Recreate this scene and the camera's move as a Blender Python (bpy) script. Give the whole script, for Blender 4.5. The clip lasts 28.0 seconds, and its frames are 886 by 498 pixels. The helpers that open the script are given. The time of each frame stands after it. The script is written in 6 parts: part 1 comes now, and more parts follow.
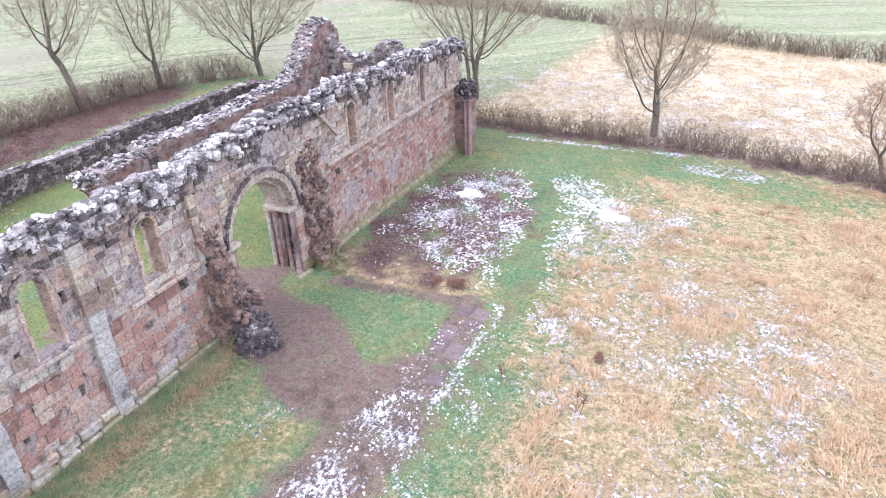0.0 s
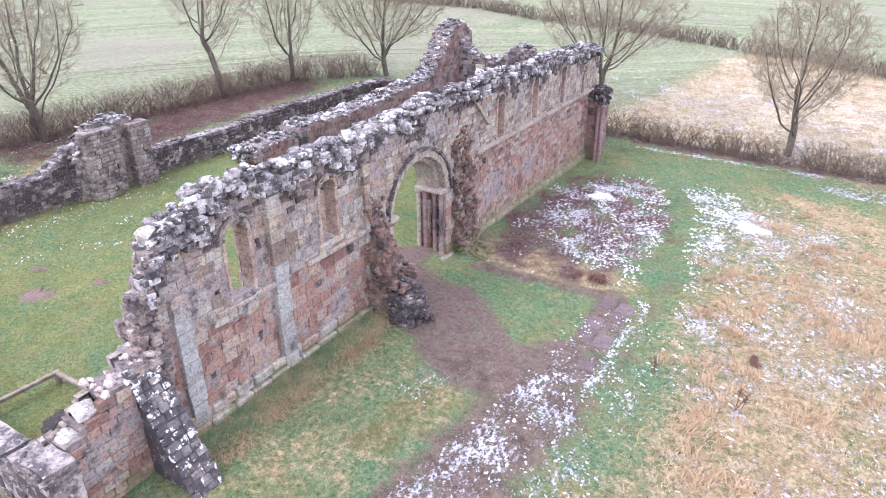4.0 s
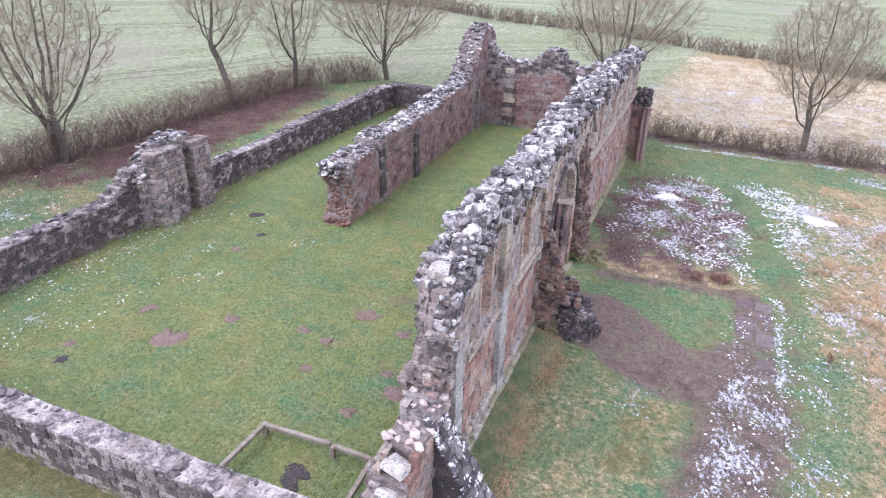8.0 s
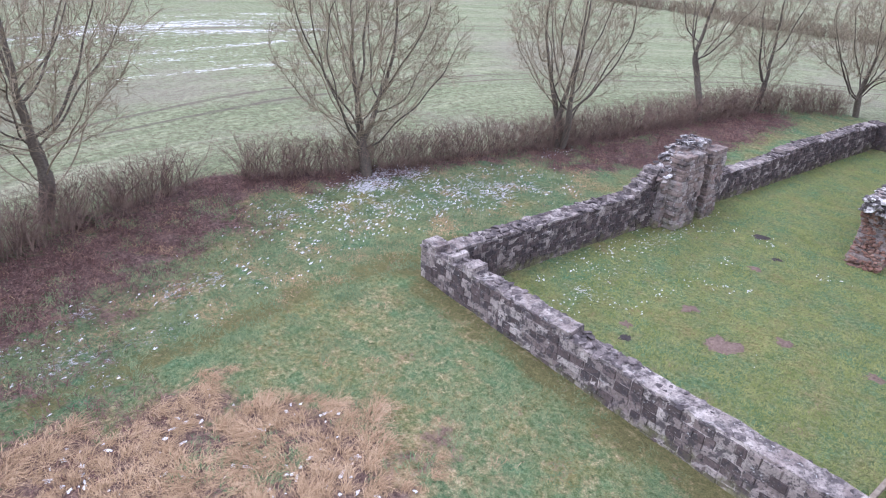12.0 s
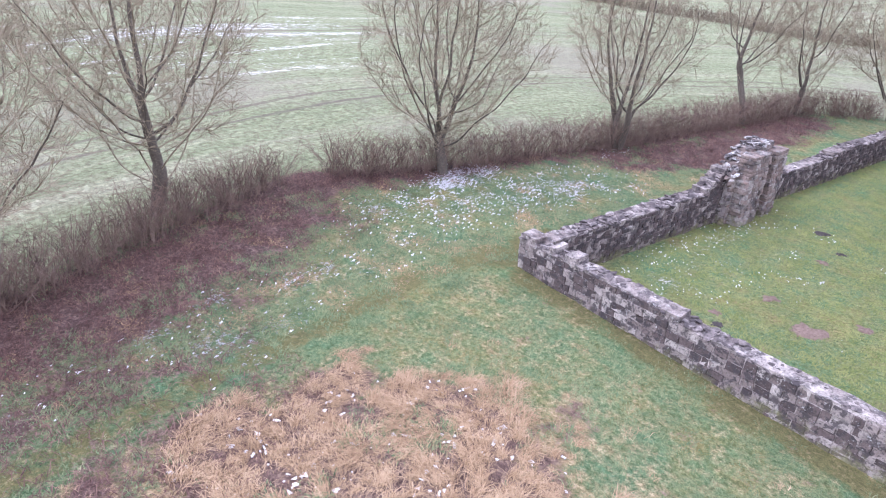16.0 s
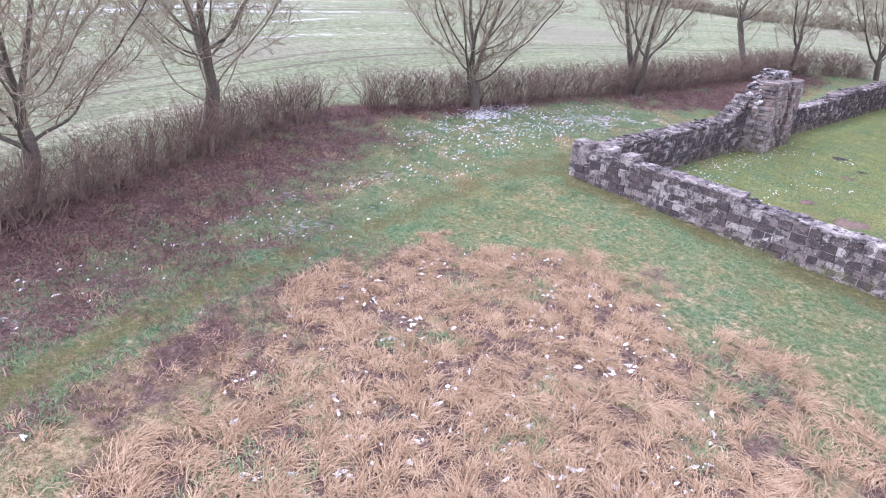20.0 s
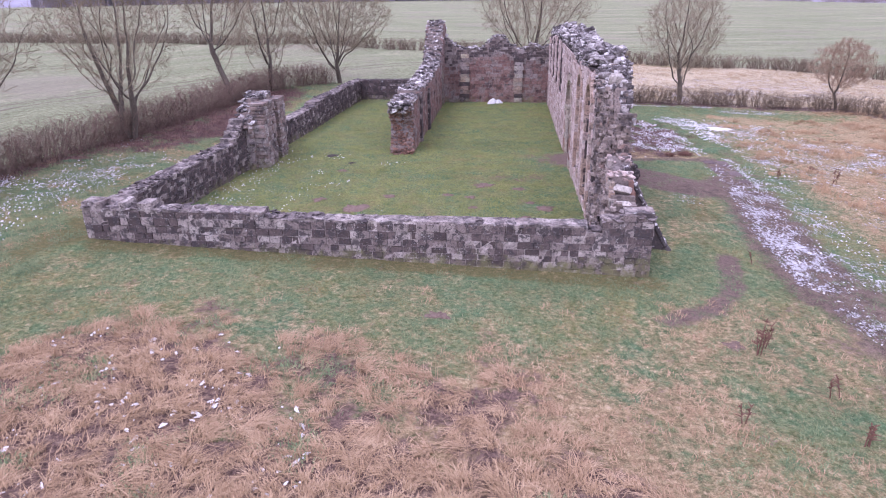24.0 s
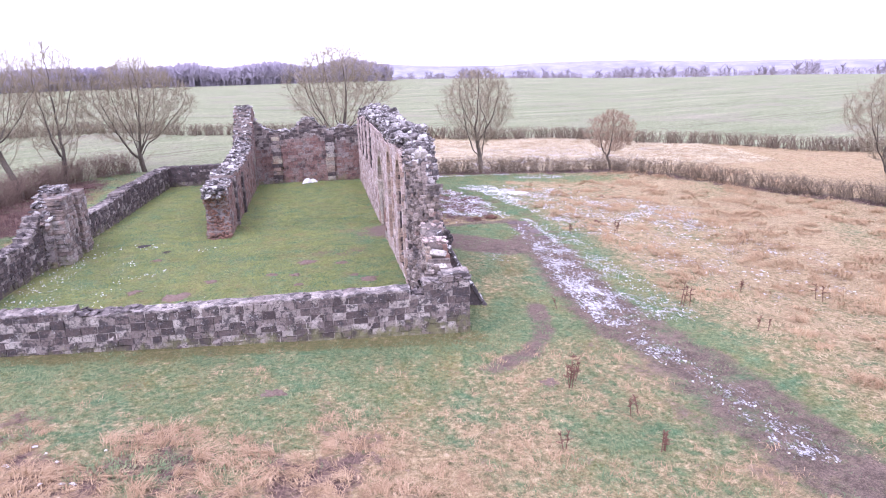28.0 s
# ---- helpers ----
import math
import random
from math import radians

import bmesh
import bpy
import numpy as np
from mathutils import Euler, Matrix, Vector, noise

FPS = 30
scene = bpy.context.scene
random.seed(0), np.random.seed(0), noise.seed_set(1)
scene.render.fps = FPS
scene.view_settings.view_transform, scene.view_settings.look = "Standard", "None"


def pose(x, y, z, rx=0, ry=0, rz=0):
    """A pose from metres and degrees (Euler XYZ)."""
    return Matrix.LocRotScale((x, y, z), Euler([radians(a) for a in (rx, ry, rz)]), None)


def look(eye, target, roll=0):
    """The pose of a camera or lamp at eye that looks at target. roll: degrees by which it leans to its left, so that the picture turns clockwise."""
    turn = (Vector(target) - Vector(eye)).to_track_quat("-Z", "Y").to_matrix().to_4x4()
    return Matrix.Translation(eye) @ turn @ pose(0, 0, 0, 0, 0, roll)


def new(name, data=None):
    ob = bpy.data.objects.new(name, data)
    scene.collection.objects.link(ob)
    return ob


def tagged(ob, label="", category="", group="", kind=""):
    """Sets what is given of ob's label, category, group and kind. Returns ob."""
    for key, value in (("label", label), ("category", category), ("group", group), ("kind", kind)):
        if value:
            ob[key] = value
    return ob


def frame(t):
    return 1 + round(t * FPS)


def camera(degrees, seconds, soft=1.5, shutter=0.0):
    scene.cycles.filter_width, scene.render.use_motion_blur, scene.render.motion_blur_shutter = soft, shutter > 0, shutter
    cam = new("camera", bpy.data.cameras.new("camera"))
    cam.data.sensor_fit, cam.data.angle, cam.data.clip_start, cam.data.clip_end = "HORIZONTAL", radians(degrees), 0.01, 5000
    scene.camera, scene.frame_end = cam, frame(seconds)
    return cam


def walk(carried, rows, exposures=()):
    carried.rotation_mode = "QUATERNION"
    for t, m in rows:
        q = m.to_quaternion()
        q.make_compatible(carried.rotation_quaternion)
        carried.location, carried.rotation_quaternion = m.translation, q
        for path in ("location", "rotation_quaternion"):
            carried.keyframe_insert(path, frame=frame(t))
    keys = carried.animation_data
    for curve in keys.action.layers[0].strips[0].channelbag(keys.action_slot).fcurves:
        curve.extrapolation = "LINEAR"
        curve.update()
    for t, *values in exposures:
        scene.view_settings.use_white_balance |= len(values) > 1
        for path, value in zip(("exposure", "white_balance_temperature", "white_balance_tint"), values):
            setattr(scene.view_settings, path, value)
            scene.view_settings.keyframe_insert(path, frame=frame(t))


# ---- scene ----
import collections

cam = camera(66.6, 28.0, soft=1.1)
PATH = [
    (0, (12.782, -1.363, 11.346), (8.944, 6.541, 6.572), -2.12),
    (0.5, (12.627, -1.270, 11.164), (8.236, 6.379, 6.451), -1.78),
    (1, (12.594, -1.228, 10.987), (7.693, 6.136, 6.323), -1.32),
    (1.5, (12.565, -1.192, 10.845), (7.476, 6.070, 6.222), -1.00),
    (2, (12.567, -1.244, 10.907), (7.377, 5.943, 6.279), -0.98),
    (2.5, (12.462, -1.451, 10.926), (7.218, 5.699, 6.302), -0.88),
    (4.5, (10.265, -3.986, 10.457), (6.094, 3.942, 6.011), -0.03),
    (5, (9.630, -4.656, 10.671), (6.490, 3.708, 6.177), -0.58),
    (5.5, (8.868, -5.243, 10.873), (6.601, 3.372, 6.329), -0.98),
    (6, (8.012, -5.616, 10.934), (6.254, 3.107, 6.372), -1.17),
    (6.5, (7.080, -5.953, 11.028), (5.647, 2.822, 6.451), -1.05),
    (7, (6.024, -6.175, 11.063), (4.790, 2.627, 6.480), -0.81),
    (7.5, (4.863, -6.285, 10.916), (2.946, 2.417, 6.378), -0.14),
    (8, (3.590, -6.297, 10.791), (0.221, 1.965, 6.275), 1.12),
    (8.5, (2.433, -6.444, 10.643), (-2.396, 1.065, 6.138), 1.64),
    (9, (1.276, -6.791, 10.318), (-4.534, 0.027, 5.874), 2.15),
    (9.5, (0.310, -7.401, 10.278), (-6.053, -1.086, 5.848), 2.36),
    (10, (-0.695, -8.270, 10.249), (-7.265, -2.169, 5.819), 2.73),
    (10.5, (-1.688, -9.210, 10.208), (-8.333, -3.193, 5.777), 2.95),
    (11, (-2.458, -10.092, 10.148), (-9.135, -4.105, 5.724), 3.08),
    (11.5, (-2.739, -10.560, 9.996), (-9.437, -4.590, 5.580), 3.20),
    (13.5, (-3.222, -11.162, 10.025), (-9.983, -5.259, 5.616), 3.27),
    (14, (-3.424, -11.557, 10.060), (-10.169, -5.635, 5.650), 3.38),
    (14.5, (-3.633, -12.050, 10.128), (-10.357, -6.108, 5.714), 3.57),
    (15, (-3.796, -12.566, 10.145), (-10.523, -6.619, 5.743), 3.53),
    (15.5, (-3.938, -13.229, 10.092), (-10.640, -7.242, 5.704), 3.65),
    (16, (-3.950, -13.974, 10.037), (-10.644, -7.959, 5.678), 3.70),
    (16.5, (-3.968, -14.730, 10.037), (-10.649, -8.696, 5.683), 3.76),
    (17, (-4.082, -15.481, 9.992), (-10.740, -9.413, 5.649), 3.89),
    (17.5, (-4.187, -16.070, 9.787), (-10.839, -9.977, 5.472), 3.98),
    (18, (-4.237, -16.358, 9.202), (-10.892, -10.260, 4.899), 4.05),
    (18.5, (-4.259, -16.610, 8.379), (-10.938, -10.497, 4.135), 4.08),
    (19, (-4.265, -16.830, 7.633), (-10.961, -10.707, 3.431), 4.11),
    (19.5, (-4.285, -17.028, 7.158), (-10.987, -10.893, 2.980), 4.16),
    (20, (-4.315, -17.198, 7.099), (-10.750, -10.767, 2.948), 3.87),
    (20.5, (-4.332, -17.258, 7.159), (-10.198, -10.298, 3.018), 3.35),
    (21, (-4.226, -17.272, 7.257), (-9.224, -9.656, 3.132), 2.24),
    (21.5, (-4.231, -17.313, 7.320), (-8.282, -9.156, 3.189), 1.38),
    (23.5, (-3.678, -17.542, 7.355), (-5.188, -8.560, 3.228), -0.11),
    (24, (-3.674, -17.565, 7.489), (-4.669, -8.307, 3.841), -0.75),
    (24.5, (-3.685, -17.672, 7.598), (-4.106, -8.035, 4.960), -1.17),
    (25, (-3.687, -17.800, 7.655), (-3.267, -8.157, 5.042), -1.53),
    (25.5, (-3.692, -17.865, 7.700), (-2.627, -8.278, 5.063), -1.87),
    (26, (-3.698, -17.922, 7.707), (-2.388, -8.369, 5.058), -1.90),
    (26.5, (-3.678, -17.955, 7.681), (-2.213, -8.424, 5.031), -1.90),
    (27, (-3.652, -17.996, 7.667), (-2.126, -8.475, 5.016), -1.90),
    (27.5, (-3.676, -18.186, 7.649), (-2.116, -8.671, 4.998), -1.83),
    (28, (-3.707, -18.449, 7.642), (-2.109, -8.941, 4.991), -1.71),
]
walk(cam, [(t, look(eye, aim, roll)) for t, eye, aim, roll in PATH], exposures=[(0, 1.2, 5640, 16), (3, 1.12, 5640, 18), (5, 1.02, 5620, 19), (6, 1.12, 5610, 19), (7, 1.14, 5600, 19), (8.5, 0.7, 5560, 17), (10, 0.78, 5540, 14), (11, 0.62, 5500, 16), (14, 0.56, 5480, 18), (16, 0.9, 5480, 21), (17, 0.93, 5480, 22), (18, 1.1, 5480, 22), (19, 1.07, 5480, 22), (20, 0.86, 5480, 23), (21, 0.64, 5460, 25), (22.7, 0.45, 5520, 34), (24, 0.42, 5600, 36), (25, 0.86, 5600, 31), (28, 0.86, 5600, 31)])

# ---- light: a bright overcast winter sky ----
world = bpy.data.worlds.new("overcast")
scene.world = world
world.use_nodes = True
wn = world.node_tree.nodes
sky = wn.new("ShaderNodeTexSky")
sky.sky_type, sky.sun_disc = 'NISHITA', False
sky.sun_elevation, sky.sun_rotation = radians(38), radians(219)
cloud = wn.new("ShaderNodeMixRGB")
cloud.inputs[0].default_value = 0.82
cloud.inputs[2].default_value = (9.6, 9.3, 9.9, 1)
world.node_tree.links.new(sky.outputs[0], cloud.inputs[1])
world.node_tree.links.new(cloud.outputs[0], wn["Background"].inputs[0])
wn["Background"].inputs[1].default_value = 0.15
sun = bpy.data.lights.new("sun", 'SUN')
sun.energy, sun.angle, sun.color = 1.1, radians(24), (1.0, 0.96, 0.93)
sun_ob = new("sun", sun)
sun_ob.matrix_world = look((-18, -22, 40), (0, 0, 0))

rng = random.Random(7)


# ---- materials ----
def material(name, rough=0.9):
    m = bpy.data.materials.new(name)
    m.use_nodes = True
    b = m.node_tree.nodes["Principled BSDF"]
    b.inputs["Roughness"].default_value = rough
    b.inputs["Specular IOR Level"].default_value = 0.25
    return m, m.node_tree.nodes, m.node_tree.links, b


def ramp_node(nodes, stops):
    r = nodes.new("ShaderNodeValToRGB")
    e = r.color_ramp.elements
    while len(e) < len(stops):
        e.new(0.5)
    for el, (p, c) in zip(e, stops):
        el.position, el.color = p, (*c, 1)
    return r


def noise_node(nodes, links, scale, detail=5, rough=0.6, vec=None):
    n = nodes.new("ShaderNodeTexNoise")
    n.inputs["Scale"].default_value, n.inputs["Detail"].default_value, n.inputs["Roughness"].default_value = scale, detail, rough
    if vec is not None:
        links.new(vec, n.inputs["Vector"])
    return n


def mix_node(nodes, links, fac, a, b, kind='MIX'):
    n = nodes.new("ShaderNodeMixRGB")
    n.blend_type = kind
    for i, v in enumerate((fac, a, b)):
        if isinstance(v, bpy.types.NodeSocket):
            links.new(v, n.inputs[i])
        elif i == 0:
            n.inputs[0].default_value = v
        else:
            n.inputs[i].default_value = (*v, 1)
    return n.outputs[0]


def math_node(nodes, links, op, *vals, clamp=False):
    n = nodes.new("ShaderNodeMath")
    n.operation, n.use_clamp = op, clamp
    for i, v in enumerate(vals):
        if isinstance(v, bpy.types.NodeSocket):
            links.new(v, n.inputs[i])
        else:
            n.inputs[i].default_value = v
    return n.outputs[0]


def step_node(nodes, links, value, lo, hi):
    n = nodes.new("ShaderNodeMapRange")
    n.interpolation_type = 'SMOOTHSTEP'
    links.new(value, n.inputs[0])
    n.inputs[1].default_value, n.inputs[2].default_value = lo, hi
    return n.outputs[0]


def world_pos(nodes):
    return nodes.new("ShaderNodeNewGeometry").outputs["Position"]


def bump_to(nodes, links, bsdf, height, strength, dist):
    b = nodes.new("ShaderNodeBump")
    b.inputs["Strength"].default_value, b.inputs["Distance"].default_value = strength, dist
    links.new(height, b.inputs["Height"])
    links.new(b.outputs[0], bsdf.inputs["Normal"])


def stone_material(name, stops, lichen=0.2, white=0.12, dark=0.3, joined=False, moss=0.0, grey=0.0, crusts=0.7, edge=0.26, vary=0.75, sways=1.5, spot=7.5):
    """Sandstone: a tint for each stone, blotches of black crust and of pale lichen over it."""
    m, n, l, b = material(name, 0.95)
    pos = world_pos(n)
    if joined:
        rnd = n.new("ShaderNodeNewGeometry").outputs["Random Per Island"]
    else:
        rnd = n.new("ShaderNodeObjectInfo").outputs["Random"]
    base = ramp_node(n, stops)
    sway = noise_node(n, l, 1.1, 5, 0.65, pos)
    l.new(math_node(n, l, 'ADD', math_node(n, l, 'MULTIPLY', rnd, vary), math_node(n, l, 'SUBTRACT', math_node(n, l, 'MULTIPLY', sway.outputs[0], sways), 0.5 * sways - 0.5 + 0.5 * vary)), base.inputs[0])
    fine = noise_node(n, l, 9.0, 6, 0.7, pos)
    big = noise_node(n, l, crusts, 4, 0.6, pos)
    mid = noise_node(n, l, 3.3, 5, 0.65, pos)
    wash = noise_node(n, l, 0.55, 5, 0.65, pos)
    col = mix_node(n, l, 0.55, base.outputs[0], ramp_out(n, l, fine.outputs[0], [(0.3, (0.4, 0.4, 0.4)), (0.7, (1.7, 1.68, 1.66))]), 'MULTIPLY')
    tone = step_node(n, l, wash.outputs[0], 0.62 - 0.3 * grey, 0.72 - 0.3 * grey)
    col = mix_node(n, l, math_node(n, l, 'MULTIPLY', tone, 0.65 if grey else 0.0), col, (0.33, 0.295, 0.285))
    crust = math_node(n, l, 'ADD', big.outputs[0], math_node(n, l, 'MULTIPLY', mid.outputs[0], 0.6))
    crust = math_node(n, l, 'ADD', crust, math_node(n, l, 'MULTIPLY', math_node(n, l, 'SUBTRACT', fine.outputs[0], 0.5), 0.45))
    col = mix_node(n, l, math_node(n, l, 'MULTIPLY', step_node(n, l, crust, 1.07 - edge / 2 - 0.45 * dark, 1.07 + edge / 2 - 0.45 * dark), 0.88), col, (0.06, 0.052, 0.055))
    speck = noise_node(n, l, 17, 4, 0.75, pos)
    col = mix_node(n, l, math_node(n, l, 'MULTIPLY', math_node(n, l, 'SUBTRACT', 1.0, step_node(n, l, speck.outputs[0], 0.36, 0.5)), 0.55 + 0.4 * dark), col, (0.055, 0.048, 0.046))
    spots = noise_node(n, l, spot, 6, 0.75, pos)
    blur = 0.5 if spot < 10 else 0.15
    pale = math_node(n, l, 'ADD', math_node(n, l, 'ADD', spots.outputs[0], 0.25 - 0.5 * blur), math_node(n, l, 'MULTIPLY', mid.outputs[0], blur))
    col = mix_node(n, l, step_node(n, l, pale, 0.94 - 0.35 * lichen, 1.06 - 0.35 * lichen), col, (0.46, 0.45, 0.43))
    col = mix_node(n, l, step_node(n, l, pale, 1.08 - 0.35 * white, 1.12 - 0.35 * white), col, (0.72, 0.71, 0.71))
    if moss:
        low = n.new("ShaderNodeSeparateXYZ")
        l.new(pos, low.inputs[0])
        damp = math_node(n, l, 'SUBTRACT', math_node(n, l, 'MULTIPLY', mid.outputs[0], 0.9), math_node(n, l, 'MULTIPLY', low.outputs[2], 0.42))
        col = mix_node(n, l, math_node(n, l, 'MULTIPLY', step_node(n, l, damp, 0.3, 0.6), moss), col, (0.19, 0.185, 0.085))
    l.new(col, b.inputs["Base Color"])
    bump_to(n, l, b, fine.outputs[0], 0.5, 0.03)
    return m


def ramp_out(n, l, value, stops):
    r = ramp_node(n, stops)
    l.new(value, r.inputs[0])
    return r.outputs[0]


RED = [(0.0, (0.20, 0.115, 0.092)), (0.3, (0.31, 0.185, 0.145)), (0.6, (0.35, 0.235, 0.18)), (0.85, (0.38, 0.30, 0.235)), (1.0, (0.40, 0.365, 0.315))]
GREY = [(0.0, (0.20, 0.16, 0.125)), (0.2, (0.35, 0.25, 0.195)), (0.4, (0.33, 0.295, 0.235)), (0.6, (0.40, 0.37, 0.325)), (0.8, (0.43, 0.385, 0.285)), (1.0, (0.36, 0.235, 0.175))]
BOUND = [(0.0, (0.07, 0.054, 0.053)), (0.4, (0.135, 0.106, 0.1)), (0.6, (0.23, 0.19, 0.175)), (0.76, (0.32, 0.28, 0.258)), (1.0, (0.47, 0.425, 0.39))]
# darker copy of BOUND: shade of the yard-side faces put into colour
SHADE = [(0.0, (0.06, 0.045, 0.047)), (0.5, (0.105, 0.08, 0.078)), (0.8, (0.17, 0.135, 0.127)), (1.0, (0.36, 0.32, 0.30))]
CAP = [(0.0, (0.075, 0.066, 0.066)), (0.3, (0.19, 0.168, 0.162)), (0.6, (0.40, 0.37, 0.355)), (1.0, (0.66, 0.635, 0.62))]
BRICK = [(0.0, (0.13, 0.085, 0.068)), (0.5, (0.30, 0.165, 0.12)), (1.0, (0.27, 0.215, 0.185))]


def stone_pair(name, stops, **kw):
    return stone_material(name, stops, **kw), stone_material(name + "_wall", stops, joined=True, **kw)


M_RED = stone_pair("red_sandstone", RED, lichen=0.14, white=0.06, dark=0.2, vary=0.95, sways=1.2, moss=0.8, grey=0.25, crusts=2.2)
M_GREY = stone_pair("grey_sandstone", GREY, lichen=0.3, white=0.1, dark=0.28, vary=0.95, sways=1.2, moss=0.8, grey=0.45, crusts=2.2)
M_BOUND = stone_pair("crusted_stone", BOUND, lichen=0.32, white=0.36, dark=0.5, moss=0.7, crusts=4.5, edge=0.1, vary=0.9, sways=0.2, spot=19)
M_SHADE = stone_pair("shaded_crusted_stone", SHADE, lichen=0.3, white=0.36, dark=0.55, moss=0.7, crusts=4.5, edge=0.1, vary=0.9, sways=0.2, spot=16)
M_PIER = stone_pair("weathered_grey_stone", [(0.0, (0.14, 0.115, 0.105)), (0.3, (0.25, 0.19, 0.165)), (0.6, (0.29, 0.25, 0.225)), (0.85, (0.38, 0.345, 0.32)), (1.0, (0.27, 0.18, 0.155))], lichen=0.28, white=0.1, dark=0.42, moss=0.8, crusts=2.6)
M_NAVE = stone_pair("dull_red_sandstone", [(0.0, (0.16, 0.10, 0.09)), (0.35, (0.25, 0.15, 0.13)), (0.65, (0.29, 0.195, 0.17)), (1.0, (0.31, 0.265, 0.24))], lichen=0.14, white=0.05, dark=0.34, moss=0.7, grey=0.2, crusts=2.0)
M_CRUST = stone_pair("half_crusted_stone", [(0.0, (0.09, 0.072, 0.065)), (0.35, (0.17, 0.135, 0.115)), (0.6, (0.29, 0.235, 0.195)), (1.0, (0.42, 0.37, 0.32))], lichen=0.26, white=0.16, dark=0.62, crusts=1.6, edge=0.2, spot=10)
M_RUBBLE = stone_pair("broken_rubble_core", [(0.0, (0.14, 0.115, 0.097)), (0.35, (0.27, 0.22, 0.19)), (0.7, (0.41, 0.355, 0.315)), (1.0, (0.33, 0.225, 0.185))], lichen=0.3, white=0.34, dark=0.5, crusts=3.5, spot=14)
M_DARK = stone_pair("black_crusted_rubble", BOUND, lichen=0.3, white=0.16, dark=0.75, crusts=3.0)
M_SCAR = stone_pair("ragged_rubble", [(0.0, (0.10, 0.075, 0.06)), (0.35, (0.20, 0.13, 0.10)), (0.6, (0.26, 0.165, 0.125)), (0.8, (0.30, 0.255, 0.21)), (1.0, (0.22, 0.125, 0.09))], lichen=0.22, white=0.16, dark=0.46, moss=0.9, spot=13, crusts=2.6)
M_WHITE = stone_material("white_lichen_slab", [(0.0, (0.34, 0.31, 0.275)), (1.0, (0.50, 0.465, 0.42))], lichen=0.3, white=0.25, dark=0.3)
M_BLOTCH = stone_material("lichen_blotched_stone", [(0.0, (0.05, 0.045, 0.05)), (0.6, (0.13, 0.115, 0.115)), (1.0, (0.30, 0.27, 0.25))], lichen=0.26, white=0.78, dark=0.4, crusts=2.6, spot=4.5)
M_CAP = stone_pair("lichen_rubble", CAP, lichen=0.42, white=0.58, dark=0.54, crusts=2.4, edge=0.12, vary=0.9)
M_COPE = stone_pair("lichen_coping", [(0.0, (0.12, 0.10, 0.098)), (0.5, (0.21, 0.18, 0.172)), (1.0, (0.36, 0.32, 0.305))], lichen=0.1, white=0.12, dark=0.58, crusts=4.0, spot=15, vary=0.9, sways=0.4)
M_BRICK = stone_pair("thin_brick", BRICK, lichen=0.14, white=0.04, dark=0.36, crusts=2.0)
M_PALE = stone_pair("pale_weathered_stone", [(0.0, (0.31, 0.235, 0.21)), (0.4, (0.45, 0.355, 0.32)), (0.8, (0.56, 0.475, 0.44)), (1.0, (0.43, 0.295, 0.255))], lichen=0.3, white=0.1, dark=0.12, moss=0.5, crusts=2.2)
M_SMOOTH = stone_material("smooth_grey_ashlar", [(0.0, (0.29, 0.27, 0.24)), (0.6, (0.35, 0.345, 0.325)), (1.0, (0.40, 0.385, 0.345))], lichen=0.25, white=0.05, dark=0.1, moss=0.5)
M_SHAFT = stone_material("dark_red_shaft", [(0.0, (0.19, 0.115, 0.108)), (0.6, (0.27, 0.175, 0.16)), (1.0, (0.31, 0.235, 0.215))], lichen=0.12, white=0.02, dark=0.25)
M_TRIM = stone_material("dressed_sandstone", [(0.0, (0.32, 0.25, 0.205)), (0.6, (0.40, 0.345, 0.28)), (1.0, (0.34, 0.315, 0.27))], lichen=0.25, white=0.05, dark=0.2, moss=0.5)
M_OCHRE = stone_material("ochre_jamb", [(0.0, (0.32, 0.225, 0.175)), (0.6, (0.43, 0.325, 0.26)), (1.0, (0.42, 0.365, 0.315))], lichen=0.15, white=0.02, dark=0.2, crusts=2.4)
M_CORE = stone_material("rubble_core", [(0.0, (0.18, 0.15, 0.135)), (0.35, (0.29, 0.24, 0.215)), (0.7, (0.34, 0.295, 0.265)), (1.0, (0.28, 0.20, 0.175))], lichen=0.24, white=0.05, dark=0.3, moss=0.8, grey=0.4, crusts=2.2)
M_CORE_DARK = stone_material("dark_rubble_core", BOUND, lichen=0.3, white=0.14, dark=0.5, moss=0.9, crusts=3.0)


def bark_material(name, c0, c1, scale=14):
    m, n, l, b = material(name, 0.95)
    pos = world_pos(n)
    t = noise_node(n, l, scale, 5, 0.7, pos)
    l.new(ramp_out(n, l, t.outputs[0], [(0.3, c0), (0.7, c1)]), b.inputs["Base Color"])
    bump_to(n, l, b, t.outputs[0], 0.6, 0.02)
    return m


M_BARK = bark_material("bark", (0.07, 0.06, 0.05), (0.18, 0.155, 0.12))
M_TWIG = bark_material("twig", (0.20, 0.165, 0.115), (0.40, 0.34, 0.235), 2)
M_REDTWIG = bark_material("reddish_twig", (0.24, 0.165, 0.115), (0.40, 0.29, 0.20), 2)
M_HEDGE = bark_material("hedge_stem", (0.085, 0.06, 0.05), (0.31, 0.225, 0.175), 2.6)
M_THORN = bark_material("dark_hedge_stem", (0.10, 0.08, 0.06), (0.26, 0.205, 0.15), 1.5)
M_WOOD = bark_material("grey_timber", (0.16, 0.13, 0.10), (0.34, 0.29, 0.23), 6)


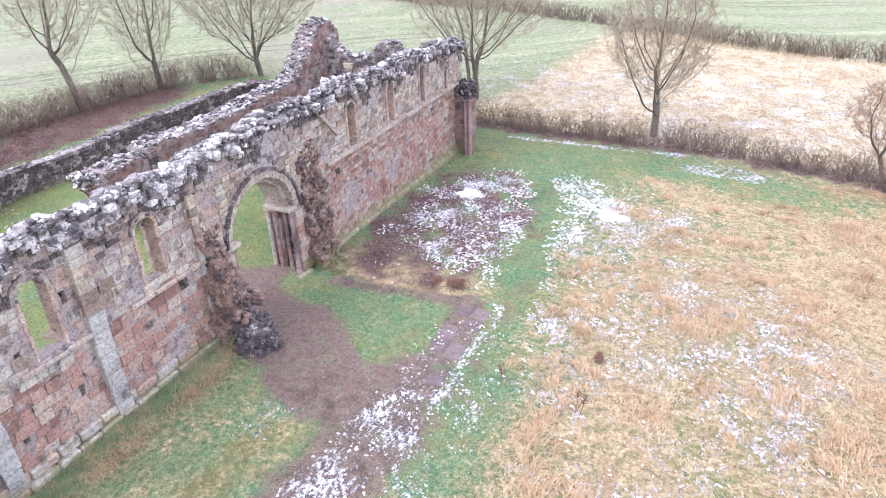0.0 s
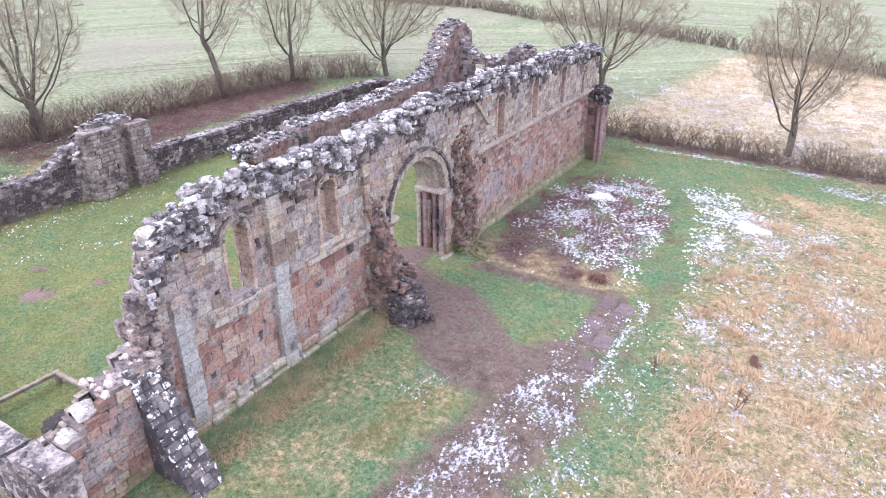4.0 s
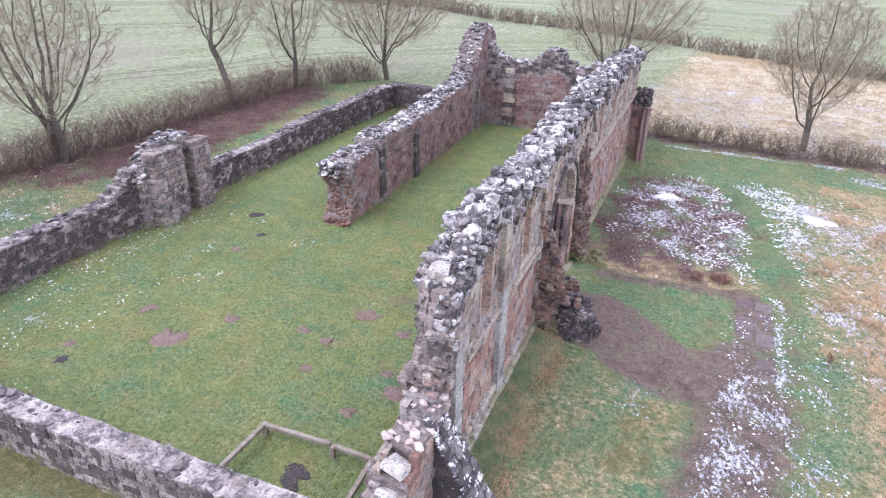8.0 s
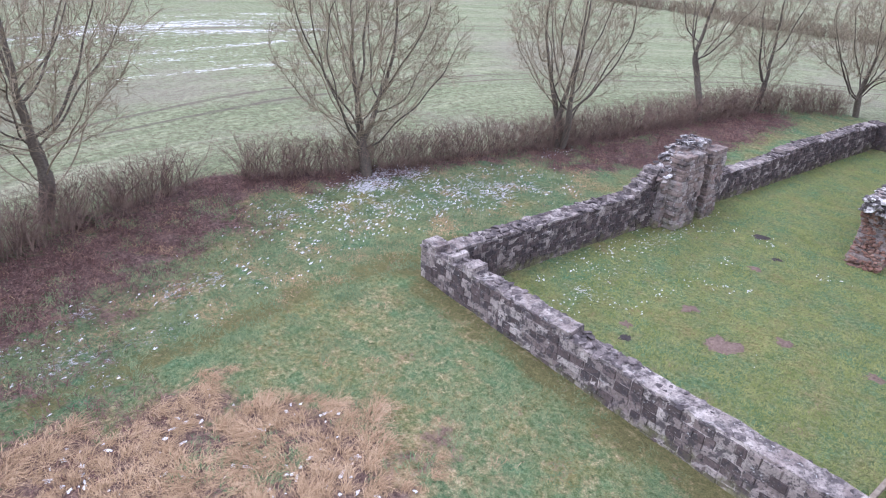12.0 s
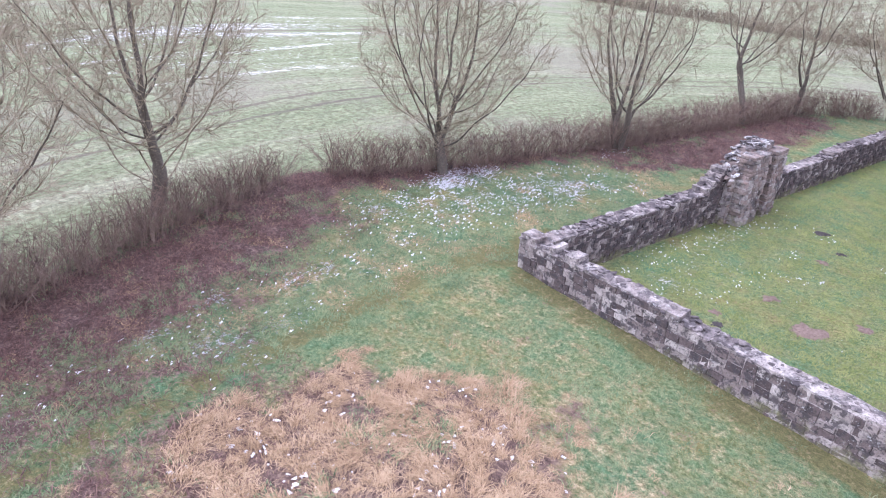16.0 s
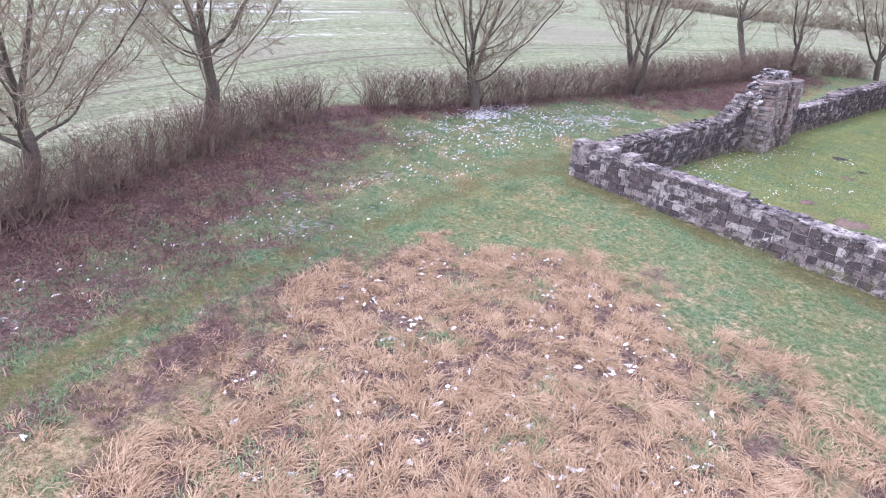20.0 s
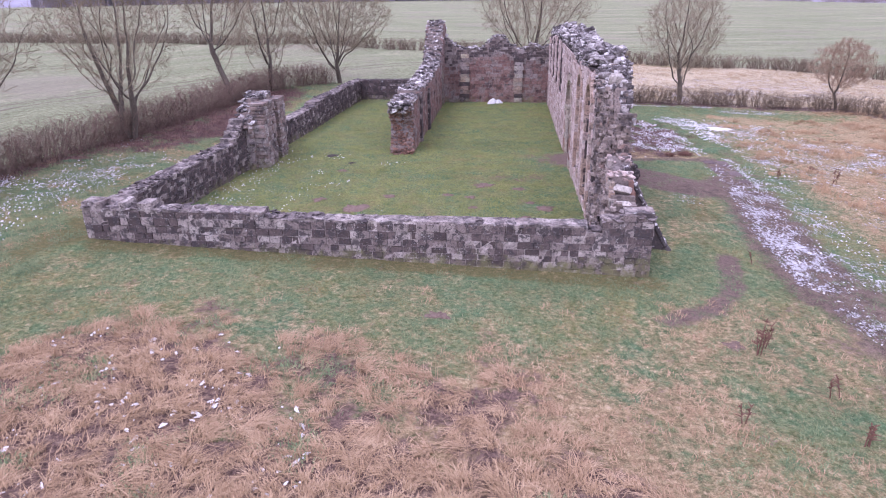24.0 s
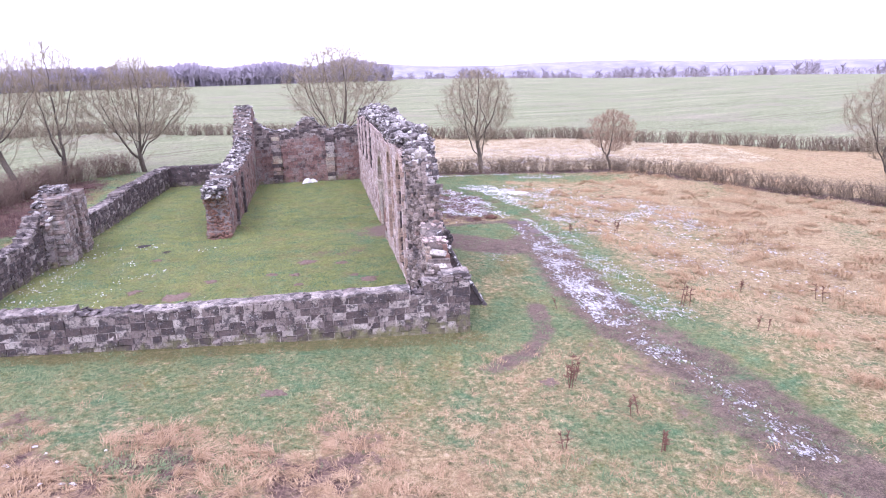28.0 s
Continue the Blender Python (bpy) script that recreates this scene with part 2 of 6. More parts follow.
def blade_material(name, stops):
    m, n, l, b = material(name, 0.85)
    pos = world_pos(n)
    t = noise_node(n, l, 1.7, 4, 0.7, pos)
    r = n.new("ShaderNodeNewGeometry").outputs["Random Per Island"]
    v = math_node(n, l, 'ADD', math_node(n, l, 'MULTIPLY', r, 0.4), math_node(n, l, 'MULTIPLY', math_node(n, l, 'SUBTRACT', t.outputs[0], 0.2), 0.95))
    l.new(ramp_out(n, l, v, stops), b.inputs["Base Color"])
    return m


M_DRY = blade_material("dry_grass", [(0.1, (0.27, 0.205, 0.125)), (0.5, (0.48, 0.375, 0.225)), (0.9, (0.62, 0.51, 0.34))])
M_GRASS = blade_material("green_grass", [(0.1, (0.065, 0.105, 0.05)), (0.4, (0.155, 0.218, 0.108)), (0.65, (0.24, 0.28, 0.14)), (0.95, (0.46, 0.405, 0.25))])
M_TURF = blade_material("turf", [(0.1, (0.09, 0.122, 0.036)), (0.5, (0.212, 0.245, 0.08)), (0.9, (0.39, 0.365, 0.155))])
M_TUSSOCK = blade_material("tawny_tussock", [(0.1, (0.20, 0.12, 0.07)), (0.35, (0.36, 0.245, 0.145)), (0.6, (0.48, 0.332, 0.205)), (0.9, (0.64, 0.49, 0.33))])
M_BLEACH = blade_material("bleached_grass", [(0.1, (0.40, 0.33, 0.22)), (0.5, (0.58, 0.50, 0.35)), (0.9, (0.72, 0.64, 0.48))])
M_RUST = blade_material("rusty_grass", [(0.1, (0.20, 0.125, 0.07)), (0.5, (0.42, 0.285, 0.16)), (0.9, (0.58, 0.44, 0.28))])
M_WEED = blade_material("dead_stalk", [(0.1, (0.10, 0.05, 0.04)), (0.9, (0.22, 0.12, 0.085))])
M_LITTER = blade_material("bramble_litter", [(0.1, (0.05, 0.026, 0.026)), (0.5, (0.155, 0.086, 0.074)), (0.9, (0.38, 0.25, 0.19))])

M_SNOW, _n, _l, _b = material("snow", 0.6)
_t = noise_node(_n, _l, 12, 4, 0.6, world_pos(_n))
_l.new(ramp_out(_n, _l, _t.outputs[0], [(0.3, (0.60, 0.60, 0.635)), (0.7, (0.80, 0.80, 0.82))]), _b.inputs["Base Color"])
bump_to(_n, _l, _b, _t.outputs[0], 0.6, 0.03)


def ground_material():
    m, n, l, b = material("ground", 0.95)
    pos = world_pos(n)

    def zone(name):
        a = n.new("ShaderNodeAttribute")
        a.attribute_name = name
        return a.outputs["Fac"]

    fine = noise_node(n, l, 8.0, 7, 0.8, pos)
    mid = noise_node(n, l, 1.3, 5, 0.65, pos)
    big = noise_node(n, l, 0.28, 4, 0.6, pos)
    clump = noise_node(n, l, 3.2, 5, 0.6, pos)
    grass = ramp_out(n, l, fine.outputs[0], [(0.33, (0.06, 0.078, 0.036)), (0.5, (0.157, 0.185, 0.095)), (0.67, (0.295, 0.30, 0.185))])
    lush = ramp_out(n, l, mid.outputs[0], [(0.35, (0.66, 1.02, 0.98)), (0.65, (1.34, 1.08, 0.92))])
    grass = mix_node(n, l, 0.8, grass, lush, 'MULTIPLY')
    sweep = ramp_out(n, l, big.outputs[0], [(0.38, (0.8, 1.0, 0.98)), (0.62, (1.24, 1.08, 0.9))])
    grass = mix_node(n, l, 0.85, grass, sweep, 'MULTIPLY')
    dry = ramp_out(n, l, fine.outputs[0], [(0.33, (0.145, 0.10, 0.056)), (0.5, (0.36, 0.272, 0.15)), (0.67, (0.60, 0.48, 0.305))])
    lean = n.new("ShaderNodeMapping")
    lean.inputs["Rotation"].default_value, lean.inputs["Scale"].default_value = (0, 0, 0.5), (1.6, 0.6, 1.0)
    l.new(pos, lean.inputs["Vector"])
    swath = noise_node(n, l, 1.1, 6, 0.7, lean.outputs[0])
    dry = mix_node(n, l, step_node(n, l, swath.outputs[0], 0.5, 0.66), dry, mix_node(n, l, fine.outputs[0], (0.17, 0.10, 0.055), (0.52, 0.37, 0.22)))
    dry = mix_node(n, l, 0.7, dry, ramp_out(n, l, clump.outputs[0], [(0.35, (0.7, 0.66, 0.62)), (0.65, (1.2, 1.2, 1.2))]), 'MULTIPLY')

    def over(col, name, other, lo=0.35, hi=0.65, weight=0.5, tex=None):
        tex = tex or mid
        v = math_node(n, l, 'ADD', zone(name), math_node(n, l, 'MULTIPLY', math_node(n, l, 'SUBTRACT', tex.outputs[0], 0.5), weight * 2.2))
        v = math_node(n, l, 'ADD', v, math_node(n, l, 'MULTIPLY', math_node(n, l, 'SUBTRACT', fine.outputs[0], 0.5), weight * 1.6))
        return mix_node(n, l, step_node(n, l, v, lo, hi), col, other)

    worn = ramp_out(n, l, fine.outputs[0], [(0.25, (0.085, 0.085, 0.036)), (0.75, (0.23, 0.21, 0.085))])
    col = over(grass, "worn", worn, 0.3, 0.75, 0.5)
    col = over(col, "dry", dry, 0.2, 0.85, 0.6, clump)
    bram = ramp_out(n, l, fine.outputs[0], [(0.33, (0.03, 0.016, 0.017)), (0.5, (0.135, 0.086, 0.076)), (0.67, (0.34, 0.24, 0.2))])
    col = over(col, "bramble", bram, 0.25, 0.75, 1.0)
    thatch = ramp_out(n, l, fine.outputs[0], [(0.33, (0.05, 0.03, 0.03)), (0.5, (0.17, 0.11, 0.09)), (0.67, (0.34, 0.245, 0.18))])
    col = over(col, "tussock", thatch, 0.3, 0.6, 0.6)
    mud = ramp_out(n, l, fine.outputs[0], [(0.28, (0.085, 0.058, 0.048)), (0.7, (0.27, 0.195, 0.16))])
    col = over(col, "mud", mud, 0.3, 0.7, 0.5)
    grav = ramp_out(n, l, noise_node(n, l, 15, 6, 0.85, pos).outputs[0], [(0.3, (0.085, 0.061, 0.05)), (0.7, (0.26, 0.197, 0.165))])
    grav = mix_node(n, l, 0.9, grav, ramp_out(n, l, noise_node(n, l, 2.2, 6, 0.75, pos).outputs[0], [(0.36, (0.55, 0.55, 0.5)), (0.64, (1.35, 1.3, 1.25))]), 'MULTIPLY')
    col = over(col, "gravel", grav, 0.25, 0.75, 0.6)
    sep = n.new("ShaderNodeSeparateXYZ")
    l.new(pos, sep.inputs[0])
    # tractor lines, drilled rows and drifts curve with the hedge on one side, run straight on the other
    yc = math_node(n, l, 'SUBTRACT', math_node(n, l, 'MINIMUM', math_node(n, l, 'MAXIMUM', sep.outputs[1], -50.0), 55.0), 4.0)
    run_s = math_node(n, l, 'SUBTRACT', math_node(n, l, 'ADD', sep.outputs[0], 35.5), math_node(n, l, 'MULTIPLY', math_node(n, l, 'MULTIPLY', yc, yc), 0.011))
    run_n = math_node(n, l, 'SUBTRACT', math_node(n, l, 'SUBTRACT', math_node(n, l, 'MULTIPLY', sep.outputs[1], 0.93), math_node(n, l, 'MULTIPLY', sep.outputs[0], 0.37)), 68.1)
    side = math_node(n, l, 'MAXIMUM', step_node(n, l, math_node(n, l, 'ADD', sep.outputs[1], math_node(n, l, 'MULTIPLY', sep.outputs[0], 0.12)), 60.3, 60.8), step_node(n, l, sep.outputs[0], 4.0, 5.0))
    wob = math_node(n, l, 'MULTIPLY', noise_node(n, l, 0.03, 2, 0.4, pos).outputs[0], 5.0)
    run = math_node(n, l, 'ADD', math_node(n, l, 'ADD', run_s, math_node(n, l, 'MULTIPLY', side, math_node(n, l, 'SUBTRACT', run_n, run_s))), math_node(n, l, 'SUBTRACT', wob, 2.5))
    cross = math_node(n, l, 'ADD', sep.outputs[1], math_node(n, l, 'MULTIPLY', side, sep.outputs[0]))
    comb = n.new("ShaderNodeCombineXYZ")
    l.new(math_node(n, l, 'MULTIPLY', run, 0.3), comb.inputs[0])
    l.new(math_node(n, l, 'MULTIPLY', cross, 0.025), comb.inputs[1])
    streak = noise_node(n, l, 1.0, 6, 0.72, comb.outputs[0])
    comb2 = n.new("ShaderNodeCombineXYZ")
    l.new(math_node(n, l, 'MULTIPLY', run, 4.0), comb2.inputs[0])
    l.new(math_node(n, l, 'MULTIPLY', cross, 0.7), comb2.inputs[1])
    drill = noise_node(n, l, 1.0, 4, 0.7, comb2.outputs[0])
    crop = ramp_out(n, l, streak.outputs[0], [(0.3, (0.172, 0.20, 0.108)), (0.55, (0.26, 0.275, 0.172)), (0.75, (0.40, 0.37, 0.28))])
    crop = mix_node(n, l, 0.5, crop, ramp_out(n, l, drill.outputs[0], [(0.35, (0.6, 0.62, 0.6)), (0.65, (1.3, 1.28, 1.28))]), 'MULTIPLY')
    leafy = noise_node(n, l, 3.6, 5, 0.8, pos)
    crop = mix_node(n, l, 0.85, crop, ramp_out(n, l, leafy.outputs[0], [(0.38, (0.62, 0.52, 0.5)), (0.5, (0.95, 1.0, 0.9)), (0.62, (1.4, 1.4, 1.35))]), 'MULTIPLY')
    crop = mix_node(n, l, math_node(n, l, 'MULTIPLY', step_node(n, l, noise_node(n, l, 0.06, 5, 0.7, pos).outputs[0], 0.5, 0.65), 0.55), crop, (0.27, 0.235, 0.185))
    saw = math_node(n, l, 'PINGPONG', run, 12.0)
    rut = math_node(n, l, 'SUBTRACT', 1.0, step_node(n, l, math_node(n, l, 'ABSOLUTE', math_node(n, l, 'SUBTRACT', saw, 0.95)), 0.06, 0.26))
    rut = math_node(n, l, 'MULTIPLY', rut, step_node(n, l, drill.outputs[0], 0.25, 0.6))
    crop = mix_node(n, l, math_node(n, l, 'MULTIPLY', rut, 0.8), crop, (0.13, 0.095, 0.08))
    drift = math_node(n, l, 'ADD', math_node(n, l, 'ADD', streak.outputs[0], math_node(n, l, 'ADD', math_node(n, l, 'MULTIPLY', drill.outputs[0], 0.6), math_node(n, l, 'MULTIPLY', leafy.outputs[0], 0.6))), zone("drift"))
    drift = step_node(n, l, drift, 1.51, 1.58)
    crop = mix_node(n, l, math_node(n, l, 'MULTIPLY', drift, 0.85), crop, (0.8, 0.8, 0.83))
    col = mix_node(n, l, zone("crop"), col, crop)
    grain = noise_node(n, l, 30, 4, 0.75, pos)
    col = mix_node(n, l, 0.8, col, ramp_out(n, l, grain.outputs[0], [(0.36, (0.6, 0.6, 0.6)), (0.64, (1.34, 1.34, 1.34))]), 'MULTIPLY')
    # lying snow, broken up by the grass
    stretch = n.new("ShaderNodeMapping")
    stretch.inputs["Rotation"].default_value, stretch.inputs["Scale"].default_value = (0, 0, 0.5), (1.3, 0.75, 1.0)
    l.new(pos, stretch.inputs["Vector"])
    patch = noise_node(n, l, 6.5, 8, 0.74, stretch.outputs[0])
    flake = noise_node(n, l, 17, 6, 0.7, pos)
    drift2 = noise_node(n, l, 0.8, 3, 0.5, pos)
    v = math_node(n, l, 'ADD', zone("snow"), math_node(n, l, 'MULTIPLY', math_node(n, l, 'SUBTRACT', patch.outputs[0], 0.5), 1.55))
    v = math_node(n, l, 'ADD', v, math_node(n, l, 'MULTIPLY', math_node(n, l, 'SUBTRACT', flake.outputs[0], 0.5), 0.95))
    v = math_node(n, l, 'ADD', v, math_node(n, l, 'MULTIPLY', math_node(n, l, 'SUBTRACT', drift2.outputs[0], 0.5), 0.8))
    lying = step_node(n, l, v, 0.52, 0.68)
    col = mix_node(n, l, math_node(n, l, 'MULTIPLY', lying, 0.94), col, (0.70, 0.69, 0.725))
    l.new(col, b.inputs["Base Color"])
    h = math_node(n, l, 'ADD', math_node(n, l, 'MULTIPLY', fine.outputs[0], 0.6), math_node(n, l, 'ADD', clump.outputs[0], math_node(n, l, 'MULTIPLY', lying, 0.4)))
    bump_to(n, l, b, h, 0.85, 0.2)
    return m


# ---- building helpers ----
def mesh_ob(name, verts, faces, mat, parent=None, label="", smooth=False, kind=""):
    me = bpy.data.meshes.new(name)
    me.from_pydata([tuple(v) for v in verts], [], [tuple(f) for f in faces])
    me.materials.append(mat)
    if smooth:
        me.polygons.foreach_set("use_smooth", [True] * len(me.polygons))
    me.update()
    ob = new(name, me)
    if parent is not None:
        ob.parent = parent
        ob.matrix_parent_inverse = parent.matrix_basis.inverted()
    if label or kind:
        tagged(ob, label, kind=kind)
    return ob


def part(name, bm, mat, parent, label=""):
    me = bpy.data.meshes.new(name)
    bm.normal_update()
    bm.to_mesh(me)
    bm.free()
    me.materials.append(mat)
    ob = new(name, me)
    ob.parent = parent
    ob.matrix_parent_inverse = parent.matrix_basis.inverted()
    if label:
        tagged(ob, label)
    return ob


def block_template(seed):
    """A squared stone: unit length (y) and height (z), front at x = 0, depth one behind it."""
    r = random.Random(seed)
    v = []
    for x, inset in ((-1.0, 0.02), (-0.16, 0.01), (0.0, 0.045)):
        for y, z in ((-0.5, -0.5), (0.5, -0.5), (0.5, 0.5), (-0.5, 0.5)):
            k = 1 - 2 * inset
            v.append((x + r.uniform(-0.06, 0.06), y * k + r.uniform(-0.03, 0.03), z * k + r.uniform(-0.05, 0.05)))
    f = [(8, 9, 10, 11)]
    for a in (0, 4):
        for i in range(4):
            f.append((a + i, a + (i + 1) % 4, a + 4 + (i + 1) % 4, a + 4 + i))
    return np.array(v), f


def rock_template(seed):
    """A rough rubble stone, about one across."""
    r = random.Random(seed)
    bm = bmesh.new()
    for i in range(20):
        d = Vector((r.gauss(0, 1), r.gauss(0, 1), r.gauss(0, 1))).normalized()
        d = Vector([math.copysign(abs(c) ** 0.7, c) for c in d])
        bm.verts.new(d * r.uniform(0.43, 0.53))
    bmesh.ops.convex_hull(bm, input=bm.verts)
    for v in [v for v in bm.verts if not v.link_faces]:
        bm.verts.remove(v)
    bm.verts.index_update()
    v = np.array([tuple(x.co) for x in bm.verts])
    f = [tuple(x.index for x in p.verts) for p in bm.faces]
    bm.free()
    return v, f


BLOCKS = [block_template(s) for s in range(8)]
ROCKS = [rock_template(s) for s in range(20, 32)]
SHARED = {}


class Pieces:
    """Stones of one wall: the nearest as objects that share meshes, the rest joined."""

    def __init__(self, name, rest_name, templates, mats, parent, limit=300):
        self.name, self.rest_name, self.templates, self.mats, self.parent, self.limit = name, rest_name, templates, mats, parent, limit
        self.items = []

    def add(self, m, near=True):
        self.items.append((m, near, rng.randrange(len(self.templates))))

    def build(self):
        near = [i for i in self.items if i[1]]
        step = max(1.0, len(near) / self.limit)
        chosen = {id(near[int(k * step)]) for k in range(min(self.limit, len(near)))} if step > 1 else {id(i) for i in near}
        verts, faces, count = [], [], 0
        for it in self.items:
            m, _, k = it
            tv, tf = self.templates[k]
            if id(it) in chosen:
                key = (id(self.templates), k, self.mats[0].name)
                if key not in SHARED:
                    me = bpy.data.meshes.new(self.name)
                    me.from_pydata([tuple(v) for v in tv], [], tf)
                    me.materials.append(self.mats[0])
                    SHARED[key] = me
                ob = new(self.name, SHARED[key])
                ob.parent = self.parent
                ob.matrix_parent_inverse = self.parent.matrix_basis.inverted()
                ob.matrix_basis = m
            else:
                a = np.array(m)
                verts.append(tv @ a[:3, :3].T + a[:3, 3])
                faces.extend(tuple(i + count for i in f) for f in tf)
                count += len(tv)
        if verts:
            mesh_ob(self.rest_name, np.concatenate(verts), faces, self.mats[1], self.parent, kind="stuff")


def frame_matrix(origin, outward, along, size):
    """Columns: outward (x), along (y), up (z), scaled by size."""
    o, a = Vector(outward), Vector(along)
    m = Matrix.Identity(4)
    for i, (d, s) in enumerate(zip((o, a, Vector((0, 0, 1))), size)):
        for k in range(3):
            m[k][i] = d[k] * s
    for k in range(3):
        m[k][3] = origin[k]
    return m


def wave(u, seed, size=1.0):
    return noise.noise(Vector((u * 0.9, seed * 3.7, 0.3))) * size + noise.noise(Vector((u * 2.7, seed * 1.9, 5.3))) * size * 0.5


class Wall:
    """A ruined wall from p0 to p1 (plan points of its centre line): a jointed core, squared stones on both faces, rubble on top."""

    def __init__(self, thing, p0, p1, thick, top, base=-0.5, hole=None, seed=1):
        self.thing, self.thick, self.top, self.base, self.hole, self.seed = thing, thick, top, base, hole or (lambda u, z: False), seed
        self.a, d = Vector((*p0, 0)), Vector((p1[0] - p0[0], p1[1] - p0[1], 0))
        self.length, self.d = d.length, d.normalized()
        self.n = Vector((self.d.y, -self.d.x, 0))

    def at(self, u, off, z):
        return self.a + self.d * u + self.n * off + Vector((0, 0, z))

    def core(self, mat, cell=0.2, inset=0.012, name="core"):
        nu = max(1, round(self.length / cell))
        cu = self.length / nu
        zmax = max(self.top(i * cu) for i in range(nu + 1))
        nz = int((zmax - self.base) / cell) + 2
        keep = [[self.base + (j + 0.5) * cell < self.top((i + 0.5) * cu) - 0.04 and not self.hole((i + 0.5) * cu, self.base + (j + 0.5) * cell)
                 for j in range(nz)] for i in range(nu)]
        index, verts, faces = {}, [], []

        def vert(i, j, s):
            if (i, j, s) not in index:
                index[i, j, s] = len(verts)
                z = self.base + j * cell
                jit = noise.noise_vector(Vector((i * 0.73, j * 0.91, s * 4.0 + self.seed))) * cell * 0.3
                verts.append(self.at(i * cu, s * (self.thick / 2 - inset), z) + jit)
            return index[i, j, s]

        def kept(i, j):
            return 0 <= i < nu and 0 <= j < nz and keep[i][j]

        for i in range(nu):
            for j in range(nz):
                if not keep[i][j]:
                    continue
                c = [(i, j), (i + 1, j), (i + 1, j + 1), (i, j + 1)]
                faces.append([vert(*p, 1) for p in c])
                faces.append([vert(*p, -1) for p in reversed(c)])
                for (di, dj), (p, q) in (((0, -1), (0, 1)), ((1, 0), (1, 2)), ((0, 1), (2, 3)), ((-1, 0), (3, 0))):
                    if not kept(i + di, j + dj):
                        faces.append([vert(*c[q], 1), vert(*c[p], 1), vert(*c[p], -1), vert(*c[q], -1)])
        return mesh_ob(name, verts, faces, mat, self.thing)

    def face(self, side, mats, course=(0.2, 0.32), length=(0.28, 0.62), u0=None, u1=None, z0=None, z1=99, near=None, limit=300, clear=0.06,
             name="stone", rest="masonry", rough=0.03, patch=None):
        ps = Pieces(name, rest, BLOCKS, mats, self.thing, limit)
        u0, u1 = u0 if u0 is not None else 0.0, u1 if u1 is not None else self.length
        z = z0 if z0 is not None else self.base + 0.1
        while z < z1:
            h = rng.uniform(*course)
            if z + h > z1 + 0.05:
                h = max(0.08, z1 - z)
            u = u0
            while u < u1 - 0.05:
                w = min(rng.uniform(*length), u1 - u)
                if u1 - u - w < 0.12:
                    w = u1 - u
                c, mz = u + w / 2, z + h / 2
                ok = z + h * 0.75 < self.top(c) - clear
                if ok:
                    ok = not any(self.hole(c + sx * w * 0.4, mz + sz * h * 0.4) for sx in (-1, 0, 1) for sz in (-1, 0, 1))
                if ok and (patch is None or patch(c, mz)):
                    off = self.thick / 2 + rng.uniform(-0.5, 1) * rough
                    m = frame_matrix(self.at(c, side * off, mz), self.n * side, self.d * side, (0.16, w - rng.uniform(0.004, 0.016), h - rng.uniform(0.004, 0.016)))
                    ps.add(m, near is None or near(c, mz))
                u += w
            z += h
        ps.build()

    def rubble_top(self, mats, size=(0.16, 0.42), rows=4, step=0.24, lift=0.08, near=None, limit=300, over=0.03, u0=0.0, u1=None, flat=0.6, name="cap_stone", rest="cap_rubble", slope=0.0):
        ps = Pieces(name, rest, ROCKS, mats, self.thing, limit)
        u1 = u1 or self.length
        u = u0
        while u < u1:
            for k in range(rows):
                s = rng.uniform(*size)
                off = (k + 0.5) / rows * (self.thick + 2 * over) - self.thick / 2 - over + rng.uniform(-0.06, 0.06)
                uu = min(max(u + rng.uniform(-0.12, 0.12), u0 + 0.05), u1 - 0.05)
                z = self.top(uu) + rng.uniform(-0.12, lift) + slope * off / self.thick
                if self.hole(uu, z - 0.1):
                    continue
                m = Matrix.LocRotScale(self.at(uu, off, z), Euler((rng.uniform(-0.4, 0.4), rng.uniform(-0.4, 0.4), rng.uniform(0, 6.28))), (s * 1.25, s, s * flat))
                ps.add(m, near is None or near(uu, z))
            u += step
        ps.build()

    def rubble_end(self, mats, u, z0, z1, size=(0.14, 0.34), count=80, depth=0.15, name="rough_stone", rest="rough_rubble", limit=120):
        ps = Pieces(name, rest, ROCKS, mats, self.thing, limit)
        for _ in range(count):
            s = rng.uniform(*size)
            z = rng.uniform(z0, z1)
            p = self.at(u + rng.uniform(-depth, depth), rng.uniform(-0.5, 0.5) * self.thick, z)
            ps.add(Matrix.LocRotScale(p, Euler((rng.uniform(0, 3), rng.uniform(0, 3), rng.uniform(0, 3))), (s, s * 1.1, s * 0.8)))
        ps.build()


def rubble_heap(thing, inside, box, count, mats, size=(0.15, 0.4), limit=200, name="rough_stone", rest="rough_rubble", bedded=False):
    """Rough stones scattered through the part of a box where inside(x, y, z) holds."""
    ps = Pieces(name, rest, ROCKS, mats, thing, limit)
    n = 0
    while n < count:
        p = [rng.uniform(*b) for b in box]
        n += 1
        if inside(*p):
            s = rng.uniform(*size)
            if bedded:
                ps.add(Matrix.LocRotScale(p, Euler((rng.gauss(0, 0.12), rng.gauss(0, 0.12), rng.gauss(0, 0.3))), (s * 1.2, s * 1.35, s * 0.7)))
            else:
                ps.add(Matrix.LocRotScale(p, Euler((rng.uniform(0, 3), rng.uniform(0, 3), rng.uniform(0, 3))), (s * 1.2, s, s * 0.8)))
    ps.build()


CENTRED = [(v + np.array((0.5, 0, 0)), f + [(3, 2, 1, 0)]) for v, f in BLOCKS]


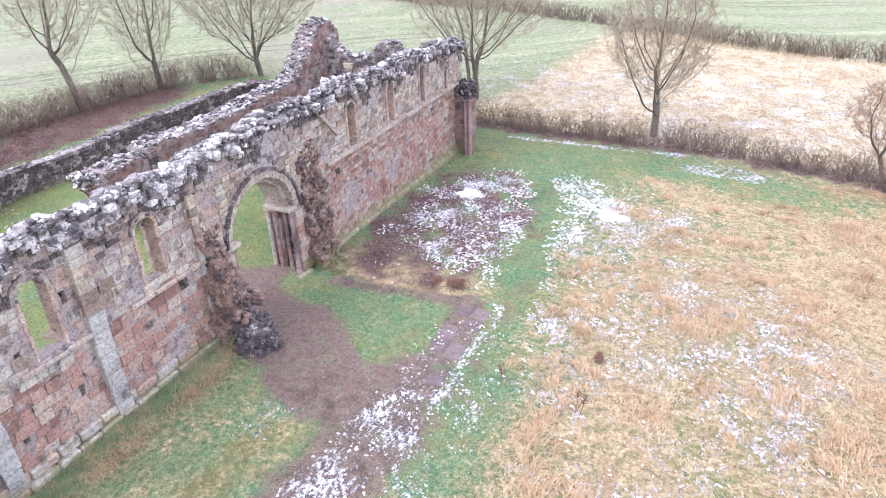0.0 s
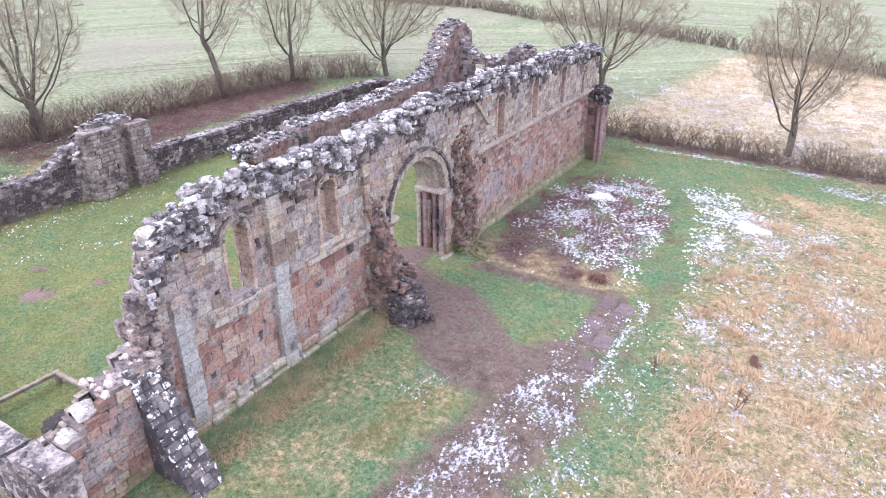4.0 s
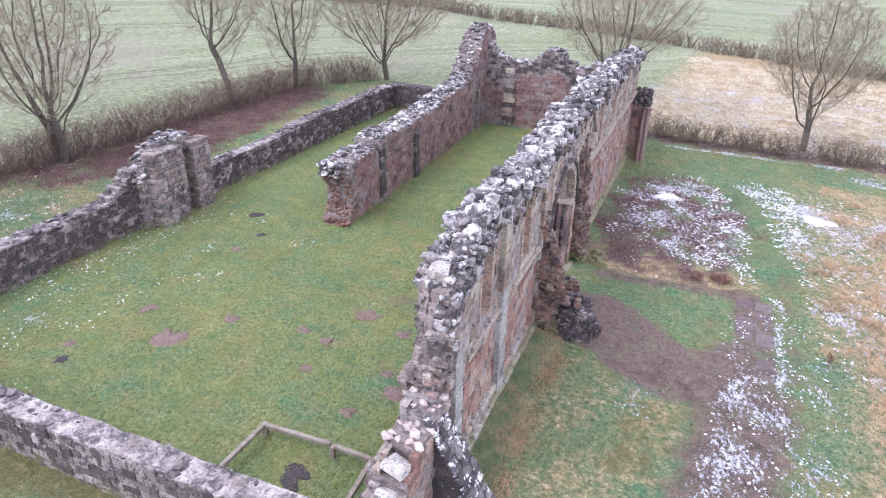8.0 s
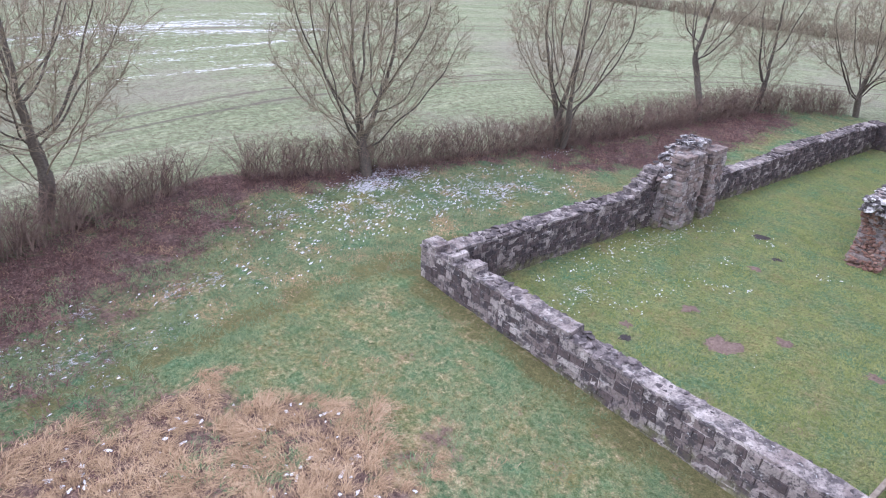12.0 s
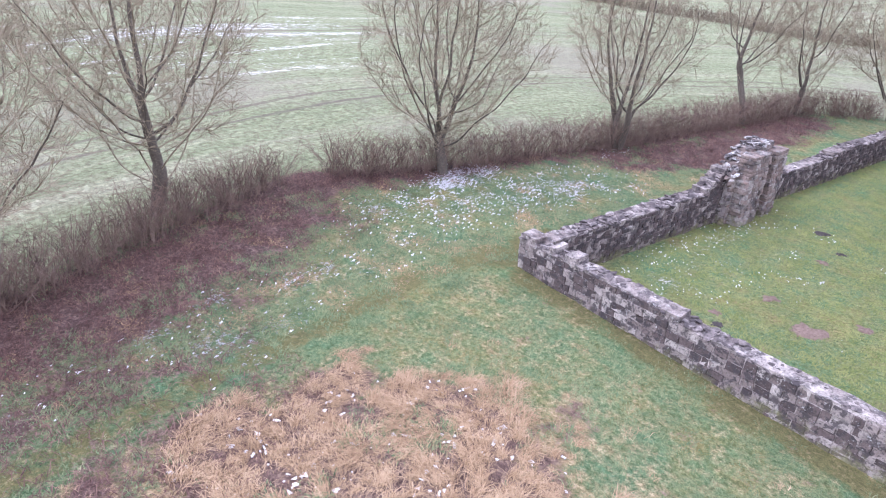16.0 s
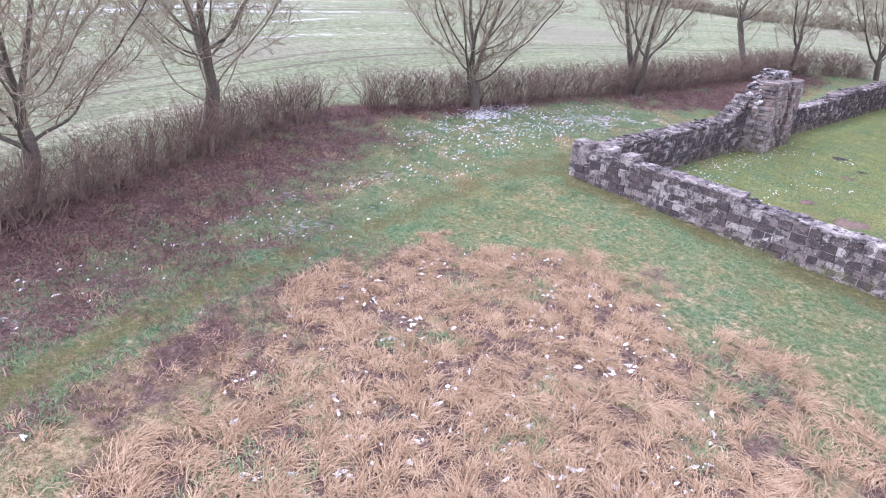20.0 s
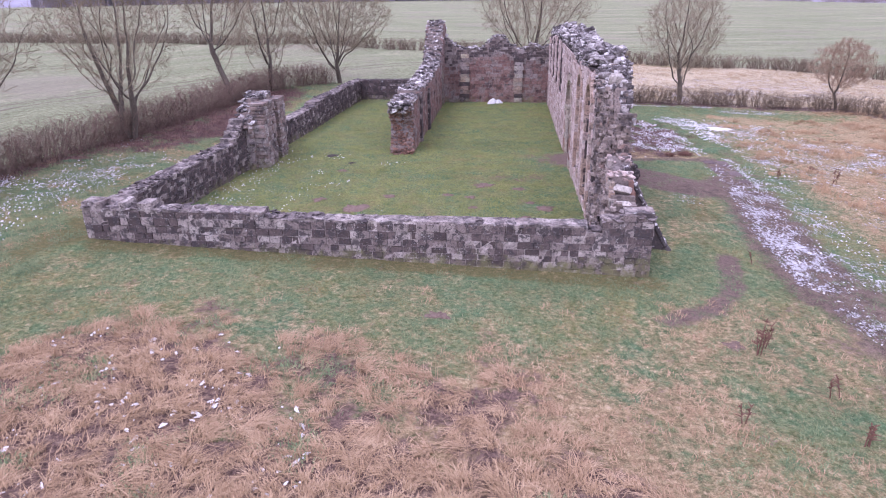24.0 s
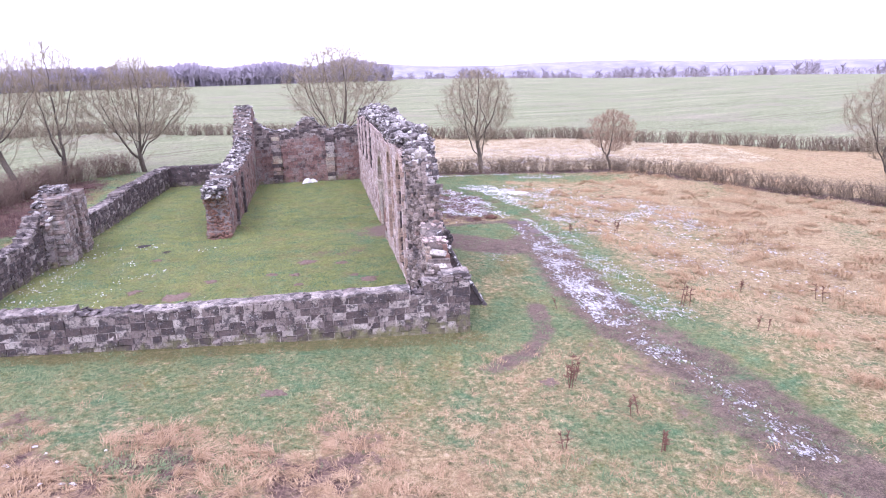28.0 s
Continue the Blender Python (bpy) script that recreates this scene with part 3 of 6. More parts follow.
def coursed_heap(thing, inside, box, mats, course=(0.08, 0.16), size=(0.13, 0.3), limit=200, name="rough_stone", rest="rough_masonry"):
    """Broken masonry: rough flat-bedded stones that fill the part of a box where inside(x, y, z) holds."""
    ps = Pieces(name, rest, CENTRED, mats, thing, limit)
    (x0, x1), (y0, y1), (z, z1) = box
    while z < z1:
        h = rng.uniform(*course)
        y = y0 + rng.uniform(-0.1, 0.0)
        while y < y1:
            w = rng.uniform(*size)
            x = x0 + rng.uniform(-0.1, 0.0)
            while x < x1:
                d = rng.uniform(*size)
                if inside(x + d / 2, y + w / 2, z + h / 2):
                    p = (x + d / 2 + rng.uniform(-0.03, 0.03), y + w / 2 + rng.uniform(-0.03, 0.03), z + h / 2)
                    ps.add(Matrix.LocRotScale(p, Euler((rng.gauss(0, 0.05), rng.gauss(0, 0.05), rng.gauss(0, 0.12))), (d * 1.05, w * 1.04, h * 1.04)))
                x += d
            y += w
        z += h
    ps.build()


def thing_at(name, x, y, z, label, category, group="", kind=""):
    ob = new(name)
    ob.empty_display_size = 0.2
    ob.location = (x, y, z)
    return tagged(ob, label, category, group, kind)


def stepped(points):
    """A profile through (u, z) points."""
    us, zs = [p[0] for p in points], [p[1] for p in points]
    return lambda u: float(np.interp(u, us, zs))


def arched(c, half, sill, spring):
    """Whether (u, z) lies in a round-headed opening."""
    return lambda u, z: abs(u - c) < half and sill < z and (z < spring or (u - c) ** 2 + (z - spring) ** 2 < half * half)

# ---- the lie of the land ----
def smooth(a, b, v):
    t = np.clip((v - a) / (b - a), 0, 1)
    return t * t * (3 - 2 * t)


def inside_yard(x, y):
    """1 inside the walled yard, 0 outside."""
    return smooth(-16.3, -15.6, x) * (1 - smooth(-0.9, -0.3, x)) * smooth(0.5, 0.9, y) * (1 - smooth(29.6, 30.2, y))


def land(x, y):
    x, y = np.asarray(x, float), np.asarray(y, float)
    out = -0.33 - 0.046 * np.clip(x, -26, 14) - 0.012 * np.clip(x - 14, 0, 40) + 0.009 * np.clip(y, -20, 20)
    out = out - 0.35 * np.exp(-((x - 1) ** 2 + (y - 27) ** 2) / 40) + 0.12 * np.sin(x * 0.31 + 1) * np.sin(y * 0.27)
    r = np.hypot(x, y)
    crest = np.interp(np.degrees(np.arctan2(x, y)), [-60, -25, 8, 23, 41, 90], [0.6, 1.3, 0.6, -1.5, -1.7, -0.8])
    far = smooth(60, 320, r)
    out = out * (1 - far) + crest * far - 12 * smooth(335, 480, r) - 45 * smooth(480, 2500, r)
    k = inside_yard(x, y)
    return out * (1 - k) + k * (0.02 * np.sin(x * 0.9) * np.sin(y * 0.7))


def land_at(x, y):
    return float(land(x, y))


def near_line(x, y, pts, half, soft):
    """1 on a band along a line of plan points, falling to 0 past its half width."""
    best = np.full(np.shape(x), 1e9)
    for (ax, ay), (bx, by) in zip(pts, pts[1:]):
        dx, dy = bx - ax, by - ay
        t = np.clip(((x - ax) * dx + (y - ay) * dy) / (dx * dx + dy * dy), 0, 1)
        best = np.minimum(best, np.hypot(x - ax - t * dx, y - ay - t * dy))
    return 1 - smooth(half - soft, half + soft, best)


def blob(x, y, cx, cy, rx, ry, soft=0.5):
    return 1 - smooth(1 - soft, 1 + soft, np.hypot((x - cx) / rx, (y - cy) / ry))


FIELD_EDGE = [(-160, 80), (-90, 72), (-25, 63.5), (0, 61), (21, 55), (34.5, 44.6), (44, 36), (60, 20), (90, -14)]
HEDGE_S = [(-17.3, 33.2), (-20.2, 28.5), (-21.4, 21.5), (-22.2, 13.0), (-23.9, 4.0), (-26.0, -1.7), (-24.4, -7.4), (-21.9, -13.2), (-19.0, -19.5), (-15.5, -27.0)]
HEDGE_N = [(-2.6, 31.6), (4.0, 31.8), (11.5, 32.7), (18.0, 31.4), (22.5, 25.0), (27.0, 17.0), (33.0, 6.0), (38.0, -4.0)]
PATH_LINE = [(8.2, -30.0), (7.2, -20.0), (6.5, -12.0), (6.2, -8.6), (5.9, -5.8), (5.5, -1.7), (5.0, 1.5), (4.85, 3.5), (5.2, 7.0), (5.3, 9.4)]
WALK_LINE = [(5.5, 8.8), (5.9, 11.0), (5.9, 13.0), (5.6, 15.2)]
EDGE_LINE = [(5.8, 15.3), (1.0, 14.6)]
TRACK = [(-17.3, 3.0), (-17.7, -2.6), (-17.0, -7.2), (-16.5, -10.6), (-15.9, -13.3), (-14.6, -17.5)]
TREAD = [(6.9, 10.0), (7.0, 14.0), (6.8, 17.0), (6.2, 20.0), (5.6, 24.0), (3.4, 28.0), (0.8, 29.6)]
MOLES = [(-12.2, 13.1, 0.32, 0), (-11.0, 10.4, 0.28, 1), (-9.3, 5.2, 0.55, 1), (-8.3, 6.7, 0.3, 1), (-6.1, 7.1, 0.26, 1), (-5.2, 6.9, 0.24, 1), (-4.8, 8.5, 0.42, 1),
         (-10.9, 11.7, 0.22, 0), (-3.0, 6.2, 0.26, 1), (-5.4, -2.9, 0.3, 1), (1.6, -3.0, 0.3, 1), (-3.4, 8.0, 0.3, 1), (-11.5, 3.9, 0.22, 1), (-3.2, 4.55, 0.24, 1), (-2.5, 5.65, 0.34, 1), (-5.1, 5.6, 0.2, 1), (-10.9, 6.2, 0.3, 1), (-11.1, 3.3, 0.24, 0)]


def ripple(x, y, k=1.0):
    """An uneven field of about -1 to 1, for ragged edges."""
    return (np.sin(1.9 * k * x + 1.3 * np.sin(1.1 * k * y)) + np.sin(2.3 * k * y + 1.7 * np.sin(1.5 * k * x + 1)) + np.sin(3.7 * k * (x + 0.6 * y) + 2)) / 3


def zones(x, y):
    k = inside_yard(x, y)
    out = 1 - k
    edge = np.interp(x, [p[0] for p in FIELD_EDGE], [p[1] for p in FIELD_EDGE])
    beyond = smooth(0, 0.8, y - edge)
    # dry grass: the north pasture, the western tussocks, the rough beyond the hedge
    tuss = np.maximum(blob(x, y, -11.6, -8.9, 3.6, 4.5, 0.42), np.maximum(blob(x, y, -5.6, -11.6, 6.2, 4.2, 0.42), np.maximum(blob(x, y, -8.3, -14.6, 4.3, 4.6, 0.42), np.maximum(0.5 * blob(x, y, -6.4, -8.6, 4.4, 4.2, 0.5), 0.25 * blob(x, y, -13.0, -12.5, 1.4, 4.0, 0.4)))))
    tuss = np.clip(tuss + 0.42 * ripple(x, y, 0.8) * (tuss > 0.02) + 0.2 * ripple(x + 3, y, 2.2) * (tuss > 0.02), 0, 1) * (1 - smooth(-3.0, 2.5, x))
    dry = (0.72 + 0.18 * ripple(x, y, 0.45) + 0.16 * ripple(x, y, 0.2)) * blob(x, y, 18.6, 9, 10.5, 24, 0.42) + 0.7 * tuss
    dry = np.maximum(dry, (0.42 + 0.15 * ripple(x, y, 0.6)) * blob(x, y, -3.0, -12.5, 13, 8.0, 0.25))
    dry = np.maximum(dry, 0.5 * smooth(6.4, 10.6, x + 0.8 * ripple(x, y, 0.5)) * (1 - smooth(27, 30, y)))
    dry = np.maximum(dry, 0.42 * blob(x, y, 3.0, -3.0, 3.0, 2.6, 0.5))
    dry = np.maximum(dry, (0.3 + 0.15 * ripple(x, y, 0.8)) * blob(x, y, 2.6, 6.5, 1.8, 3.4, 0.5))
    dry = np.maximum(dry, 0.75 * blob(x, y, 3.2, 16.0, 3.0, 1.1, 0.5))
    rough = smooth(-4, 0, x - 0.12 * (y - 32)) * smooth(31, 33, y)
    east = smooth(0, 2, x - np.interp(y, [-4, 6, 17, 25, 31.4, 32.7], [38, 33, 27, 22.5, 18, 11.5]))
    dry = np.maximum(dry, 0.98 * np.maximum(rough, east))
    dry = np.clip(dry, 0, 1) * out + (0.23 + 0.16 * smooth(0.3, -1.5, y) * (x < 1) + 0.1 * ripple(x, y, 0.9)) * out + 0.1 * k
    green = near_line(x, y, TREAD, 0.5, 0.4) + 0.8 * near_line(x, y, [(7.6, 12), (7.4, 6), (7.0, 1), (7.8, -6)], 0.7, 0.6) + 0.8 * near_line(x, y, [(1, 29.3), (10, 29.8), (17, 28)], 1.2, 0.7)
    green = green + 1.2 * near_line(x, y, TRACK, 0.8, 0.5)
    dry = dry * (1 - 0.6 * np.clip(green, 0, 1))
    dry = dry * (0.85 + 0.15 * np.sin(x * 0.7 + np.sin(y * 0.5)) * np.sin(y * 0.45 + 1))
    line_s = np.interp(y, [p[1] for p in reversed(HEDGE_S)], [p[0] for p in reversed(HEDGE_S)])
    field = np.maximum(beyond, smooth(0.2, 0.8, line_s - x))
    field = np.maximum(field, smooth(33.0, 34.0, y) * (1 - smooth(-4, 0, x - 0.12 * (y - 32))))
    # bare earth: the worn way through the arch, wheel scrapes, molehills
    mud = near_line(x, y, [(3.6, 10.0), (2.2, 11.0), (0.8, 12.4), (-0.6, 13.0)], 1.5, 0.5) * 0.85
    mud = np.maximum(mud, 0.8 * near_line(x, y, [(4.6, 9.8), (5.2, 11.6)], 0.8, 0.4))
    mud = np.maximum(mud, (0.72 + 0.15 * ripple(x, y, 1.7)) * near_line(x, y, [(2.9, 2.2), (2.6, 0.3), (1.7, -1.2), (0.3, -2.0)], 0.4, 0.35))
    mud = np.maximum(mud, 0.42 * near_line(x, y, [(4.4, 3.0), (4.1, -1.5), (4.4, -5.0), (4.9, -9.0)], 0.5, 0.5))
    mud = np.maximum(mud, 0.45 * blob(x, y, -3.2, 9.6, 2.0, 0.7, 0.6) * k)
    mud = np.maximum(mud, 0.45 * blob(x, y, -2.4, 13.0, 1.0, 1.6, 0.6) * k)
    for mx, my, mr, red in MOLES:
        mud = np.maximum(mud, 0.6 * blob(x, y, mx, my, mr * 1.1, mr * 0.9, 0.6))
    gravel = np.maximum(near_line(x - 0.25, y, PATH_LINE, 1.35, 0.6), near_line(x, y, WALK_LINE, 0.62, 0.15))
    gravel = np.maximum(gravel, 0.6 * near_line(x, y, [(6.7, 8.5), (6.9, 12), (6.9, 15.5), (6.8, 17.5)], 0.45, 0.4))
    gravel = np.maximum(gravel, near_line(x, y, EDGE_LINE, 0.35, 0.12))
    gravel = np.maximum(gravel, near_line(x, y, [(5.2, 9.0), (3.4, 9.8)], 0.8, 0.4)) * out * 0.72
    litter = np.maximum(0.7 * blob(x, y, 0.4, 5.8, 0.6, 3.2, 0.6), np.maximum(0.6 * blob(x, y, 3.3, 6.8, 0.9, 2.0, 0.6), 0.8 * near_line(x, y, [(-16, 0.1), (0.2, 0.1)], 0.55, 0.4)))
    lawn = near_line(x, y, [(0.3, 14.0), (2.0, 14.0), (3.9, 13.6)], 0.8, 0.45) + 0.65 * blob(x, y, 4.2, 12.6, 0.9, 1.1, 0.5)
    lawn = np.clip(lawn, 0, 1)
    mud, dry = mud * (1 - lawn), dry * (1 - 0.9 * lawn)
    worn = near_line(x, y, TREAD, 0.3, 0.25) * 0.2
    worn = np.maximum(worn, 0.75 * near_line(x, y, TRACK, 0.5, 0.4)) + 0.16 * k * (1 - smooth(11, 15, y))
    worn = np.maximum(worn, (0.75 + 0.2 * ripple(x, y, 1.6)) * blob(x, y, -17.2, 0.6, 1.1, 1.3, 0.6))
    worn = np.maximum(worn, (litter + 0.2 * ripple(x, y, 1.4) * (litter > 0.05)) * out)
    # brambles and leaf litter by the hedges
    bram = near_line(x, y, [(-21.6, 22), (-22.9, 13), (-24.3, 3.5), (-25.4, -1.7)], 1.2, 1.0)
    bram = np.maximum(bram, near_line(x, y, [(-23.8, -4.2), (-22.2, -7.5), (-20.6, -12.8), (-17.9, -19), (-15, -25)], 2.2, 2.0))
    bram = np.maximum(bram * (1 - field), near_line(x, y, HEDGE_N, 0.8, 0.6) * 0.85)
    bram = np.maximum(bram, 0.8 * near_line(x, y, [(-19.6, 27), (-19.4, 16), (-21, 12)], 1.7, 0.9)) * out
    bram = np.maximum(bram, (0.66 + 0.3 * ripple(x, y, 0.9)) * blob(x + 0.6 * ripple(x, y, 0.7), y, 2.5, 20.6, 3.1, 5.4, 0.45))
    bram = np.clip(bram + (0.2 * ripple(x, y, 1.0) + 0.14 * ripple(y, x, 2.3)) * (bram > 0.05), 0, 1)
    bram = np.maximum(bram, (0.55 + 0.14 * ripple(x, y, 1.3)) * blob(x, y, -16.4, -13.0, 3.4, 5.2, 0.5) * out)
    bram = np.maximum(bram, 0.75 * blob(x, y, -25.2, -2.4, 1.6, 3.2, 0.5) * (1 - field))
    bram = bram * (1 - 0.8 * near_line(x, y, TRACK, 0.5, 0.5))
    # snow
    wx, wy = x + 0.7 * ripple(x, y, 0.6), y + 0.9 * ripple(y, x, 0.5)
    snow = (0.5 + 0.12 * ripple(x, y, 0.7)) * blob(wx, wy, 3.3, 21.0, 2.9, 5.2, 0.4) + 0.48 * blob(x, y, 7.6, 22.2, 2.0, 4.4, 0.4) + 0.25 * blob(x, y, 8.0, 24.2, 1.0, 1.0, 0.4)
    snow = np.maximum(snow, (0.49 + 0.08 * ripple(x, y, 0.5)) * blob(x, y, 13.6, 15.8, 3.2, 5.5, 0.5))
    snow = np.maximum(snow, (0.38 + 0.05 * ripple(x, y, 0.4)) * blob(x, y, 13.5, 11.0, 5.5, 12.0, 0.4))
    snow = np.maximum(snow, 0.48 * blob(x, y, 9.8, 17.5, 3.2, 7.5, 0.5))
    snow = np.maximum(snow, 0.52 * blob(x, y, 9.0, 22.6, 3.6, 4.4, 0.5))
    snow = np.maximum(snow, 0.50 * blob(x, y, 5.6, 25.0, 4.2, 2.0, 0.5))
    snow = snow * (1 - 0.8 * near_line(x, y, TREAD, 0.45, 0.25))
    snow = np.maximum(snow, 0.58 * near_line(x, y, [(6.5, 15.3), (6.6, 11.5), (6.5, 8.0)], 0.26, 0.25))
    snow = np.maximum(snow, (0.53 + 0.06 * ripple(x, y, 1.5)) * near_line(x, y, [(5.9, 10.2), (5.5, 7.0), (5.2, 4.0), (5.2, 0.8)], 0.95, 0.5))
    snow = np.maximum(snow, 0.42 * near_line(x, y, [(5.2, 0.8), (5.7, -3.0), (6.2, -7)], 0.8, 0.6))
    snow = np.maximum(snow, 0.42 * near_line(x, y, [(6.4, 13.5), (6.6, 10), (6.8, 5.0), (7.2, 2.0)], 1.8, 0.9))
    snow = np.maximum(snow, 0.62 * near_line(x, y, [(1.5, 30.4), (7, 31.0), (10, 31.6)], 0.35, 0.3)) + 0.55 * blob(x, y, 12.0, 30.2, 2.6, 1.0, 0.5)
    snow = np.maximum(snow, 0.6 * blob(x, y, -22.9, 3.8, 1.3, 2.2, 0.5)) + 0.5 * blob(x, y, -21.6, 12.2, 0.6, 1.5, 0.4)
    snow = np.maximum(snow, 0.42 * near_line(x, y, [(-21.4, -1.0), (-20.6, 3.0), (-19.6, 8.5)], 2.0, 1.3))
    snow = np.maximum(snow, 0.39 * near_line(x, y, [(-20.6, 0.5), (-19.4, -5.0), (-18.0, -8.5)], 1.9, 1.4))
    snow = np.maximum(snow, 0.40 * near_line(x, y, [(-19.5, -8), (-18.5, -12), (-16.5, -17)], 1.0, 0.9))
    snow = np.maximum(snow, 0.37 * k * blob(x, y, -13.6, 7.5, 1.8, 5.5, 0.5))
    snow = np.maximum(snow, 0.42 * blob(x, y, 3.0, 8.2, 0.9, 1.0, 0.5) * out)
    snow = np.maximum(snow, 0.5 * blob(x, y, 12, 41, 20, 11, 0.6))
    drift = 0.15 * blob(x, y, -64, 6, 9, 34, 0.5) + 0.2 * blob(x, y, -54, 8, 14, 24, 0.6) + 0.12 * blob(x, y, -45, 2, 12, 26, 0.6)
    return dict(dry=dry, crop=field, mud=mud, gravel=gravel, worn=np.clip(worn, 0, 1), bramble=np.clip(bram, 0, 1), snow=snow, tussock=tuss, drift=drift)


def build_ground():
    grow = np.cumsum(0.35 * 1.22 ** np.arange(34))
    xs = np.r_[-36 - grow[::-1], np.arange(-36, 36.01, 0.3), 36 + grow]
    ys = np.r_[-26 - grow[::-1], np.arange(-26, 46.01, 0.3), 46 + grow]
    gx, gy = np.meshgrid(xs, ys, indexing="ij")
    gz = land(gx, gy)
    rough = np.array([noise.noise(Vector((a * 1.1, b * 1.1, 0))) for a, b in zip(gx.ravel(), gy.ravel())]).reshape(gx.shape)
    z = zones(gx, gy)
    gz = gz + rough * (0.03 + 0.10 * np.clip(z["dry"] - 0.3, 0, 1) + 0.08 * z["bramble"]) * (np.hypot(gx, gy) < 60)
    nx, ny = gx.shape
    i = np.arange(nx * ny).reshape(nx, ny)
    faces = np.stack([i[:-1, :-1], i[1:, :-1], i[1:, 1:], i[:-1, 1:]], -1).reshape(-1, 4)
    me = bpy.data.meshes.new("ground")
    me.vertices.add(nx * ny)
    me.vertices.foreach_set("co", np.stack([gx, gy, gz], -1).ravel())
    me.loops.add(faces.size)
    me.loops.foreach_set("vertex_index", faces.ravel())
    me.polygons.add(len(faces))
    me.polygons.foreach_set("loop_start", np.arange(len(faces)) * 4)
    me.polygons.foreach_set("use_smooth", np.ones(len(faces), bool))
    me.update(calc_edges=True)
    me.validate()
    for name, v in z.items():
        me.attributes.new(name, 'FLOAT', 'POINT').data.foreach_set("value", np.asarray(v, np.float32).ravel())
    me.materials.append(ground_material())
    return tagged(new("ground", me), "winter grassland with rough dry grass, mud and melting snow", "ground", kind="structure")


ground = build_ground()


# ---- the ruined church: north wall of nave and transept crossing ----
ARCH_C, ARCH_R, ARCH_SPRING = 13.1, 1.5, 2.25
win_w = [(5.78, 0.34, 2.5, 4.08), (8.85, 0.31, 2.68, 4.1)]
win_e = [(18.45, 0.27, 2.95, 4.35), (21.35, 0.26, 2.95, 4.4), (24.15, 0.24, 3.0, 4.4), (26.5, 0.17, 2.95, 3.9)]
N_TOP = [(3.15, 3.3), (3.35, 4.0), (3.7, 4.5), (4.2, 4.8), (4.7, 5.05), (5.4, 5.35), (6.4, 5.3), (7.2, 5.2), (8.4, 5.15), (9.4, 5.05), (10.4, 5.05), (11.2, 5.2), (12.6, 5.25), (13.6, 5.3),
         (14.6, 5.3), (16.0, 5.25), (17.5, 5.2), (19.0, 5.25), (20.5, 5.15), (22.0, 5.05), (24.0, 5.05), (26.5, 4.95), (27.6, 4.85), (28.4, 4.75)]
n_top = lambda y: stepped(N_TOP)(y) - 0.02 + wave(y, 3, 0.14)

north = thing_at("church_wall", -0.9, 14, 0, "tall roofless red sandstone church wall with round arches and lichen-white top", "ruin")


inner_x = lambda y: -1.14 - 0.0143 * (y - 3.15)


def leaf(x_mid, thick, holes, y0=3.15, y1=28.4, seed=1, drop=0.0, skew=0.0):
    return Wall(north, (x_mid, y0), (x_mid + skew, y1), thick, lambda u: n_top(u + y0) - 0.36 * (drop > 0) - drop * float(1 - smooth(4.2, 7.6, np.float64(u + y0))), -0.6, lambda u, z: any(h(u + y0, z) for h in holes), seed)


door = arched(ARCH_C, ARCH_R, -9, ARCH_SPRING)
BAYS = [(5.7, 0.8, 0.3, 3.6), (8.8, 0.75, 0.55, 3.6)]
PUTLOGS = [(5.05, 2.85), (6.35, 3.6), (6.05, 1.2), (4.55, 1.0), (9.6, 2.1), (17.3, 2.4), (18.75, 2.5), (25.0, 2.45), (23.2, 2.5)]
outer_holes = [lambda y, z: any(abs(y - a) < 0.1 and abs(z - b) < 0.09 for a, b in PUTLOGS), door] + [arched(c, w, a, b) for c, w, a, b in win_w + win_e]
broken = lambda y, z: y < 4.3 + 0.16 * math.sin(z * 3.1)
inner_holes = [door, broken] + [arched(*b) for b in BAYS] + [arched(c, 0.55, 2.2, 4.1) for c, w, a, b in win_e]
outer = leaf(-0.49, 0.36, outer_holes, seed=1)
inner = leaf(-0.74, 0.8, inner_holes, seed=2, drop=0.3, skew=-0.36)
outer.core(M_CORE, 0.15)
# dark core colour deepens the recesses: their shade is painted in
inner.core(M_CORE_DARK, 0.15, 0.05, name="inner_core")
bound = lambda a, b: (lambda u, z: a < u + 3.15 < b)
crusted = lambda u, z: z > n_top(u + 3.15) - 0.62 - 0.35 * (u < 4.5) + 0.9 * noise.noise(Vector((u * 0.8, z * 0.6, 9.0)))
redness = lambda u, z: noise.noise(Vector((u * 0.35, z * 0.5, 2.0))) * 1.1 + 2.3 - z
outer.face(1, M_GREY, u0=0.15, u1=8.2, z0=-0.45, near=bound(3, 11), patch=lambda u, z: redness(u, z) < 0.0 and not crusted(u, z))
outer.face(1, M_RED, u0=0.15, u1=8.2, z0=-0.45, near=bound(3, 11), patch=lambda u, z: redness(u, z) >= -0.2, name="red_stone", rest="red_masonry", rough=0.025)
outer.face(1, M_GREY, (0.14, 0.24), (0.22, 0.45), u0=8.2, u1=13.4, z0=-0.45, near=bound(11, 20), name="arch_wall_stone", rest="arch_masonry", rough=0.045, patch=lambda u, z: not crusted(u, z))
outer.face(1, M_CRUST, (0.1, 0.18), (0.13, 0.34), u0=0.15, z0=2.6, limit=60, patch=crusted, name="crusted_stone", rest="crusted_masonry", rough=0.05)
outer.face(1, M_GREY, (0.12, 0.2), (0.22, 0.42), u0=13.4, u1=25.2, z0=2.95, near=bound(11, 20), name="upper_stone", rest="upper_masonry", patch=lambda u, z: not crusted(u, z))
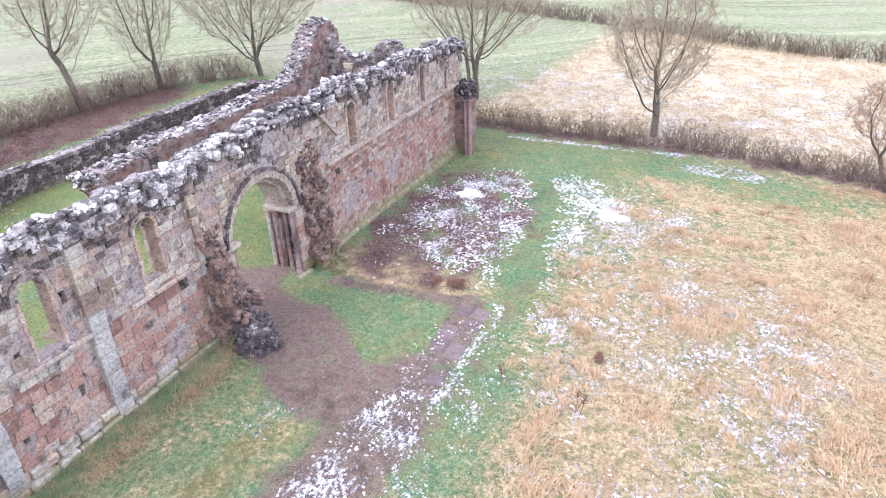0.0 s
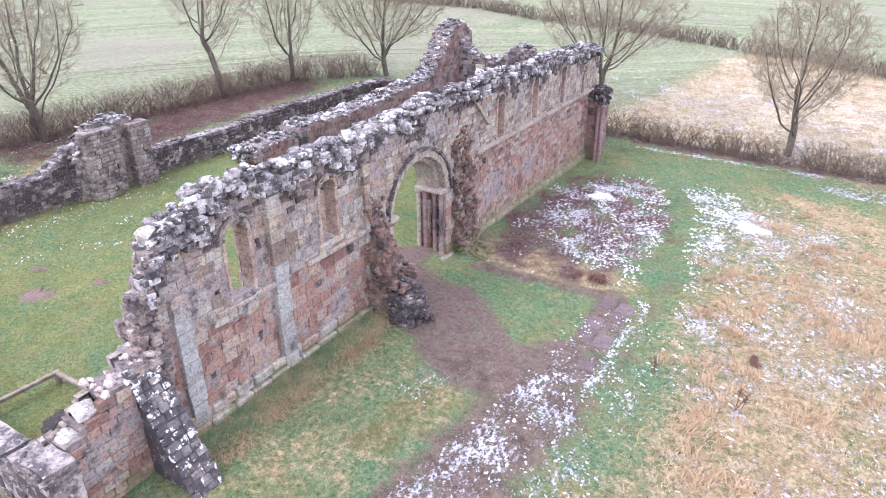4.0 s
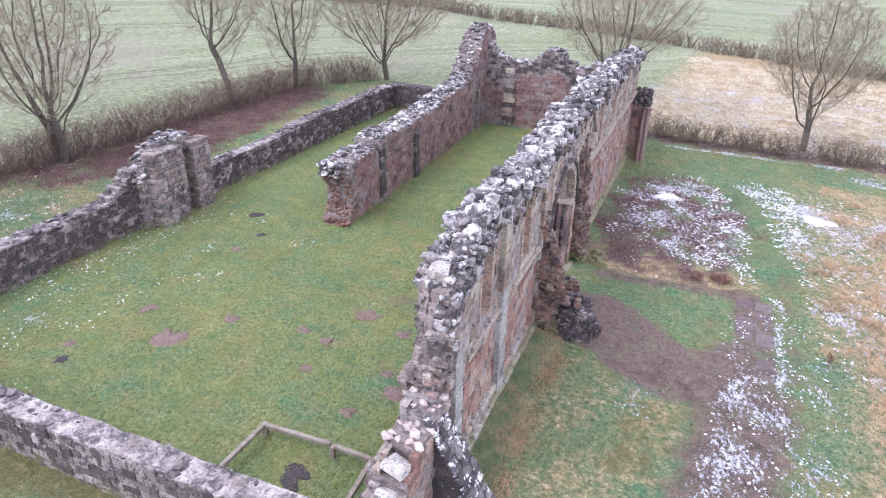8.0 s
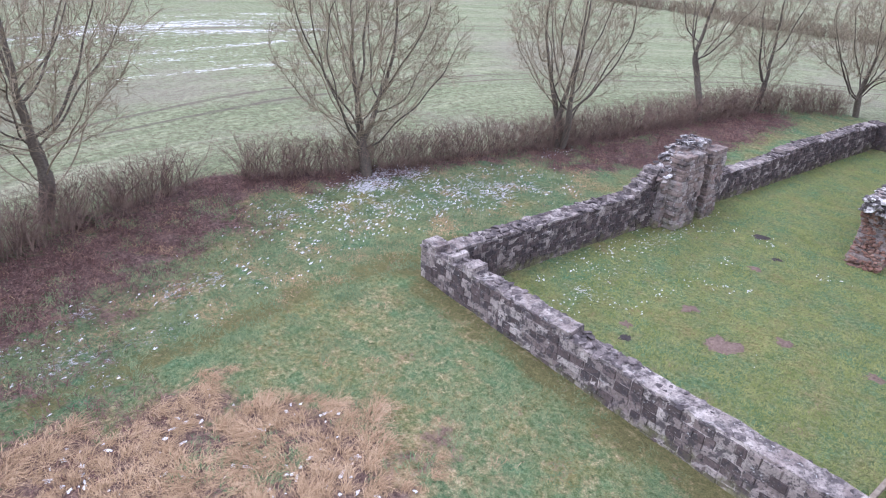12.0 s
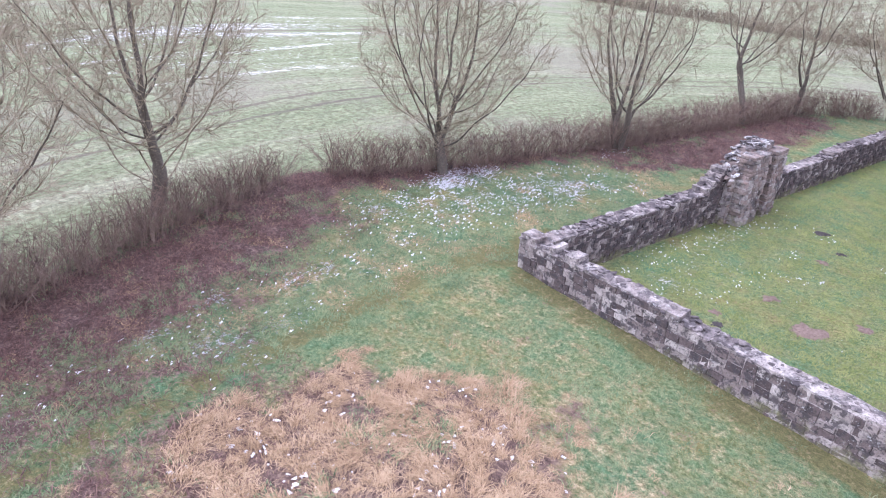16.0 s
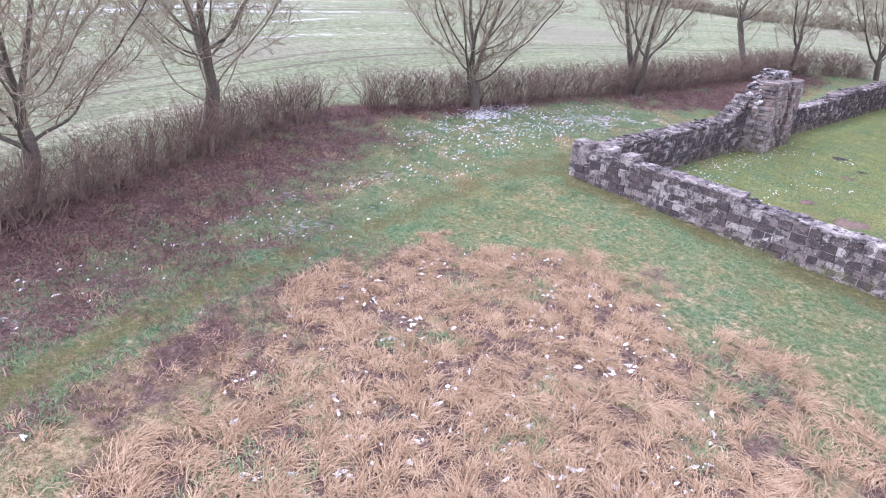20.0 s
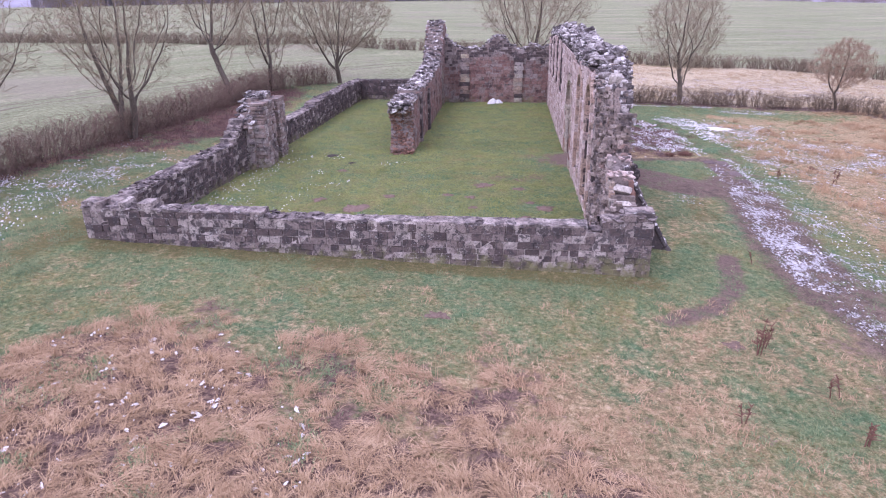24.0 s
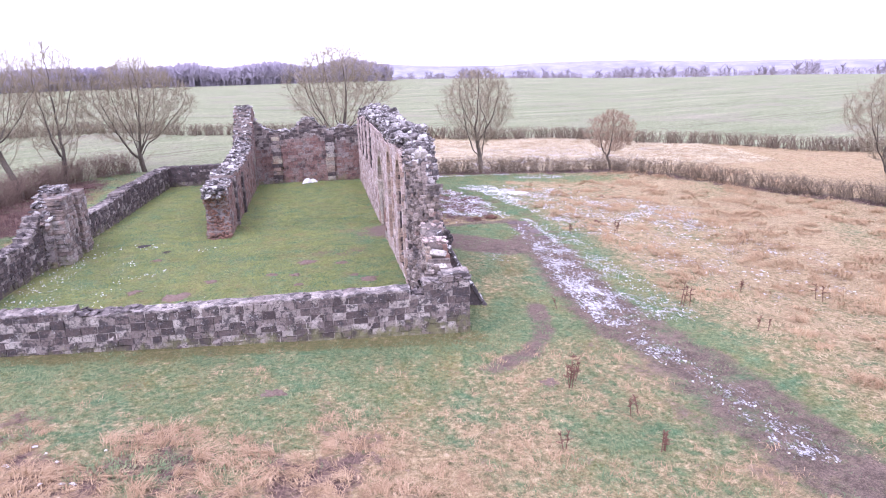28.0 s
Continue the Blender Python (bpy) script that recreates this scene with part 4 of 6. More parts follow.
outer.face(1, M_RED, (0.12, 0.2), (0.22, 0.45), u0=13.4, u1=25.2, z0=-0.45, z1=2.85, near=bound(14, 22), name="red_stone", rest="red_masonry")
inner.face(-1, M_PALE, (0.2, 0.3), (0.3, 0.6), z0=-0.2, near=bound(3, 12))
n_cap = Wall(north, (-0.62, 3.75), (-0.68, 7.2), 0.84, lambda u: n_top(u + 3.75), -0.6, None, 4)
e_cap = Wall(north, (-0.7, 7.0), (-0.88, 28.4), 0.92, lambda u: n_top(u + 7.0), -0.6, None, 4)
near_cap = lambda u, z: u < 11
for cap, rows, fine_rows in ((n_cap, 3, 8), (e_cap, 4, 9)):
    cap.rubble_top(M_CAP, (0.2, 0.42), rows, 0.25, 0.12, near=near_cap, over=0.0, flat=0.6, limit=190, slope=0.35)
    cap.rubble_top(M_CAP, (0.08, 0.19), fine_rows, 0.12, 0.05, over=0.08, limit=1, name="top_stone", rest="small_rubble", flat=0.6, slope=0.35)
inner.rubble_top(M_PALE, (0.1, 0.22), 3, 0.16, 0.04, u0=1.1, u1=4.4, limit=60, flat=0.5)
bm = bmesh.new()
plan = [(-0.7, 3.3), (-0.7, 4.5), (-1.13, 4.5), (-1.1, 4.2), (-0.9, 3.6)]
rings = []
for z, grow in ((-0.4, 0.35), (1.5, 0.3), (1.9, 0.0), (3.0, 0.05), (4.0, 0.15), (4.7, 0.4)):
    rings.append([bm.verts.new((x, min(y + grow * (y < 4.4), 4.5) + rng.uniform(-0.05, 0.05), z)) for x, y in plan])
for p, q in zip(rings, rings[1:]):
    for i in range(5):
        bm.faces.new((p[i], q[i], q[(i + 1) % 5], p[(i + 1) % 5]))
bm.faces.new(rings[-1]), bm.faces.new(list(reversed(rings[0])))
bmesh.ops.recalc_face_normals(bm, faces=bm.faces)
part("broken_core", bm, M_CORE, north)
ragged_end = lambda x, y, z: 0.0 < y - 3.3 - 1.9 * max(0, -0.75 - x) - (0.32 if z < 1.7 else 0.0) * (x < -0.85) - 0.12 * max(0, z - 3) < 0.2 and z < n_top(y) - 0.1
tv, tf = ROCKS[5]
mesh_ob("white_boulder", tv * (0.5, 0.44, 0.42) + (-0.6, 3.88, n_top(3.88) + 0.06), tf, M_WHITE, north, "large boulder white with lichen")
coursed_heap(north, ragged_end, ((-1.06, -0.3), (3.1, 4.7), (-0.3, 4.9)), M_RUBBLE, (0.06, 0.13), (0.09, 0.2), 300, name="broken_stone", rest="broken_masonry")
coursed_heap(north, lambda x, y, z: z < n_top(3.3) - 0.1 and x > 0.45 * max(0.0, z - 2.75) - 1.0 and y > 3.02 + 0.06 * math.sin(7 * z + 5 * x), ((-1.0, -0.24), (2.95, 3.25), (-0.3, 4.3)), M_RUBBLE, (0.06, 0.14), (0.09, 0.22), 200, name="end_stone", rest="end_masonry")


def lathe(profile, seg=10):
    """A turned solid from (radius, height) pairs."""
    bm = bmesh.new()
    rings = [[bm.verts.new((r * math.cos(a * 2 * math.pi / seg), r * math.sin(a * 2 * math.pi / seg), z)) for a in range(seg)] for r, z in profile]
    for p, q in zip(rings, rings[1:]):
        for i in range(seg):
            bm.faces.new((p[i], p[(i + 1) % seg], q[(i + 1) % seg], q[i]))
    bm.faces.new(list(reversed(rings[0])))
    bm.faces.new(rings[-1])
    return bm


def box_bm(x0, x1, y0, y1, z0, z1, chamfer=0.02, taper=0.0):
    bm = bmesh.new()
    bmesh.ops.create_cube(bm, size=1)
    for v in bm.verts:
        k = 1 - taper * (v.co.z > 0)
        v.co = ((x0 + x1) / 2 + v.co.x * (x1 - x0) * k, (y0 + y1) / 2 + v.co.y * (y1 - y0) * k, (z0 + z1) / 2 + v.co.z * (z1 - z0))
    if chamfer:
        bmesh.ops.bevel(bm, geom=list(bm.edges), offset=chamfer, segments=1, affect='EDGES')
    return bm


def ring_stones(cy, spring, r0, r1, x0, x1, count, name, mat, parent, start=0.0, end=180.0):
    """Wedge stones of a round arch that stands in a wall along y."""
    for k in range(count):
        a0, a1 = radians(start + (end - start) * k / count + 0.25), radians(start + (end - start) * (k + 1) / count - 0.25)
        bm = bmesh.new()
        v = []
        j = rng.uniform(-0.012, 0.02)
        for x in (x0, x1 + j):
            for a, r in ((a0, r0), (a1, r0), (a1, r1 + j), (a0, r1 + j)):
                v.append(bm.verts.new((x, cy + r * math.cos(a), spring + r * math.sin(a))))
        for f in ((0, 1, 2, 3), (7, 6, 5, 4), (0, 4, 5, 1), (1, 5, 6, 2), (2, 6, 7, 3), (3, 7, 4, 0)):
            bm.faces.new([v[i] for i in f])
        bmesh.ops.recalc_face_normals(bm, faces=bm.faces)
        part(name, bm, mat, parent)


# the great round arch: three orders on shafts with capitals
ring_stones(ARCH_C, ARCH_SPRING, ARCH_R - 0.02, ARCH_R + 0.2, -0.5, -0.27, 25, "arch_stone", M_TRIM, north)
ring_stones(ARCH_C, ARCH_SPRING, ARCH_R + 0.21, ARCH_R + 0.3, -0.4, -0.2, 17, "hood_stone", M_DARK[0], north)
ring_stones(ARCH_C, ARCH_SPRING, ARCH_R - 0.2, ARCH_R + 0.02, -1.31, -0.52, 19, "arch_stone", M_TRIM, north)
# rough rubble, white with lichen, hanging over the face below the top
fringe = lambda y: (0.66 if y < 5.2 else 0.4 if y < 11.4 else 0.26) + 0.45 * noise.noise(Vector((y * 1.1, 3.0, 1.0)))
coursed_heap(north, lambda x, y, z: n_top(y) - fringe(y) < z < n_top(y) + 0.02 and x < -0.17 + 0.07 * math.sin(9 * y + 6 * z) - 0.12 * max(0.0, z - n_top(y) + 0.2), ((-0.46, -0.12), (3.35, 28.3), (3.2, 5.4)), M_CAP, (0.09, 0.2), (0.12, 0.3), 300, name="hanging_stone", rest="hanging_rubble")

for sgn in (-1, 1):
    jy = ARCH_C + sgn * ARCH_R
    for k in range(9):
        z0 = -0.4 + k * 0.27
        part("jamb_stone", box_bm(-1.31, -0.27 + rng.uniform(-0.01, 0.01), *sorted((jy, jy + sgn * 0.34)), z0, z0 + 0.262, 0.012), rng.choice((M_TRIM, M_RED[0], M_GREY[0])), north)
        part("jamb_stone", box_bm(-1.29, -0.85 + rng.uniform(-0.01, 0.01), *sorted((jy - sgn * 0.2, jy)), z0, z0 + 0.262, 0.012), M_RED[0], north)
    for x, q in ((-0.42, 0.09), (-0.68, 0.1), (-0.95, 0.26), (-1.2, 0.28)):
        sh = lathe([(0.13, -0.35), (0.13, -0.2), (0.1, -0.15), (0.085, -0.08), (0.075, -0.04), (0.075, 1.86), (0.09, 1.88), (0.08, 1.92), (0.12, 2.06), (0.14, 2.1)])
        bmesh.ops.translate(sh, verts=sh.verts, vec=(x, jy - sgn * q, 0))
        part("shaft", sh, M_TRIM if x == -1.2 else M_SHAFT, north)
    part("capital_slab", box_bm(-1.34, -0.26, *sorted((jy - sgn * 0.34, jy + sgn * 0.1)), 2.1, 2.25, 0.03), M_TRIM, north)
    part("base_slab", box_bm(-1.36, -0.1, *sorted((jy - sgn * 0.42, jy + sgn * 0.3)), -0.5, -0.24, 0.04), M_TRIM, north)

# window dressings on the outside
for c, w, a, b in win_w + win_e:
    ring_stones(c, b, w, w + 0.1, -0.45, -0.275, 7, "window_arch_stone", M_GREY[0], north)
    ring_stones(c, b, w + 0.1, w + 0.16, -0.45, -0.25, 9, "window_hood_stone", M_PIER[0], north)
    for sgn in (-1, 1):
        z = a
        while z < b - 0.05:
            h = min(rng.uniform(0.25, 0.4), b - z)
            part("window_jamb", box_bm(-0.69, -0.285, *sorted((c + sgn * (w - 0.02), c + sgn * (w + rng.uniform(0.06, 0.12)))), z + 0.006, z + h - 0.006, 0.012), M_OCHRE, north)
            z += h
    part("window_sill", box_bm(-0.7, -0.24, c - w - 0.16, c + w + 0.16, a - 0.14, a + 0.02, 0.03), M_GREY[0], north)
# inner splays
for c, half, sill, spring in BAYS:
    ring_stones(c, spring, half - 0.04, half + 0.2, inner_x(c) - 0.05, -0.66, 11, "embrasure_stone", M_OCHRE, north)
    for sgn in (-1, 1):
        z = sill
        while z < spring - 0.05:
            h = min(rng.uniform(0.28, 0.42), spring - z)
            part("embrasure_jamb", box_bm(inner_x(c) - 0.05, -0.66, *sorted((c + sgn * (half - 0.05 + rng.uniform(-0.02, 0.02)), c + sgn * (half + 0.2))), z + 0.006, z + h - 0.006, 0.012), rng.choice((M_OCHRE, M_OCHRE, M_PALE[0])), north)
            z += h
# pilaster strips and plinth
for yc, top, half, out in ((4.0, 3.3, 0.19, -0.19), (6.88, 4.5, 0.21, -0.17), (10.4, 4.3, 0.11, -0.22)):
    z = -0.4
    while z < top:
        h = rng.uniform(0.22, 0.36)
        part("pilaster_stone", box_bm(-0.4, out + rng.uniform(-0.01, 0.015), yc - half - rng.uniform(0, 0.04), yc + half + rng.uniform(0, 0.04), z + 0.004, z + h - 0.004, 0.012), M_SMOOTH if z < 2.6 else M_GREY[0], north)
        z += h
y = 3.4
while y < 11.0:
    w = rng.uniform(0.45, 0.8)
    part("plinth_stone", box_bm(-0.5, -0.1 + rng.uniform(-0.02, 0.02), y + 0.008, y + w - 0.008, -0.6, 0.0 + rng.uniform(-0.03, 0.03), 0.04), M_GREY[0], north)
    part("plinth_stone", box_bm(-0.5, -0.2 + rng.uniform(-0.015, 0.015), y + 0.15, y + w + 0.13, 0.02, 0.3 + rng.uniform(-0.03, 0.03), 0.035), M_GREY[0] if rng.random() < 0.7 else M_RED[0], north)
    if not 6.4 < y < 7.2 and 4.2 < y < 9.9:
        part("sill_course", box_bm(-0.4, -0.215 + rng.uniform(-0.015, 0.015), y + 0.008, y + w - 0.008, 2.32, 2.45 + rng.uniform(-0.02, 0.02), 0.03), M_TRIM, north)
    y += w
y = 16.6
while y < 27.6:
    w = rng.uniform(0.5, 0.9)
    part("plinth_stone", box_bm(-0.5, -0.18 + rng.uniform(-0.02, 0.02), y + 0.008, y + w - 0.008, -0.9, -0.15 + rng.uniform(-0.03, 0.03), 0.04), M_GREY[0], north)
    part("string_course", box_bm(-0.4, -0.17 + rng.uniform(-0.02, 0.02), y + 0.008, y + w - 0.008, 2.86, 2.99, 0.02), M_TRIM, north)
    y += w
# the broken side walls of the lost transept
stub = lambda x, y, z: z < 3.9 - 3.0 * max(0.0, x + 0.34) ** 0.6 + 0.3 * math.sin(5 * y) + 0.3 * math.sin(8 * x + 3 * y) and abs(y - 10.72) < 0.56 - 0.08 * z + 0.1 * math.sin(5 * z + 4 * x)
black_foot = lambda x, y, z: x > 0.5 - 0.3 * z and z < 0.95 + 0.2 * math.sin(6 * y)
coursed_heap(north, lambda x, y, z: stub(x, y, z) and not black_foot(x, y, z), ((-0.3, 1.4), (10.1, 11.35), (-0.5, 4.1)), M_SCAR, (0.06, 0.12), (0.08, 0.2), limit=300)
coursed_heap(north, lambda x, y, z: black_foot(x, y, z) and ((x - 0.9) / 0.66) ** 2 + ((y - 10.6) / 0.6) ** 2 + ((z + 0.4) / 1.25) ** 2 < 1 + 0.2 * math.sin(9 * y + 7 * z), ((0.1, 1.6), (9.9, 11.3), (-0.5, 1.3)), M_DARK, (0.05, 0.11), (0.07, 0.17), 200, name="black_stone", rest="black_masonry")
coursed_heap(north, lambda x, y, z: z < 4.0 - 9.5 * (x + 0.3) + 0.6 * math.sin(4 * y) + 0.4 * math.sin(11 * y + 3 * z) and abs(y - 15.6) < 0.5 + 0.12 * math.sin(6 * z), ((-0.42, 0.4), (15.0, 16.2), (-0.6, 4.0)), M_SCAR, (0.06, 0.12), (0.08, 0.2), 260, name="scar_stone", rest="scar_masonry")
coursed_heap(north, lambda x, y, z: z < 0.0 - 0.4 * (x - 0.1) + 0.15 * math.sin(8 * x + 3 * y), ((0.05, 1.1), (15.1, 15.8), (-0.7, 0.2)), M_SCAR, (0.06, 0.12), (0.1, 0.22), 120, name="fallen_stone", rest="fallen_masonry")
# slanting weathering course of the lost transept roof
for k in range(6):
    bm = box_bm(-0.4, -0.2, -0.16, 0.16, -0.06, 0.06, 0.015)
    bmesh.ops.transform(bm, matrix=Matrix.Translation((0, 16.3 + k * 0.2, 4.95 - k * 0.21)) @ Matrix.Rotation(radians(-46), 4, 'X'), verts=bm.verts)
    part("roof_line_stone", bm, M_TRIM, north)
# east respond of the lost aisle arch
for k in range(11):
    z0 = -0.9 + k * 0.3
    part("respond_stone", box_bm(-0.35, 0.42 + rng.uniform(-0.02, 0.02), 27.5, 28.35 + rng.uniform(-0.03, 0.03), z0, z0 + 0.29, 0.02), M_NAVE[0], north)
for x in (0.5, 0.3):
    sh = lathe([(0.15, -0.9), (0.13, -0.7), (0.1, -0.6), (0.1, 2.1), (0.16, 2.3)])
    bmesh.ops.translate(sh, verts=sh.verts, vec=(x, 27.35, 0))
    part("shaft", sh, M_SHAFT, north)
rubble_heap(north, lambda x, y, z: z < 3.4 - 0.5 * abs(x), ((-0.35, 0.5), (27.4, 28.5), (2.3, 3.0)), 200, M_DARK, (0.1, 0.2), 60)

# raking buttress at the west end
buttress = thing_at("buttress", 0.5, 3.1, -0.4, "sloping rubble buttress with white lichen against the church wall", "buttress")
slant = Vector((1.0, 0, -1.75)).normalized()
for k in range(17):
    y0 = 2.5
    while y0 < 3.2:
        w, L = rng.uniform(0.14, 0.34), rng.uniform(0.14, 0.22)
        bm = box_bm(-L / 2, L / 2, y0 - 2.88 + 0.01, y0 + min(w, 3.26 - y0) - 2.88, -0.12, 0.0 + rng.uniform(-0.03, 0.05), 0.03)
        p = Vector((-0.22, 2.88, 2.3)) + slant * (k * 0.195 + rng.uniform(-0.03, 0.03))
        bmesh.ops.transform(bm, matrix=Matrix.Translation(p) @ Matrix.Rotation(math.atan2(1.75, 1.0) + rng.gauss(0, 0.05), 4, 'Y'), verts=bm.verts)
        part("coping_stone", bm, M_BLOTCH, buttress)
        y0 += w
bm = bmesh.new()
pts = [(-0.3, -0.8), (1.45, -0.8), (1.4, -0.55), (-0.3, 2.35)]
a = [bm.verts.new((x, 2.58, z)) for x, z in pts]
b = [bm.verts.new((x, 3.18, z)) for x, z in pts]
bm.faces.new(a), bm.faces.new(list(reversed(b)))
for i in range(4):
    bm.faces.new((a[i], b[i], b[(i + 1) % 4], a[(i + 1) % 4]))
bmesh.ops.recalc_face_normals(bm, faces=bm.faces)
part("core", bm, M_DARK[0], buttress)

# low wall that joins the church wall to the yard wall
link = thing_at("link_wall", -0.6, 1.9, 0, "low red brick and sandstone wall stub with pale coping", "wall")
lw = Wall(link, (-0.5, 1.03), (-0.5, 3.2), 0.7, lambda u: 1.55 + 0.35 * (u > 0.35) + 0.3 * (u > 0.9) + 0.3 * (u > 1.6) + wave(u, 9, 0.06), -0.6, None, 9)
lw.core(M_CORE)
lw.face(1, M_RED, (0.16, 0.26), (0.25, 0.5), limit=100)
lw.face(-1, M_GREY, (0.2, 0.3), (0.3, 0.5), limit=100)
lw.rubble_top(M_PALE, (0.12, 0.26), 4, 0.18, 0.02, limit=60, flat=0.5, u0=0.95)
coursed_heap(link, lambda x, y, z: z < 1.55 + 0.25 * (y - 1.1) - 2.2 * (-0.82 - x) + 0.2 * math.sin(6 * y + 4 * x), ((-1.2, -0.75), (1.05, 3.5), (-0.2, 2.2)), M_RUBBLE, (0.07, 0.14), (0.1, 0.22), 200, name="fallen_stone", rest="fallen_masonry")
for ya, yb, zt in ((1.08, 1.5, 1.53), (1.5, 1.95, 1.87)):
    tv, tf = ROCKS[int(yb * 10) % 12]
    mesh_ob("coping_slab", tv * (0.6, (yb - ya) * 1.25, 0.34) + (-0.5, (ya + yb) / 2, zt), tf, M_WHITE, link)

# ---- south wall of the nave ----
S_TOP = [(13.6, 2.15), (14.0, 2.42), (15.6, 2.5), (16.1, 2.3), (16.4, 2.68), (17.6, 2.72), (18.2, 2.58), (20.0, 2.6), (22.5, 2.68), (25.0, 2.85), (26.3, 3.05), (27.2, 3.8), (28.0, 4.7), (28.5, 5.15), (29.4, 5.15), (30.3, 4.6)]
south = thing_at("church_wall", -8.95, 22, 0, "broken red sandstone nave wall rising to a jagged rubble corner", "ruin")
sw = Wall(south, (-8.95, 13.7), (-8.95, 30.3), 1.1, lambda u: stepped(S_TOP)(u + 13.7) + wave(u, 5, 0.14), -0.3, lambda u, z: arched(27.4, 0.4, -1, 1.7)(u + 13.7, z) or (0.2 < z < 1.95 and u < 0.42 * math.sin((z - 0.2) * 1.75)), 5)
sw.core(M_CORE, 0.17)
sw.face(1, M_NAVE, (0.15, 0.24), (0.25, 0.5), near=lambda u, z: u < 10)
sw.face(-1, M_NAVE, (0.18, 0.28), (0.3, 0.5), limit=120, near=lambda u, z: u < 6)
sw.rubble_top(M_CAP, (0.1, 0.28), 5, 0.18, 0.1, over=-0.06, flat=0.5)
sw.rubble_top(M_CAP, (0.1, 0.2), 7, 0.15, 0.02, over=0.04, limit=1, name="top_stone", rest="small_rubble", flat=0.5)
s_edge = lambda z: 13.66 + 0.42 * max(0.0, math.sin((z - 0.2) * 1.75)) * (0.2 < z < 1.95)
rubble_heap(south, lambda x, y, z: abs(y - s_edge(z) - 0.06 - 0.05 * math.sin(9 * x + 5 * z)) < 0.1, ((-9.48, -8.42), (13.5, 14.4), (-0.15, 2.2)), 3000, M_BRICK, (0.06, 0.15), 220, name="end_stone", rest="end_rubble", bedded=True)
rubble_heap(south, lambda x, y, z: True, ((-9.5, -8.4), (13.45, 13.9), (1.95, 2.45)), 70, M_CAP, (0.12, 0.28), 60, name="overhanging_stone", rest="overhanging_rubble", bedded=True)
rubble_heap(south, lambda x, y, z: True, ((-9.55, -8.35), (13.55, 14.0), (-0.1, 0.22)), 60, M_BRICK, (0.1, 0.22), 30, bedded=True)
for y0, rows in ((16.2, 10), (19.45, 9)):
    for k in range(rows):
        part("buttress_stone", box_bm(-8.5, -8.28 + rng.uniform(-0.02, 0.02), y0, y0 + 0.4 + rng.uniform(-0.04, 0.04), -0.2 + k * 0.27, 0.065 + k * 0.27, 0.015), M_DARK[0], south)
ring_stones(27.4, 1.7, 0.4, 0.6, -8.9, -8.37, 9, "arch_stone", M_TRIM, south)

# ---- east wall of the nave ----
E_TOP = [(-9.0, 4.6), (-8.3, 4.2), (-7.9, 3.7), (-7.3, 3.5), (-6.0, 3.45), (-5.6, 3.8), (-5.1, 4.3), (-4.4, 4.2), (-4.1, 3.7), (-3.2, 3.45), (-2.6, 3.75), (-2.0, 3.5), (-1.0, 3.6)]
east = thing_at("church_wall", -5.1, 29.4, 0, "red and grey rubble end wall with ragged top", "ruin")
ew = Wall(east, (-8.45, 29.4), (-1.4, 29.4), 0.9, lambda u: stepped(E_TOP)(u - 8.45) + wave(u, 7, 0.12), -0.3, None, 7)
ew.core(M_CORE, 0.17)
e_dark = lambda u, z: z > 2.75 + 0.7 * noise.noise(Vector((u * 0.7, z * 0.5, 21.0)))
ew.face(1, M_NAVE, (0.16, 0.25), (0.24, 0.5), patch=lambda u, z: not e_dark(u, z))
ew.face(1, M_BOUND, (0.14, 0.22), (0.2, 0.42), z0=1.9, limit=80, patch=e_dark, name="crusted_stone", rest="crusted_masonry")
ew.face(-1, M_BOUND, (0.2, 0.3), (0.3, 0.55), limit=60)
ew.rubble_top(M_CAP, (0.14, 0.32), 4, 0.2, 0.1, limit=150, flat=0.45)
for xc in (-7.05, -3.45):
    for k in range(13):
        part("pilaster_stone", box_bm(xc - 0.3 + rng.uniform(-0.05, 0.05), xc + 0.3 + rng.uniform(-0.05, 0.05), 28.8, 29.05, -0.2 + k * 0.26, 0.055 + k * 0.26, 0.015), rng.choice((M_BOUND[0], M_BOUND[0], M_GREY[0])), east)

# ---- walls of the burial yard ----
yard_w = thing_at("yard_wall", -8, 0.7, -0.1, "low coursed stone yard wall with black crust and pale blocks", "wall")
ww = Wall(yard_w, (-16.45, 0.72), (0.25, 0.72), 0.6, lambda u: 1.5 - 0.026 * u + 0.05 * math.sin(u * 0.6) + 0.3 * (u > 15.3) + 0.2 * (u > 15.9) + 0.05 * (noise.noise(Vector((u * 1.7, 0, 0))) > 0.1), -0.6, None, 11)
ww.core(M_CORE_DARK, 0.2)
ww.face(1, M_BOUND, (0.17, 0.25), (0.2, 0.5), near=lambda u, z: True)
ww.face(-1, M_BOUND, (0.2, 0.28), (0.25, 0.5), limit=60)
ww.rubble_top(M_COPE, (0.14, 0.28), 4, 0.17, -0.07, flat=0.3, over=-0.02, name="coping_stone", rest="coping", limit=150)

yard_s = thing_at("yard_wall", -15.3, 15, 0, "long dark rubble yard wall with lichen-pale coping", "wall")
def s_top(u):
    y = u + 0.9
    return 1.35 + 0.05 * math.sin(u) + 0.14 * math.sin(u * 0.33) + 0.9 * max(0.0, 1 - abs(y - 10.6) / 1.4) * (y < 10.9) + wave(u, 13, 0.04)
ys = Wall(yard_s, (-16.0, 0.9), (-14.65, 29.9), 0.62, s_top, -0.4, None, 13)
ys.core(M_CORE_DARK, 0.2)
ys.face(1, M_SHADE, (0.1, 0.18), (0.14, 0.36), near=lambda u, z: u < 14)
ys.face(-1, M_BOUND, (0.18, 0.26), (0.25, 0.5), limit=80)
